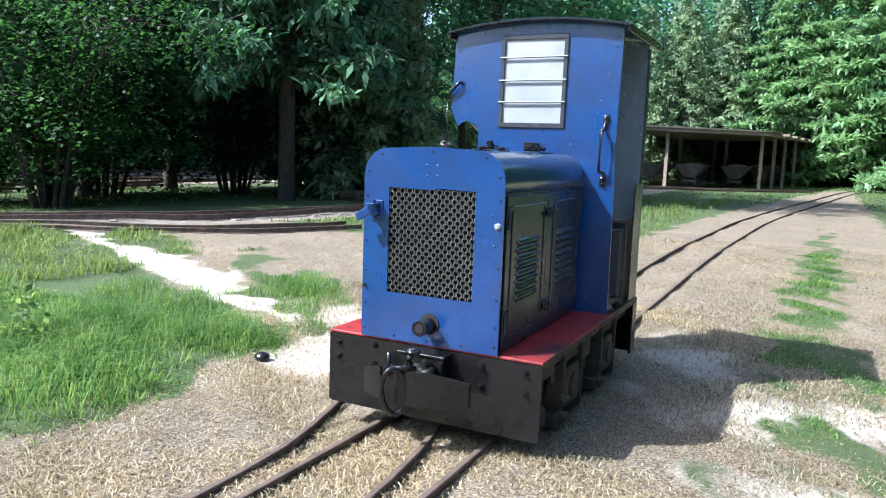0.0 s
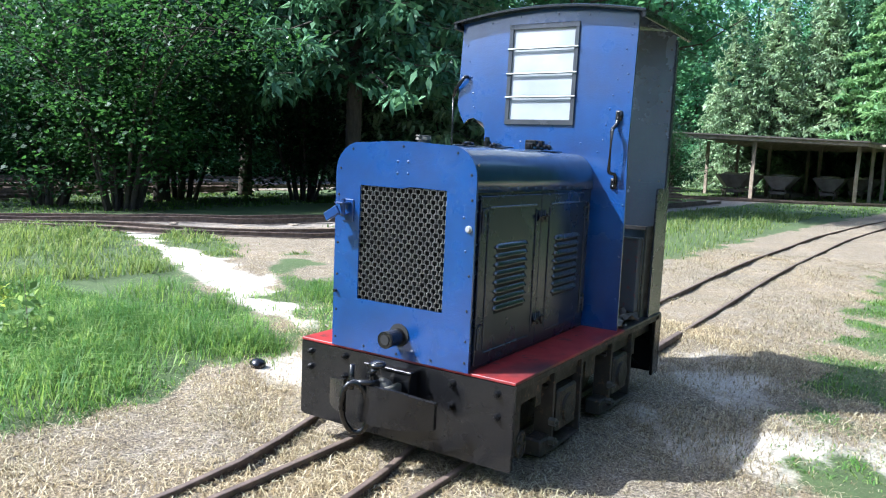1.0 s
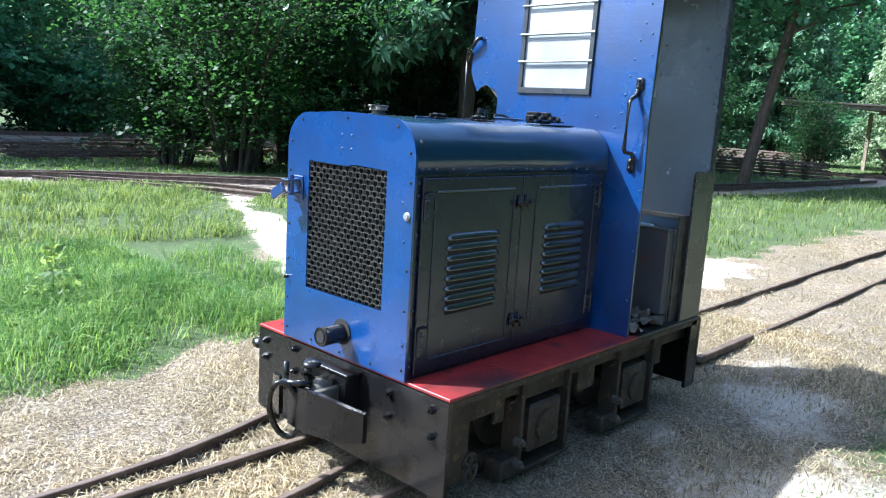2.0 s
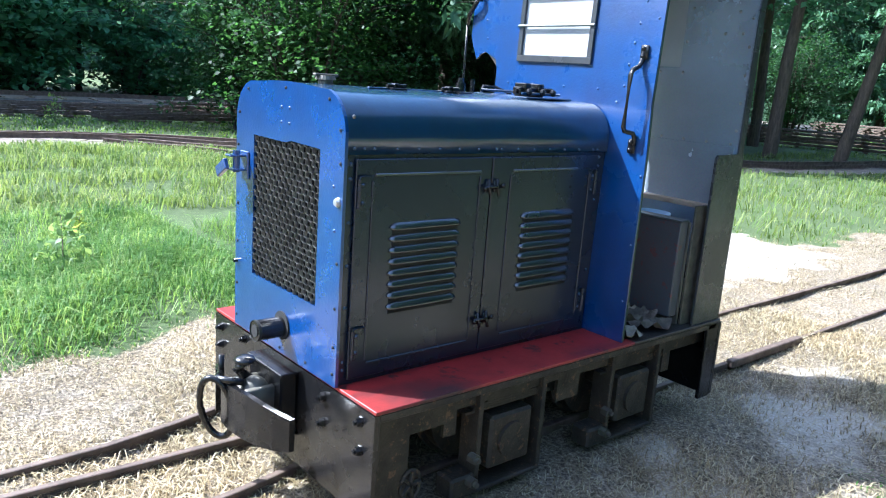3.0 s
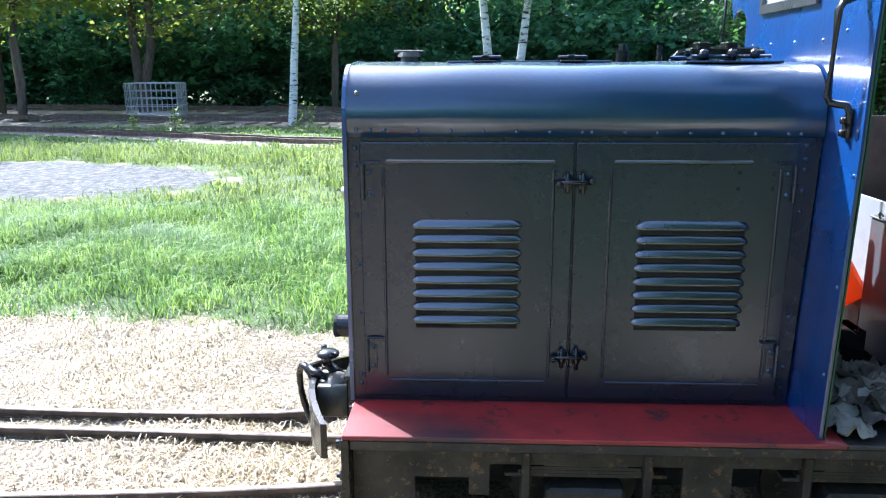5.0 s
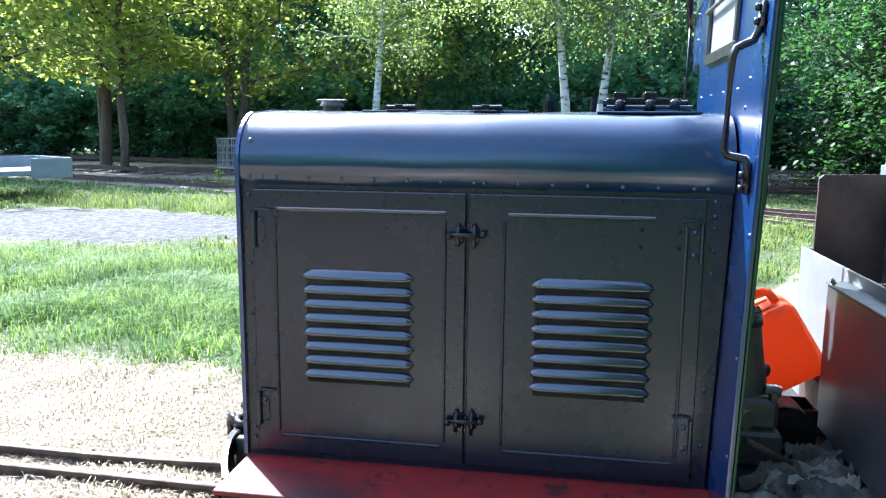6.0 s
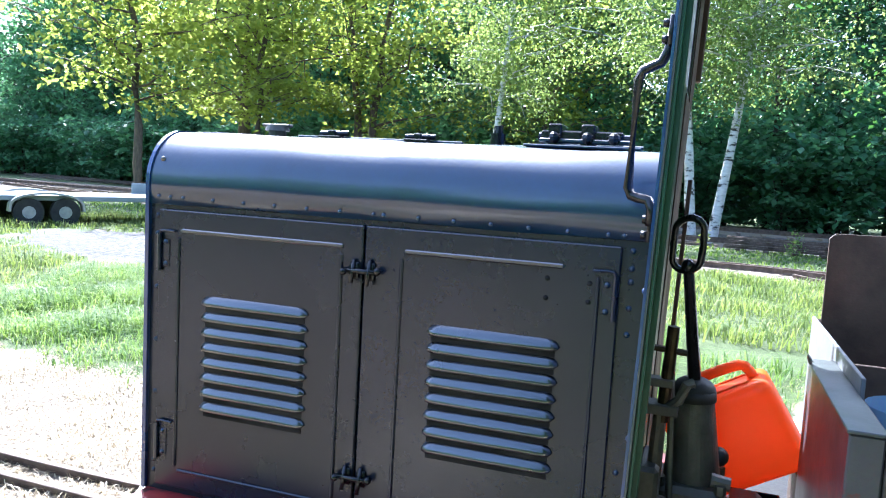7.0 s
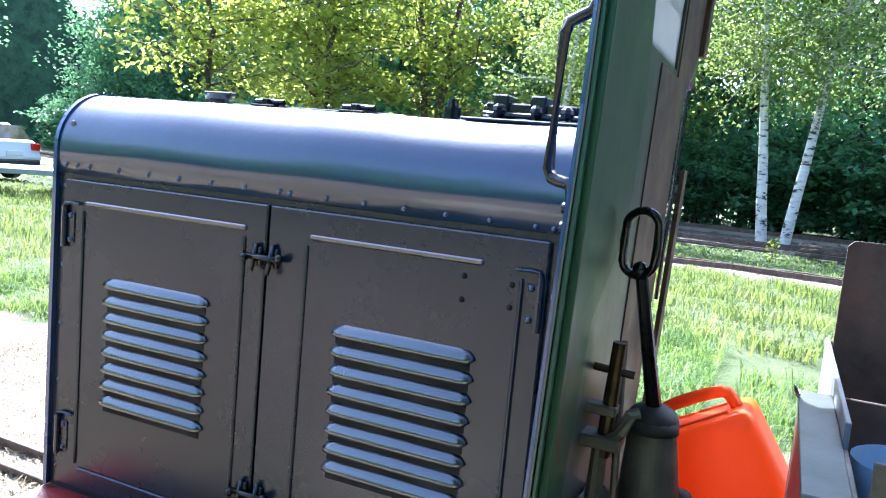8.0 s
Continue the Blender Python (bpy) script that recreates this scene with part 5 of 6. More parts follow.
part("stand", bm, CAST, brake)
bm = bmesh.new()
box(bm, 0.16, 0.33, 1.348, 1.40, 0.68, 0.80, 0.01)
box(bm, 0.05, 0.30, 1.348, 1.42, DECK, 0.67, 0.012)
rod(bm, (0.30, 1.40, 0.70), (0.34, 1.44, 0.70), 0.03, seg=10)
part("valve_block", bm, CAST, brake)

CLOTH = paint("cream_rag_cloth", (0.34, 0.31, 0.24), (0.15, 0.13, 0.10), 0.85, 9.0, wear=(0.07, 0.06, 0.05), wear_at=0.58, bumpy=0.4)
# ---- rags and papers on the cab floor
def rag(cx, cy, w, l, turn, seed, z=DECK):
    """A creased cloth: sharp ridges, curled rim."""
    rnd = random.Random(seed)
    n = 18
    off = Vector((rnd.uniform(0, 50), rnd.uniform(0, 50), rnd.uniform(0, 50)))
    verts, faces = [], []
    for i in range(n):
        for j in range(n):
            u, v = i / (n - 1) - 0.5, j / (n - 1) - 0.5
            p = Vector((u * 2.6, v * 1.5, 0)) + off
            ridge = 1 - abs(noise.noise(p)) * 2.6
            fold = 1 - abs(noise.noise(p * 3.1)) * 2.2
            rim = 1 + 0.34 * noise.noise(Vector((math.atan2(v, u) * 1.4, 0, 0)) + off)
            h = 0.006 + 0.042 * max(0.0, ridge) ** 2 + 0.010 * max(0.0, fold) + 0.05 * max(0.0, max(abs(u), abs(v)) - 0.40)
            k = 1 - 0.35 * max(abs(u), abs(v)) * min(abs(u), abs(v)) * 4
            verts.append((u * w * rim * k, v * l * rim * k, h))
    for i in range(n - 1):
        for j in range(n - 1):
            a = i * n + j
            faces.append((a, a + n, a + n + 1, a + 1))
    me = bpy.data.meshes.new("rag")
    me.from_pydata(verts, [], faces)
    for p in me.polygons:
        p.use_smooth = True
    me.materials.append(CLOTH if seed in (3, 5) else PAPER)
    me.transform(Matrix.Translation((cx, cy, z)) @ Matrix.Rotation(turn, 4, "Z"))
    ob = new("rag", me)
    return tagged(ob, "crumpled dirty rag lying on the cab floor", "rag", "rags on the cab floor")


RAGS = ((0.54, 1.43, 0.20, 0.17, 0.4), (0.52, 1.60, 0.30, 0.20, 1.2), (0.34, 1.62, 0.30, 0.20, 2.0), (0.24, 1.67, 0.24, 0.16, 0.2), (0.40, 1.52, 0.26, 0.20, 2.7), (0.16, 1.66, 0.2, 0.16, 0.7), (0.46, 1.67, 0.28, 0.17, 1.7))
for i, (cx, cy, w, l, tu) in enumerate(RAGS):
    rag(cx, cy, w, l, tu, i + 3, DECK + 0.001 + 0.003 * i)
tray = bmesh.new()
box(tray, -0.27, -0.03, 1.40, 1.62, 0.545, 0.565, 0.004)
box(tray, -0.27, -0.03, 1.60, 1.62, DECK, 0.60, 0.004)
box(tray, -0.25, -0.23, 1.42, 1.60, DECK, 0.55, 0.002)
box(tray, -0.07, -0.05, 1.42, 1.60, DECK, 0.55, 0.002)
tray = part("pedal_box", tray, RUST, None)
tagged(tray, "dark rusty sheet-metal pedal box on the cab floor", "box")
pan = empty("drip_pan", "black oily open drip pan on the cab floor", "tray")
for nm, dims in (("base", (-0.028, 0.088, 1.582, 1.694, DECK, DECK + 0.006)), ("front_wall", (0.088, 0.094, 1.576, 1.700, DECK, 0.655)), ("back_wall", (-0.034, -0.028, 1.576, 1.700, DECK, 0.655)),
                 ("end_wall", (-0.028, 0.088, 1.694, 1.700, DECK, 0.655)), ("end_wall", (-0.028, 0.088, 1.576, 1.582, DECK, 0.655))):
    bm = bmesh.new()
    box(bm, *dims, 0.0015)
    part(nm, bm, BLACK, pan)
flap = bmesh.new()
prism(flap, [(1.572, 0.660), (1.600, 0.664), (1.640, 0.660), (1.662, 0.646), (1.660, 0.650), (1.640, 0.6645), (1.600, 0.668), (1.572, 0.664)], lambda u, v, d: (0.0 + d, u, v), 0.105)
tagged(part("metal_flap", flap, GUN, None), "bent grey sheet-metal offcut lying on the drip pan", "metal sheet")
bar = bmesh.new()
rod(bar, (0.335, 1.44, 0.640), (0.300, 1.575, 0.566), 0.011, 0.011, 10)
rod(bar, (0.301, 1.571, 0.568), (0.299, 1.582, 0.562), 0.015, 0.013, 8)
tagged(part("crank_bar", bar, RUST, None, "", True), "dark rusty steel bar leaning on the cab floor", "bar")

# ---------------------------------------------------------------- trees
def limb_mesh(bm, pts, r0, r1, seg=6):
    """A tapering branch through points."""
    rings = []
    n = len(pts)
    for i, p in enumerate(pts):
        t = (pts[min(i + 1, n - 1)] - pts[max(i - 1, 0)]).normalized()
        q = t.to_track_quat("Z", "Y").to_matrix()
        r = r0 + (r1 - r0) * i / (n - 1)
        rings.append([bm.verts.new(p + q @ Vector((r * math.cos(k * math.tau / seg), r * math.sin(k * math.tau / seg), 0))) for k in range(seg)])
    for a, b in zip(rings, rings[1:]):
        for k in range(seg):
            bm.faces.new((a[k], a[(k + 1) % seg], b[(k + 1) % seg], b[k]))
    bm.faces.new(rings[-1])


def leaf_mesh(name, pts, size, rng, material, up=0.6, slim=0.34, hang=0.0):
    """Many single leaves: small folded diamonds, each its own island."""
    n = len(pts)
    nrm = rng.normal(size=(n, 3))
    nrm[:, 2] = np.abs(nrm[:, 2]) + up
    nrm /= np.linalg.norm(nrm, axis=1)[:, None]
    d = rng.normal(size=(n, 3))
    d[:, 2] -= hang
    d -= nrm * np.sum(d * nrm, axis=1)[:, None] * (1.0 if hang == 0 else 0.2)
    d /= np.linalg.norm(d, axis=1)[:, None]
    s = np.cross(nrm, d)
    s /= np.maximum(np.linalg.norm(s, axis=1), 1e-6)[:, None]
    L = size * rng.uniform(0.65, 1.3, n)[:, None]
    co = np.stack([pts, pts + d * L * 0.5 + s * L * slim + nrm * L * 0.07, pts + d * L - nrm * L * 0.08, pts + d * L * 0.5 - s * L * slim + nrm * L * 0.07], 1).reshape(-1, 3)
    me = bpy.data.meshes.new(name)
    me.vertices.add(4 * n)
    me.vertices.foreach_set("co", co.ravel())
    me.loops.add(4 * n)
    me.loops.foreach_set("vertex_index", np.arange(4 * n))
    me.polygons.add(n)
    me.polygons.foreach_set("loop_start", np.arange(0, 4 * n, 4))
    me.update()
    me.validate()
    me.materials.append(material)
    return me


def wobble(a, b, n, amount, rnd):
    a, b = Vector(a), Vector(b)
    out = []
    for i in range(n):
        t = i / (n - 1)
        k = math.sin(t * math.pi) * amount
        out.append(a.lerp(b, t) + Vector((rnd.uniform(-k, k), rnd.uniform(-k, k), rnd.uniform(-k, k) * 0.5)))
    return out


def finish(name, bm, bark, leaves, label, category, group=""):
    th = empty(name, label, category, group)
    part("trunk", bm, bark, th, "", True)
    ob = new("crown", leaves)
    ob.parent = th
    tagged(ob, kind="stuff")
    return th


def broadleaf(name, seed, H, R, base, tr, nl, count, size, leafmat, bark, label, lean=0.0, cluster=0.55, hang=0.0, top=0.85, fork=1):
    """Trunk, limbs, side branches; leaves sit in uneven clumps at the branch ends."""
    rnd, rng = random.Random(seed), np.random.default_rng(seed)
    bm = bmesh.new()
    tips = []
    for f in range(fork):
        off = Vector((rnd.uniform(-1, 1), rnd.uniform(-1, 1), 0)) * (0.9 * R * 0.35 if fork > 1 or isinstance(lean, tuple) else lean)
        if isinstance(lean, tuple):
            off = Vector((lean[0], lean[1], 0))
        trunk = wobble((0, 0, -0.1), Vector((off.x, off.y, H * top)), 9, 0.12 * R * (0.10 if isinstance(lean, tuple) else 0.3), rnd)
        limb_mesh(bm, trunk, tr, tr * 0.22, 9)
        for i in range(nl // fork):
            t = base / H + (top - base / H) * (i + rnd.random()) / (nl // fork)
            k = min(int(t / top * 8), 7)
            p = trunk[k].lerp(trunk[k + 1], t / top * 8 - k)
            a = i * 2.4 + rnd.uniform(-0.5, 0.5) + f
            shape = math.sin(min(1.0, (t - base / H) / (1 - base / H) * 0.85 + 0.18) * math.pi) ** 0.6
            reach = R * shape * rnd.uniform(0.65, 1.1)
            rise = rnd.uniform(0.05, 0.6) * reach - hang * reach * 0.4
            e = p + Vector((math.cos(a) * reach, math.sin(a) * reach, rise))
            br = wobble(p, e, 6, reach * 0.08, rnd)
            limb_mesh(bm, br, tr * (0.32 - 0.16 * t), 0.012, 5)
            for j in range(7):
                q = br[1 + j % 5]
                sub = q + Vector((rnd.gauss(0, 1), rnd.gauss(0, 1), rnd.gauss(0.15 - hang, 0.7))) * reach * 0.28
                if j < 4:
                    limb_mesh(bm, wobble(q, sub, 4, reach * 0.03, rnd), 0.022, 0.006, 4)
                tips.append((sub, 1.0))
            tips.append((e, 1.2))
            tips.append((br[3], 0.8))
    c = np.array([t[0] for t in tips])
    w = np.array([t[1] for t in tips])
    pick = rng.integers(0, len(c), count)
    spread = cluster * rng.uniform(0.5, 1.3, len(c))[pick]
    d = rng.normal(size=(count, 3))
    d /= np.linalg.norm(d, axis=1)[:, None]
    r = rng.random(count) ** 0.45
    pts = c[pick] + d * (r * spread * w[pick])[:, None] * np.array([1.25, 1.25, 0.75 + hang])
    pts[:, 2] -= hang * rng.random(count) ** 2 * 0.9
    pts = pts[pts[:, 2] > 0.12]
    return finish(name, bm, bark, leaf_mesh("crown", pts, size, rng, leafmat, 0.5, 0.34, hang), label, "tree")


def shrub(name, seed, H, R, stems, count, size, leafmat, label, low=0.9):
    """Many stems fanning out of one stool, leafy from knee height."""
    rnd, rng = random.Random(seed), np.random.default_rng(seed)
    bm = bmesh.new()
    tips = []
    for i in range(stems):
        a = i * 2.4 + rnd.uniform(-0.3, 0.3)
        s = rnd.uniform(0.25, 1.0)
        foot = Vector((math.cos(a) * 0.45 * s, math.sin(a) * 0.45 * s, -0.05))
        tip = Vector((math.cos(a) * R * 0.85 * s, math.sin(a) * R * 0.85 * s, H * (1.0 - 0.45 * s ** 2) * rnd.uniform(0.85, 1.05)))
        mid = foot.lerp(tip, 0.5) + Vector((0, 0, H * 0.10)) - Vector((math.cos(a), math.sin(a), 0)) * R * 0.10 * s
        pts = smooth_path([foot, mid, tip], H / 9)
        limb_mesh(bm, pts, rnd.uniform(0.035, 0.085), 0.01, 6)
        for j, p in enumerate(pts):
            if p.z < low:
                continue
            for _ in range(3):
                e = p + Vector((rnd.gauss(0, 1), rnd.gauss(0, 1), rnd.gauss(-0.05, 0.5))) * R * 0.24
                e.z = max(e.z, 0.3)
                if rnd.random() < 0.5:
                    limb_mesh(bm, [p, p.lerp(e, 0.5) + Vector((0, 0, 0.08)), e], 0.013, 0.004, 4)
                tips.append(e)
            tips.append(p)
    c = np.array(tips)
    pick = rng.integers(0, len(c), count)
    d = rng.normal(size=(count, 3))
    d /= np.linalg.norm(d, axis=1)[:, None]
    pts = c[pick] + d * (rng.random(count) ** 0.5 * R * 0.17)[:, None] * np.array([1.3, 1.3, 0.55])
    pts = pts[pts[:, 2] > 0.1]
    return finish(name, bm, BARK, leaf_mesh("crown", pts, size, rng, leafmat, 1.0, 0.36), label, "shrub")


def spruce(name, seed, H, R, base, tr, leafmat, label, density=1.0, tier=0.34, flat=False):
    """Straight trunk, whorls of drooping boughs hung with needle sprays."""
    rnd, rng = random.Random(seed), np.random.default_rng(seed)
    bm = bmesh.new()
    limb_mesh(bm, wobble((0, 0, -0.1), (0, 0, H), 8, 0.06, rnd), tr, 0.02, 10)
    sprays = []
    z = base
    while z < H - 0.3:
        t = (z - base) / (H - base)
        n = 6
        for i in range(n):
            a = i * math.tau / n + z * 1.7 + rnd.uniform(-0.3, 0.3)
            reach = R * (1 - t) ** 0.75 * rnd.uniform(0.75, 1.1) + 0.25
            out = Vector((math.cos(a), math.sin(a), 0))
            p0 = Vector((0, 0, z))
            pts = [p0, p0 + out * reach * 0.35 + Vector((0, 0, 0.02 * reach)), p0 + out * reach * 0.7 - Vector((0, 0, 0.12 * reach)), p0 + out * reach - Vector((0, 0, 0.16 * reach))]
            limb_mesh(bm, pts, 0.045 * (1 - t) + 0.012, 0.006, 4)
            m = int(34 * reach * density)
            k = rng.random(m) ** 0.7
            side = Vector((-out.y, out.x, 0))
            for u in k:
                f = min(int(u * 3), 2)
                p = pts[f].lerp(pts[f + 1], u * 3 - f)
                w = rnd.uniform(-1, 1) * (0.10 + 0.30 * reach * 0.35 * (1 - abs(u - 0.55)))
                sprays.append(p + side * w + Vector((0, 0, rnd.uniform(-0.07, 0.05) if flat else rnd.uniform(-0.25, 0.06))))
        z += tier + 0.16 * t
    pts = np.array(sprays)
    return finish(name, bm, BARK, leaf_mesh("crown", pts, 0.36, rng, leafmat, 2.2 if flat else 1.0, 0.22 if flat else 0.19, 0.12 if flat else 0.7), label, "tree")


def weed(name, seed, h, r, leafmat, label):
    """A leafy weed: leaves crowded round one stalk."""
    rng = np.random.default_rng(seed)
    bm = bmesh.new()
    limb_mesh(bm, [Vector((0, 0, -0.03)), Vector((0.01, 0, h * 0.5)), Vector((0.0, 0.02, h))], 0.006, 0.002, 4)
    n = 90
    a, t = rng.uniform(0, math.tau, n), rng.random(n)
    d = r * (1 - 0.7 * t) * rng.random(n) ** 0.5
    pts = np.stack([np.cos(a) * d, np.sin(a) * d, h * (0.08 + 0.92 * t)], 1)
    return finish(name, bm, BARK_MAPLE, leaf_mesh("crown", pts, 0.085, rng, leafmat, 0.6, 0.26), label, "weed")


def put(proto, x, y, turn=0.0, s=1.0, sz=None):
    m = Matrix.Translation((x, y, ground_at(x, y) - 0.02)) @ Matrix.Rotation(turn, 4, "Z") @ Matrix.Diagonal((s, s, sz or s, 1))
    if proto not in USED:
        USED.add(proto)
        proto.matrix_basis = m
        return proto
    return copy_thing(proto, m)


USED = set()
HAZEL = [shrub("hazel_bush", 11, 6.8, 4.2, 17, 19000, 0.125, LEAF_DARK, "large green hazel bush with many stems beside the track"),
         shrub("hazel_bush", 12, 5.6, 3.4, 14, 13000, 0.13, LEAF_SHADE, "large hazel bush with many stems beside the track, leaves darkened for shade")]
MAPLE = [broadleaf("maple_tree", 21, 13.0, 4.6, 3.3, 0.175, 24, 7600, 0.23, LEAF_MAPLE, BARK_MAPLE, "sunlit yellow-green maple tree with brown trunk", 0.5, 0.85),
         broadleaf("maple_tree", 22, 12.0, 4.2, 2.9, 0.20, 24, 7000, 0.23, LEAF_MAPLE, BARK_MAPLE, "sunlit yellow-green maple tree with forked trunk", 0.8, 0.80, fork=2)]
BIRCH = [broadleaf("birch_tree", 31, 13.0, 3.2, 4.6, 0.165, 22, 13000, 0.125, LEAF_BIRCH, BIRCHBARK, "slender white-barked birch tree with hanging twigs", (0.1, -1.2), 0.75, 0.35),
         broadleaf("birch_tree", 32, 12.0, 3.2, 4.8, 0.165, 22, 13000, 0.125, LEAF_BIRCH, BIRCHBARK, "leaning white-barked birch tree with hanging twigs", (0.2, 1.15), 0.80, 0.35)]
WOOD = [broadleaf("woodland_tree", 41, 17.0, 4.6, 2.0, 0.22, 30, 7000, 0.32, LEAF_WOOD, BARK, "dark green woodland tree", 0.4, 1.1),
        broadleaf("woodland_tree", 42, 15.0, 4.2, 1.5, 0.18, 28, 7000, 0.31, LEAF_WOOD, BARK, "dark green woodland tree", 0.8, 1.1),
        broadleaf("woodland_tree", 43, 18.5, 4.4, 4.0, 0.20, 28, 6500, 0.32, LEAF_WOOD, BARK, "tall dark green woodland tree", 0.3, 1.1)]
TALL = [broadleaf("lime_tree", 44, 14.0, 4.4, 4.6, 0.21, 22, 9000, 0.22, LEAF_WOOD, BARK_MAPLE, "tall green lime tree with a bare brown trunk", (0.4, 0.2), 0.9),
        broadleaf("lime_tree", 45, 14.0, 4.2, 4.4, 0.19, 22, 9000, 0.22, LEAF_WOOD, BARK_MAPLE, "leaning green lime tree with a bare brown trunk", (1.9, 0.5), 0.9)]
# Added tree, never in view: dark foliage for the louvres and doors to reflect.
UNSEEN_OAK = broadleaf("oak_tree", 47, 17.0, 4.6, 0.9, 0.24, 34, 11000, 0.36, LEAF_SHADE, BARK, "dense dark oak tree out of view, added to darken reflections", 0.4, 1.2)
UNDER = shrub("woodland_shrub", 51, 3.4, 2.8, 11, 4500, 0.24, LEAF_WOOD, "dark green woodland shrub", 0.3)
SPRUCE = [spruce("spruce_tree", 61, 17.0, 3.6, 3.6, 0.27, NEEDLE, "dark spruce tree with drooping boughs"),
          spruce("spruce_tree", 62, 15.0, 3.4, 1.4, 0.22, NEEDLE, "dark spruce tree with drooping boughs", 1.1)]
FRESH = spruce("fir_tree", 64, 15.0, 4.6, 1.2, 0.26, NEEDLE_GREEN, "fresh green fir tree with spreading drooping boughs", 2.0, 0.72, True)
PALE = spruce("larch_tree", 63, 15.0, 3.2, 0.8, 0.22, NEEDLE_PALE, "pale grey-green larch tree", 1.0)

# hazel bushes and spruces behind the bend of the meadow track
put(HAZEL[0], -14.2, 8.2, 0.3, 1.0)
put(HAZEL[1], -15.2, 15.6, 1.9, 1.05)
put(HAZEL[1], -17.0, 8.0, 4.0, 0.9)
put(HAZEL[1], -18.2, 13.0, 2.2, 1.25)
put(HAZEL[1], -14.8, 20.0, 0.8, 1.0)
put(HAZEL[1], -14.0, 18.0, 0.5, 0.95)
put(PALE, -11.6, 17.6, 0.5, 0.9)
put(SPRUCE[0], -11.8, 13.9, 0.5, 1.0)
put(SPRUCE[0], -17.2, 11.6, 1.5, 0.95)
put(SPRUCE[1], -13.0, 19.2, 1.5, 1.0)
put(TALL[0], -8.4, 20.2, 0.5, 1.0)
put(TALL[1], -6.7, 20.8, 0.0, 1.0)
put(TALL[0], -11.5, 25.0, 2.5, 1.0)
put(HAZEL[1], -14.0, 32.5, 0.3, 0.8)
put(HAZEL[0], -17.0, 30.0, 1.3, 0.9)
put(HAZEL[1], -9.0, 34.0, 2.3, 0.6)
put(SPRUCE[1], -16.0, 22.5, 0.2, 1.1)
put(SPRUCE[0], -16.8, 10.4, 4.1, 1.0)
put(SPRUCE[0], -19.5, 17.0, 5.1, 1.0)
# birches and maples along the storage tracks
put(BIRCH[0], -24.3, 1.0, 0.0, 1.1)
put(BIRCH[1], -24.4, 1.6, 0.0, 1.1)
put(BIRCH[0], -23.5, -5.95, 2.6, 0.85)
put(MAPLE[0], -25.5, -16.6, 0.4, 1.1)
put(MAPLE[1], -29.6, -13.7, 2.0, 1.15)
put(MAPLE[0], -22.5, -20.0, 3.3, 1.05)
put(MAPLE[1], -29.5, -20.0, 4.4, 1.15)
put(MAPLE[0], -32.0, -6.0, 5.2, 0.95)
# behind the wagon shed
put(PALE, -8.4, 57.5, 0.2, 1.15)
put(PALE, -5.4, 59.0, 1.9, 1.2)
put(PALE, -11.0, 56.0, 3.1, 1.0)
put(SPRUCE[1], -2.6, 60.0, 0.9, 1.2)
put(FRESH, -0.6, 57.5, 0.0, 1.15)
put(FRESH, 3.6, 56.0, 1.0, 1.35)
put(FRESH, 7.2, 52.0, 2.4, 1.3)
put(SPRUCE[0], 9.5, 56.0, 2.8, 1.2)
put(MAPLE[1], 12.0, 44.0, 2.1, 1.2)
put(SPRUCE[1], -14.5, 44.0, 2.8, 1.1)
put(SPRUCE[0], -19.0, 42.0, 0.8, 1.1)
# weeds in the meadow and between the tracks
WEED = [weed("weed", 71, 0.42, 0.22, LEAF_MAPLE, "yellow-green leafy weed standing in the grass"), weed("weed", 72, 0.55, 0.28, LEAF_BIRCH, "green leafy weed standing in the grass")]
wr = random.Random(8)
for i, (x, y) in enumerate(((-4.4, 0.4), (-3.3, 0.0), (-7.1, -3.0), (-19.9, -4.6), (-19.6, -1.2), (-18.9, -8.2), (-20.2, 1.4), (-18.7, 3.6), (-18.9, -9.4), (-8.9, -2.2), (-11.6, -1.8))):
    put(WEED[i % 2], x, y, i * 1.3, wr.uniform(0.8, 1.2) * (1.7 if x < -12 else 0.75))
# the wood on all sides
rnd = random.Random(5)
for i in range(34):
    y = -52 + i * 3.1
    bend = 0.010 * (y - 2) ** 2 if y < 2 else 0.0
    for row in range(2 if i % 2 else 1):
        x = -39.0 - row * 5.0 - bend * (1.0 if y < 2 else 0) * 0.25 + rnd.uniform(-1.4, 1.4)
        if y > 24:
            x += (y - 24) * 0.35
        put(WOOD[(i + row * 2) % 3], x, y + rnd.uniform(-1.2, 1.2), rnd.uniform(0, 6), rnd.uniform(0.85, 1.1), rnd.uniform(0.9, 1.15))
    put(UNDER, -35.6 - bend * 0.25 + rnd.uniform(-0.8, 0.6) + max(0, y - 24) * 0.35, y + rnd.uniform(-1, 1), rnd.uniform(0, 6), rnd.uniform(0.8, 1.25))
    if i % 2:
        put(UNDER, -37.2 - bend * 0.25 + max(0, y - 24) * 0.35, y + rnd.uniform(-1, 1), rnd.uniform(0, 6), rnd.uniform(1.1, 1.5))
for i in range(15):
    x = -22 + i * 3.2
    put(WOOD[i % 3], x + rnd.uniform(-1, 1), 67 + rnd.uniform(-2.5, 2.5), rnd.uniform(0, 6), rnd.uniform(0.9, 1.15))
    put(UNDER, x + 1.4, 62.5 + rnd.uniform(-1, 1), rnd.uniform(0, 6), rnd.uniform(0.8, 1.2))
for i in range(14):
    x = -26 + i * 4.6
    put(WOOD[(i + 1) % 3], x, -48 + rnd.uniform(-3, 3), rnd.uniform(0, 6), rnd.uniform(0.9, 1.15))
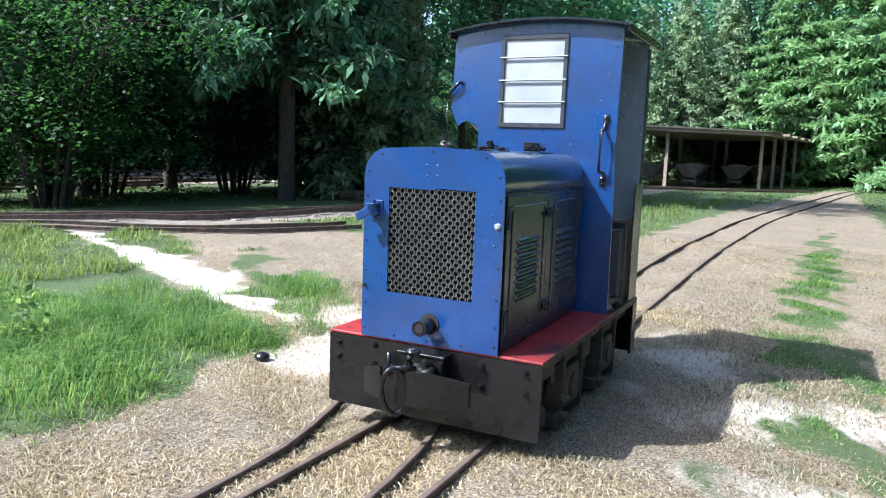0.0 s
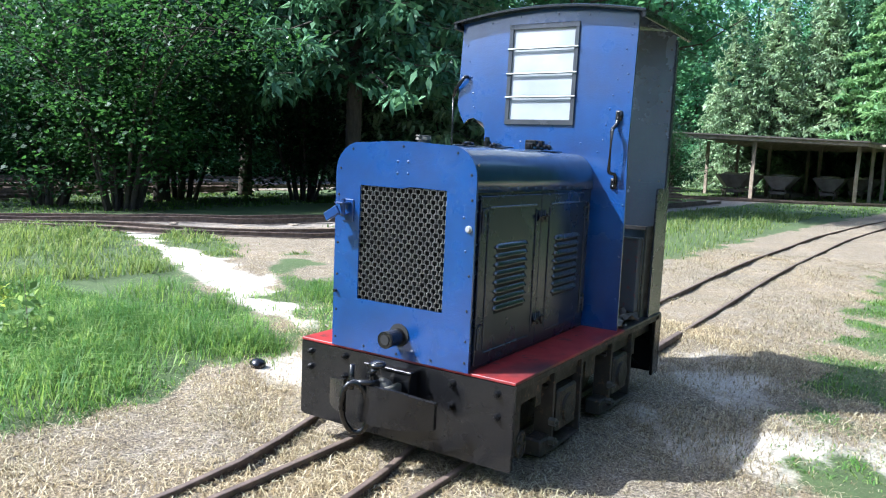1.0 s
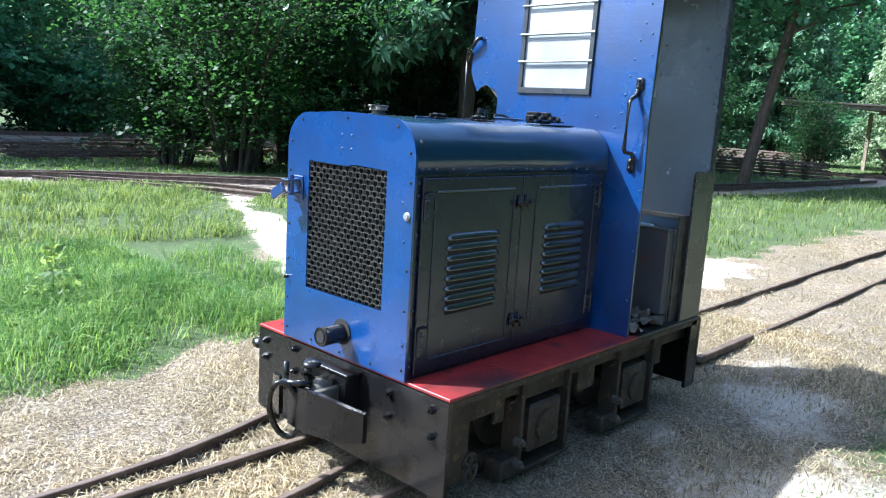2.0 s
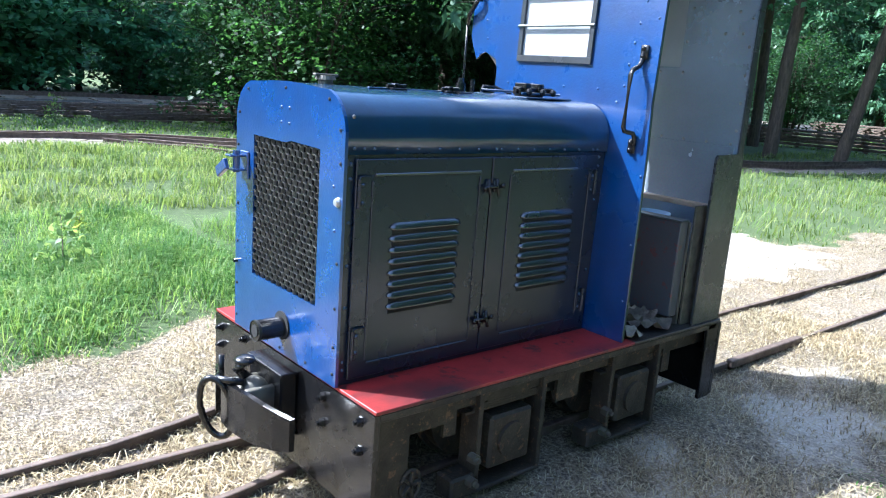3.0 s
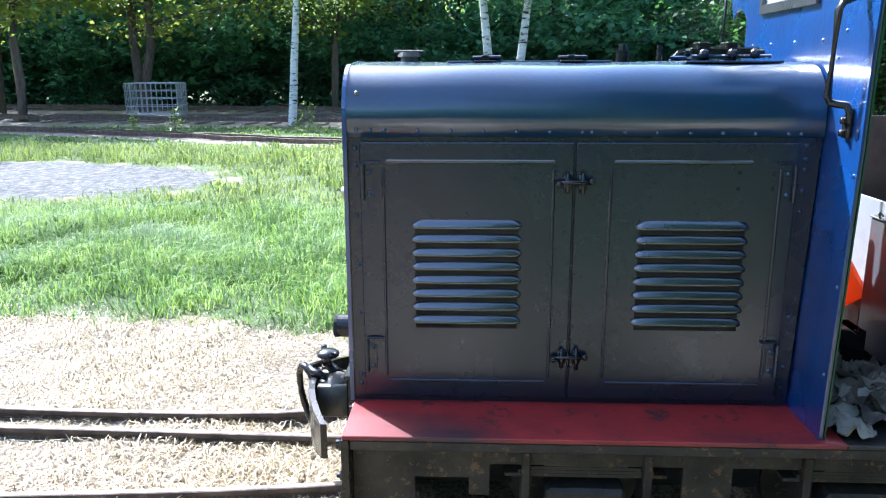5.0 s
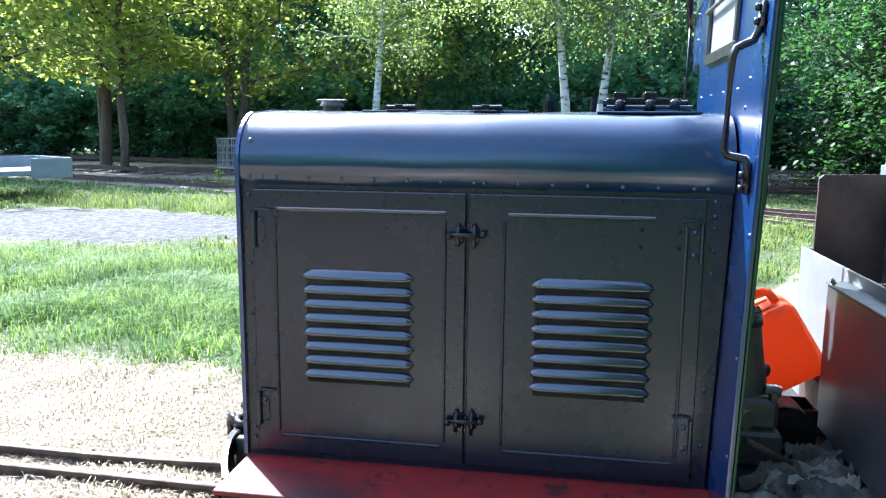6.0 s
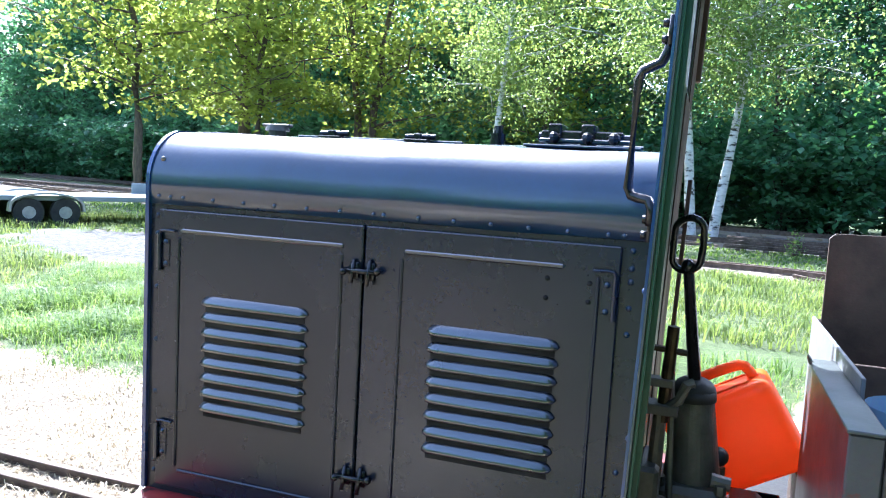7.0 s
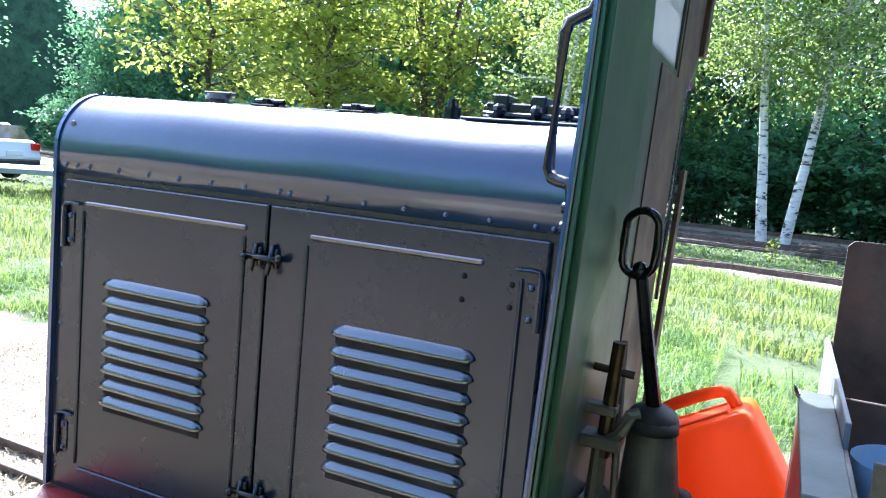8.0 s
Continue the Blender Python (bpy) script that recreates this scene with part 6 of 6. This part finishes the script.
# Unseen belt to the east, added to keep louvre and door reflections dark.
for i in range(11):
    y = 5.5 + i * 3.4
    put(UNSEEN_OAK, 11.8 + rnd.uniform(-0.6, 1.0), y, rnd.uniform(0, 6), rnd.uniform(0.95, 1.1))
    put(UNSEEN_OAK, 16.5 + rnd.uniform(-1.0, 1.0), y + 1.7, rnd.uniform(0, 6), rnd.uniform(1.0, 1.15))
# Unseen low trees south-east, sized to shape hood reflections and cut sky fill.
for i in range(8):
    put(WOOD[i % 3], 16.0 + 0.35 * i + rnd.uniform(-1, 1), 2.5 - i * 4.2, rnd.uniform(0, 6), rnd.uniform(0.40, 0.5))
    put(UNDER, 12.5 + 0.35 * i + rnd.uniform(-0.6, 0.6), 1.0 - i * 4.2, rnd.uniform(0, 6), rnd.uniform(0.9, 1.2))


def backdrop():
    """The far wood beyond the trees, a plain dark belt with an uneven top."""
    n = 240
    vs, fs = [], []
    for i in range(n):
        a = i * math.tau / n
        r = 78 + 4 * math.sin(a * 9)
        h = 13.0 + 2.2 * math.sin(a * 37) + 1.6 * math.sin(a * 91 + 1) + 1.2 * math.sin(a * 163)
        vs += [(-3 + r * math.cos(a), r * math.sin(a), -0.5), (-3 + (r + 2) * math.cos(a), (r + 2) * math.sin(a), h)]
    for i in range(n):
        j = (i + 1) % n
        fs.append((2 * i, 2 * j, 2 * j + 1, 2 * i + 1))
    me = bpy.data.meshes.new("backdrop")
    me.from_pydata(vs, [], fs)
    m, nt, b = mat("far_woods")
    n1 = noise_node(nt, 0.9, 8, 0.75)
    nt.links.new(ramp(nt, n1.outputs[0], [(0.35, (0.012, 0.030, 0.016)), (0.6, (0.045, 0.095, 0.045)), (0.75, (0.08, 0.16, 0.065))]).outputs[0], b.inputs["Base Color"])
    b.inputs["Roughness"].default_value = 1.0
    me.materials.append(m)
    tagged(new("backdrop", me), "dark belt of distant woodland", "woodland", kind="structure")


backdrop()

# ---------------------------------------------------------------- wagon shed
def wagon_shed():
    th = empty("wagon_shed", "open timber wagon shed with a low mono-pitch roof", "shed")
    posts = [(-9.0, 35.4), (-5.55, 37.2), (-1.2, 40.0), (-0.75, 43.0), (-0.35, 46.0), (0.1, 49.5), (0.6, 53.5), (1.2, 58.5), (-9.2, 43.0), (-6.0, 44.0), (-3.6, 46.0), (-9.0, 50.0), (-5.0, 52.0), (-2.0, 55.0)]
    for i, (x, y) in enumerate(posts):
        bm = bmesh.new()
        box(bm, x - 0.085, x + 0.085, y - 0.085, y + 0.085, -0.1, 3.02, 0.01)
        part("post", bm, WOODGREY, th)
    front = [(-10.6, 34.0), (-0.75, 39.4), (1.9, 60.5), (-9.5, 60.5)]
    fy = 38.0
    bm = bmesh.new()
    lo = [bm.verts.new((x, y, z)) for (x, y), z in zip(front, (3.12, 3.02, 3.02, 3.3))]
    hi = [bm.verts.new((x, y, z + 0.07)) for (x, y), z in zip(front, (3.12, 3.02, 3.02, 3.3))]
    bm.faces.new(lo[::-1]), bm.faces.new(hi)
    for i in range(4):
        bm.faces.new((lo[i], lo[(i + 1) % 4], hi[(i + 1) % 4], hi[i]))
    part("roof", bm, ROOF_FELT, th, "faded brown roof sheeting")
    for (ax, ay), (bx, by), za, zb in ((front[0], front[1], 3.10, 3.00), (front[1], front[2], 3.00, 3.00)):
        bm = bmesh.new()
        d = Vector((bx - ax, by - ay, zb - za))
        nrm = Vector((-d.y, d.x, 0)).normalized() * 0.03
        a, b = Vector((ax, ay, za)) + nrm * 3, Vector((bx, by, zb)) + nrm * 3
        v = [bm.verts.new(p + q) for p in (a, b) for q in (nrm, -nrm, -nrm + Vector((0, 0, -0.17)), nrm + Vector((0, 0, -0.17)))]
        for f in ((0, 1, 2, 3), (7, 6, 5, 4), (0, 4, 5, 1), (1, 5, 6, 2), (2, 6, 7, 3), (3, 7, 4, 0)):
            bm.faces.new([v[k] for k in f])
        part("eaves_beam", bm, WOODGREY, th)
    for i in range(6):
        bm = bmesh.new()
        y = fy + 4 + i * 3.0
        box(bm, -8.6 + i * 0.1, 0.0 + i * 0.3, y - 0.05, y + 0.05, 2.90, 3.015, 0.005)
        part("rafter", bm, WOODGREY, th)


wagon_shed()


def tip_wagon():
    """V-shaped tipping skip on a small four-wheeled frame, heaped with rubble."""
    th = empty("tip_wagon", "rusty narrow-gauge tipping wagon heaped with rubble", "wagon", "tipping wagons in the shed")
    bm = bmesh.new()
    prof = [(-0.78, 1.18), (-0.74, 1.18), (-0.24, 0.56), (0.24, 0.56), (0.74, 1.18), (0.78, 1.18), (0.27, 0.52), (-0.27, 0.52)]
    prism(bm, prof, lambda u, v, d: (u, -0.85 + d, v), 1.7)
    for y in (-0.85, 0.83):
        prism(bm, [(-0.76, 1.18), (-0.26, 0.54), (0.26, 0.54), (0.76, 1.18)], lambda u, v, d: (u, y + d, v), 0.02)
    part("skip_body", bm, WAGON, th, "rusty steel V-shaped skip")
    bm = bmesh.new()
    n = 9
    g = [[bm.verts.new((-0.66 + 1.32 * i / (n - 1), -0.80 + 1.6 * j / (n - 1), 1.10 + 0.20 * math.sin(math.pi * i / (n - 1)) * math.sin(math.pi * j / (n - 1)) + random.uniform(-0.03, 0.05))) for j in range(n)] for i in range(n)]
    for i in range(n - 1):
        for j in range(n - 1):
            bm.faces.new((g[i][j], g[i + 1][j], g[i + 1][j + 1], g[i][j + 1]))
    part("load", bm, PEAT, th, "pale heaped rubble")
    for s in (-1, 1):
        bm = bmesh.new()
        box(bm, s * 0.30 - 0.04, s * 0.30 + 0.04, -0.95, 0.95, 0.30, 0.40, 0.005)
        part("sole_bar", bm, WAGON, th)
        for e in (-0.75, 0.75):
            bm = bmesh.new()
            rod(bm, (s * 0.42, e, 0.40), (s * 0.10, e, 0.62), 0.03, seg=6)
            part("stay", bm, WAGON, th)
            bm = bmesh.new()
            rod(bm, (s * 0.27, e * 0.6, 0.20), (s * 0.33, e * 0.6, 0.20), 0.16, seg=18)
            part("wheel", bm, WAGON, th)
    for e in (-0.95, 0.95):
        bm = bmesh.new()
        box(bm, -0.36, 0.36, e - 0.04, e + 0.04, 0.28, 0.42, 0.005)
        part("headstock", bm, WAGON, th)
    return th


proto = tip_wagon()
spots = [(-4.75, 40.0, 0.15), (-2.65, 42.2, 0.1), (-7.0, 39.4, 0.35), (-4.8, 42.6, 0.1), (-2.8, 45.2, 0.0), (-1.7, 47.4, 0.05), (-1.3, 51.0, 0.0), (-0.7, 55.0, 0.0), (-6.8, 43.0, 0.1)]
for i, (x, y, a) in enumerate(spots):
    m = Matrix.Translation((x, y, 0.0)) @ Matrix.Rotation(a, 4, "Z")
    if i == 0:
        proto.matrix_basis = m
    else:
        copy_thing(proto, m)

shed_track = tagged(empty("shed_track", "rusty track running past the wagon shed", "railway track"), kind="structure")
for d in (0.0, 0.6, 1.6, 2.2):
    rail(shed_track, [(-26, 31.0 + d), (-12, 32.0 + d), (-6, 33.6 + d), (-1.5, 36.4 + d), (1.4, 40 + d)], 0.05, 1.2)

# stacked old track panels: beside the shed and along the storage tracks
def panel_stack(x, y, turn, layers, length, label):
    th = empty("track_panel_stack", label, "track panels", "stacks of old track panels")
    th.matrix_basis = Matrix.Translation((x, y, ground_at(x, y))) @ Matrix.Rotation(turn, 4, "Z")
    for k in range(layers):
        z = 0.03 + k * 0.125
        sh = random.uniform(-0.12, 0.12)
        for s in (-0.3, 0.3):
            bm = bmesh.new()
            box(bm, -length / 2 + sh, length / 2 + sh, s - 0.025, s + 0.025, z + 0.055, z + 0.125, 0.006)
            part("old_rail", bm, RAIL, th)
        for i in range(int(length / 0.75)):
            u = -length / 2 + 0.4 + i * 0.75 + sh
            bm = bmesh.new()
            box(bm, u - 0.07, u + 0.07, -0.48, 0.48, z, z + 0.052, 0.005)
            part("sleeper", bm, RAIL, th)
    return th


panel_stack(-13.2, 39.6, 0.05, 6, 5.5, "stack of rusty old track panels beside the shed")
panel_stack(-11.6, 34.6, 0.2, 1, 4.0, "low stack of rusty old track panels in the grass")
for x, y, n in ((-21.6, 4.6, 3), (-21.4, 10.0, 4), (-21.0, 15.6, 3), (-21.8, -1.0, 1), (-20.0, 7.6, 2)):
    panel_stack(x, y, radians(90) + random.uniform(-0.04, 0.04), n, 5.2, "stack of rusty old track panels at the wood's edge")
panel_stack(-9.6, 27.5, radians(25), 5, 6.5, "stack of rusty old track panels behind the trees")
panel_stack(-14.6, 25.5, radians(20), 3, 5.5, "stack of rusty old track panels behind the trees")
panel_stack(-9.8, 17.2, radians(80), 2, 5.0, "low stack of rusty old track panels in the grass")

# ---------------------------------------------------------------- cage on its pallet
def cage(x, y, turn):
    th = empty("container_cage", "empty galvanised wire cage on a pallet, overgrown with weeds", "cage")
    th.matrix_basis = Matrix.Translation((x, y, ground_at(x, y))) @ Matrix.Rotation(turn, 4, "Z")
    W, D, Hh, z0 = 0.95, 0.70, 1.38, 0.22
    for i in range(11):
        for y0 in (-D, D):
            bm = bmesh.new()
            u = -W + 2 * W * i / 10
            rod(bm, (u, y0, z0), (u, y0, Hh), 0.014, seg=6)
            part("upright", bm, GALV, th)
    for i in range(1, 8):
        for x0 in (-W, W):
            bm = bmesh.new()
            v = -D + 2 * D * i / 8
            rod(bm, (x0, v, z0), (x0, v, Hh), 0.014, seg=6)
            part("upright", bm, GALV, th)
    for k in range(5):
        z = z0 + 0.02 + (Hh - z0 - 0.02) * k / 4
        bm = bmesh.new()
        tube(bm, [(-W, -D, z), (W, -D, z), (W, D, z), (-W, D, z)], 0.020 if k in (0, 4) else 0.015, 6, True)
        part("hoop", bm, GALV, th)
    for y0 in (-D, 0, D):
        bm = bmesh.new()
        box(bm, -W, W, y0 - 0.06, y0 + 0.06, 0.0, 0.12, 0.008)
        part("skid", bm, GALV, th)
    bm = bmesh.new()
    box(bm, -W, W, -D, D, 0.12, 0.20, 0.01)
    part("pallet", bm, GALV, th)


cage(-26.6, -11.9, radians(97))

# ---------------------------------------------------------------- trailer and car
def trailer():
    th = empty("car_trailer", "grey flatbed car trailer with twin wheels parked on the grass", "trailer")
    th.matrix_basis = Matrix.Translation((-10.1, -11.8, ground_at(-10.1, -11.8) - 0.03)) @ Matrix.Rotation(radians(-30), 4, "Z") @ Matrix.Scale(0.88, 4)
    bm = bmesh.new()
    box(bm, -3.4, 2.5, -0.95, 0.95, 0.58, 0.70, 0.015)
    part("bed", bm, TRAILGREY, th, "pale grey flat bed")
    bm = bmesh.new()
    box(bm, -3.42, -2.5, -0.98, -0.94, 0.50, 0.98, 0.01)
    box(bm, -3.46, -3.42, -0.98, 0.98, 0.48, 0.98, 0.01)
    box(bm, -3.42, -2.5, 0.94, 0.98, 0.50, 0.98, 0.01)
    part("tailboard", bm, TRAILGREY, th, "grey ribbed tailboard")
    for i in range(8):
        bm = bmesh.new()
        box(bm, -3.47, -3.46, -0.9 + i * 0.24, -0.86 + i * 0.24, 0.52, 0.95)
        part("rib", bm, TRAILGREY, th)
    for s in (-1, 1):
        for cx in (-0.36, 0.40):
            bm = bmesh.new()
            rod(bm, (cx, s * 0.86, 0.32), (cx, s * 1.04, 0.32), 0.32, seg=24)
            wheel = part("wheel", bm, RUBBER, th, "black tyre")
            bm = bmesh.new()
            rod(bm, (cx, s * 1.03, 0.32), (cx, s * 1.05, 0.32), 0.14, seg=20)
            part("rim", bm, GALV, wheel)
        bm = bmesh.new()
        n = 14
        o = [(0.02 + 0.80 * math.cos(math.pi * i / n), 0.34 + 0.44 * math.sin(math.pi * i / n) ** 0.6) for i in range(n + 1)]
        inn = [(0.02 + 0.75 * math.cos(math.pi * i / n), 0.34 + 0.39 * math.sin(math.pi * i / n) ** 0.6) for i in range(n, -1, -1)]
        prism(bm, o + inn, lambda u, v, d: (u, s * (0.86 + d), v), 0.24)
        part("mudguard", bm, GALV, th, "galvanised mudguard")
    bm = bmesh.new()
    rod(bm, (2.5, 0.5, 0.55), (3.7, 0, 0.5), 0.05, seg=8)
    rod(bm, (2.5, -0.5, 0.55), (3.7, 0, 0.5), 0.05, seg=8)
    part("drawbar", bm, GALV, th)
    bm = bmesh.new()
    box(bm, 2.2, 2.5, -0.15, 0.15, 0.70, 1.02, 0.04)
    part("winch", bm, GALV, th, "small winch")
    bm = bmesh.new()
    box(bm, -3.475, -3.468, -0.8, -0.6, 0.52, 0.62)
    part("rear_lamp", bm, TAILLAMP, th)


trailer()


def car():
    th = empty("parked_car", "white estate car parked beyond the trailer", "car")
    th.matrix_basis = Matrix.Translation((-10.9, -18.4, ground_at(-10.9, -18.4))) @ Matrix.Rotation(radians(100), 4, "Z")
    side = [(-2.2, 0.32), (-2.24, 0.62), (-2.12, 0.86), (-1.0, 1.00), (-0.35, 1.38), (0.2, 1.46), (1.3, 1.45), (1.95, 1.10), (2.18, 1.00), (2.24, 0.62), (2.18, 0.32)]
    bm = bmesh.new()
    rows = []
    for k, (yy, inset) in enumerate(((-0.86, 0.0), (-0.88, 0.0), (-0.60, 0.10), (0.60, 0.10), (0.88, 0.0), (0.86, 0.0))):
        rows.append([bm.verts.new((u * (1 - 0.02 * (k in (0, 5))), yy * (1.0 if v < 1.0 else 0.82), v)) for u, v in side])
    for a, b in zip(rows, rows[1:]):
        for i in range(len(side) - 1):
            bm.faces.new((a[i], a[i + 1], b[i + 1], b[i]))
        bm.faces.new((a[-1], a[0], b[0], b[-1]))
    bm.faces.new(rows[0]), bm.faces.new(rows[-1][::-1])
    part("body", bm, CARWHITE, th, "white painted body")
    bm = bmesh.new()
    prism(bm, [(-0.55, 0.66), (0.55, 0.66), (0.62, 0.0), (-0.62, 0.0)], lambda u, v, d: (1.945 - (0.66 - v) * 0.0 + (0.66 - v) * -0.0 + (0.45 - v) * 0.42 + 0.0 + d * 0.02, u, 1.06 + v * 0.52), 0.6)
    part("rear_window", bm, CARGLASS, th, "dark rear window")
    for s in (-1, 1):
        bm = bmesh.new()
        prism(bm, [(-0.85, 1.02), (-0.30, 1.34), (1.25, 1.38), (1.75, 1.08)], lambda u, v, d: (u, s * (0.80 - (v - 1.0) * 0.22 + d), v), 0.035)
        part("side_window", bm, CARGLASS, th)
        bm = bmesh.new()
        box(bm, 2.13, 2.25, s * 0.70 - 0.14, s * 0.70 + 0.14, 0.80, 0.98, 0.02)
        part("tail_lamp", bm, TAILLAMP, th, "red tail lamp")
        for cx in (-1.35, 1.35):
            bm = bmesh.new()
            rod(bm, (cx, s * 0.70, 0.31), (cx, s * 0.90, 0.31), 0.31, seg=22)
            w = part("wheel", bm, RUBBER, th)
            bm = bmesh.new()
            rod(bm, (cx, s * 0.895, 0.31), (cx, s * 0.905, 0.31), 0.2, seg=18)
            part("rim", bm, GALV, w)
    bm = bmesh.new()
    box(bm, 2.235, 2.26, -0.26, 0.26, 0.66, 0.77, 0.005)
    part("number_plate", bm, CARWHITE, th)
    bm = bmesh.new()
    box(bm, 2.12, 2.28, -0.85, 0.85, 0.34, 0.56, 0.04)
    part("bumper", bm, RUBBER, th)


car()

# a dark stone in the grass
bm = bmesh.new()
bmesh.ops.create_icosphere(bm, subdivisions=2, radius=0.055)
for v in bm.verts:
    v.co *= 1 + 0.18 * noise.noise(v.co * 22)
    v.co.z *= 0.75
bmesh.ops.transform(bm, verts=bm.verts, matrix=Matrix.Translation((-1.70, 0.72, GROUND_Z + 0.03)))
tagged(part("stone", bm, BLACK, None, "", True), "dark stone lying at the edge of the grass", "stone")
# loose rail end lying in the gravel beside the main track
bm = bmesh.new()
box(bm, 0.22, 0.27, 2.85, 3.75, 0.0, 0.05, 0.006, Matrix.Translation((0.1, 0, 0.0)))
tagged(part("loose_rail", bm, RAIL, None), "short rusty length of rail lying beside the track", "rail")

# ---------------------------------------------------------------- grass and straw
def blades(name, material, pts, h, w, lean, rng, label, category, edge=0.0):
    """Single curved blades, two segments each, in one object."""
    n = len(pts)
    a = rng.uniform(0, math.tau, n)
    out = np.stack([np.cos(a), np.sin(a), np.zeros(n)], 1)
    side = np.stack([-np.sin(a), np.cos(a), np.zeros(n)], 1)
    hh = h * rng.uniform(0.5, 1.25, n) * (0.85 + 0.35 * np.sin(pts[:, 0] * 2.7 + 1.9 * np.sin(pts[:, 1] * 1.7)) * np.sin(pts[:, 1] * 2.1 + pts[:, 0] * 0.8))
    if edge:
        hh *= 0.35 + 0.65 * np.clip(zones(pts[:, 0], pts[:, 1])[0] / edge, 0, 1)
    ln = lean * rng.uniform(0.3, 1.4, n) * hh
    up = np.array([0, 0, 1.0])
    ww = (w * rng.uniform(0.6, 1.3, n))[:, None]
    p1 = pts + up * (hh * 0.6)[:, None] + out * (ln * 0.35)[:, None]
    p2 = pts + up * hh[:, None] * np.maximum(0.1, 1 - 0.35 * lean) + out * ln[:, None]
    co = np.stack([pts - side * ww, pts + side * ww, p1 + side * ww * 0.7, p1 - side * ww * 0.7, p2], 1).reshape(-1, 3)
    base = np.arange(n) * 5
    loops = np.stack([base, base + 1, base + 2, base + 3, base + 3, base + 2, base + 4], 1).ravel()
    starts = np.stack([np.arange(n) * 7, np.arange(n) * 7 + 4], 1).ravel()
    me = bpy.data.meshes.new(name)
    me.vertices.add(5 * n)
    me.vertices.foreach_set("co", co.ravel())
    me.loops.add(7 * n)
    me.loops.foreach_set("vertex_index", loops)
    me.polygons.add(2 * n)
    me.polygons.foreach_set("loop_start", starts)
    me.update()
    me.validate()
    me.materials.append(material)
    return tagged(new(name, me), label, category, kind="stuff")


def scatter(rng, x0, x1, y0, y1, per_m2, keep):
    n = int((x1 - x0) * (y1 - y0) * per_m2)
    x, y = rng.uniform(x0, x1, n), rng.uniform(y0, y1, n)
    ok = rng.random(n) < keep(x, y)
    x, y = x[ok], y[ok]
    return np.stack([x, y, lift(x, y) - 0.01], 1)


def turf_keep(x, y):
    clump = 0.55 + 0.45 * np.sin(x * 3.1 + 2 * np.sin(y * 2.3)) * np.sin(y * 2.7 + x)
    return step(zones(x, y)[0], 0.25) * clump


rng = np.random.default_rng(77)
near_turf = np.concatenate([scatter(rng, -5.5, -1.4, -5.5, 1.3, 3200, turf_keep), scatter(rng, -4.6, -1.7, 1.5, 3.7, 1500, turf_keep)]) 
blades("meadow_grass", GRASS, near_turf, 0.26, 0.0042, 1.1, rng, "tall fresh green meadow grass", "grass", 0.4)
tufts = scatter(rng, 1.1, 2.7, 1.2, 11.0, 2400, turf_keep)
blades("grass_tufts", GRASS, tufts, 0.10, 0.0045, 1.2, rng, "short patchy grass tufts beside the track", "grass", 0.3)
mid_turf = np.concatenate([scatter(rng, -13.3, -5.5, -14.0, 5.5, 620, turf_keep), scatter(rng, -9.0, -1.2, 6.5, 26.0, 170, turf_keep), scatter(rng, -5.5, -2.0, -12.0, -5.5, 700, turf_keep)])
blades("far_meadow_grass", GRASS_PALE, mid_turf, 0.24, 0.0075, 1.0, rng, "tall pale green meadow grass", "grass", 0.6)
wide = np.concatenate([scatter(rng, -33.0, -13.3, -34.0, 18.0, 70, turf_keep), scatter(rng, -12.0, 2.0, -26.0, -14.0, 60, turf_keep), scatter(rng, -14.0, 6.0, 26.0, 56.0, 30, turf_keep), scatter(rng, 5.0, 24.0, -5.0, 50.0, 14, turf_keep)])
blades("rough_grass", GRASS, wide, 0.12, 0.020, 0.9, rng, "rough grass and weeds between the tracks", "grass")


def straw_keep(x, y):
    t, s, d, g = zones(x, y)
    under = (np.abs(x) < 0.6) & (y > 0.1) & (y < 2.0)
    return (1 - step(t, 0.3)) * (1 - 0.45 * step(s, 0.5)) * (1 - step(g, 0.3)) * (1 - 0.6 * step(d, 0.3)) * np.where(under, 0.15, 1.0) * (0.6 + 0.4 * np.sin(x * 4 + np.sin(y * 5)) * np.sin(y * 3.3))


near_straw = np.concatenate([scatter(rng, -2.9, 2.6, -3.2, 4.5, 6000, straw_keep), scatter(rng, -3.4, 3.4, 4.5, 12.0, 1500, straw_keep), scatter(rng, -4.5, 3.4, -8.0, -3.2, 1500, straw_keep), scatter(rng, 2.6, 3.5, -3.2, 4.5, 1500, straw_keep), scatter(rng, -7.5, -2.9, 1.8, 4.5, 900, straw_keep), scatter(rng, -6.0, -3.4, 4.5, 9.0, 350, straw_keep)])
blades("dry_straw", STRAW, near_straw, 0.055, 0.0026, 1.8, rng, "flattened dry straw-coloured mown grass", "grass")
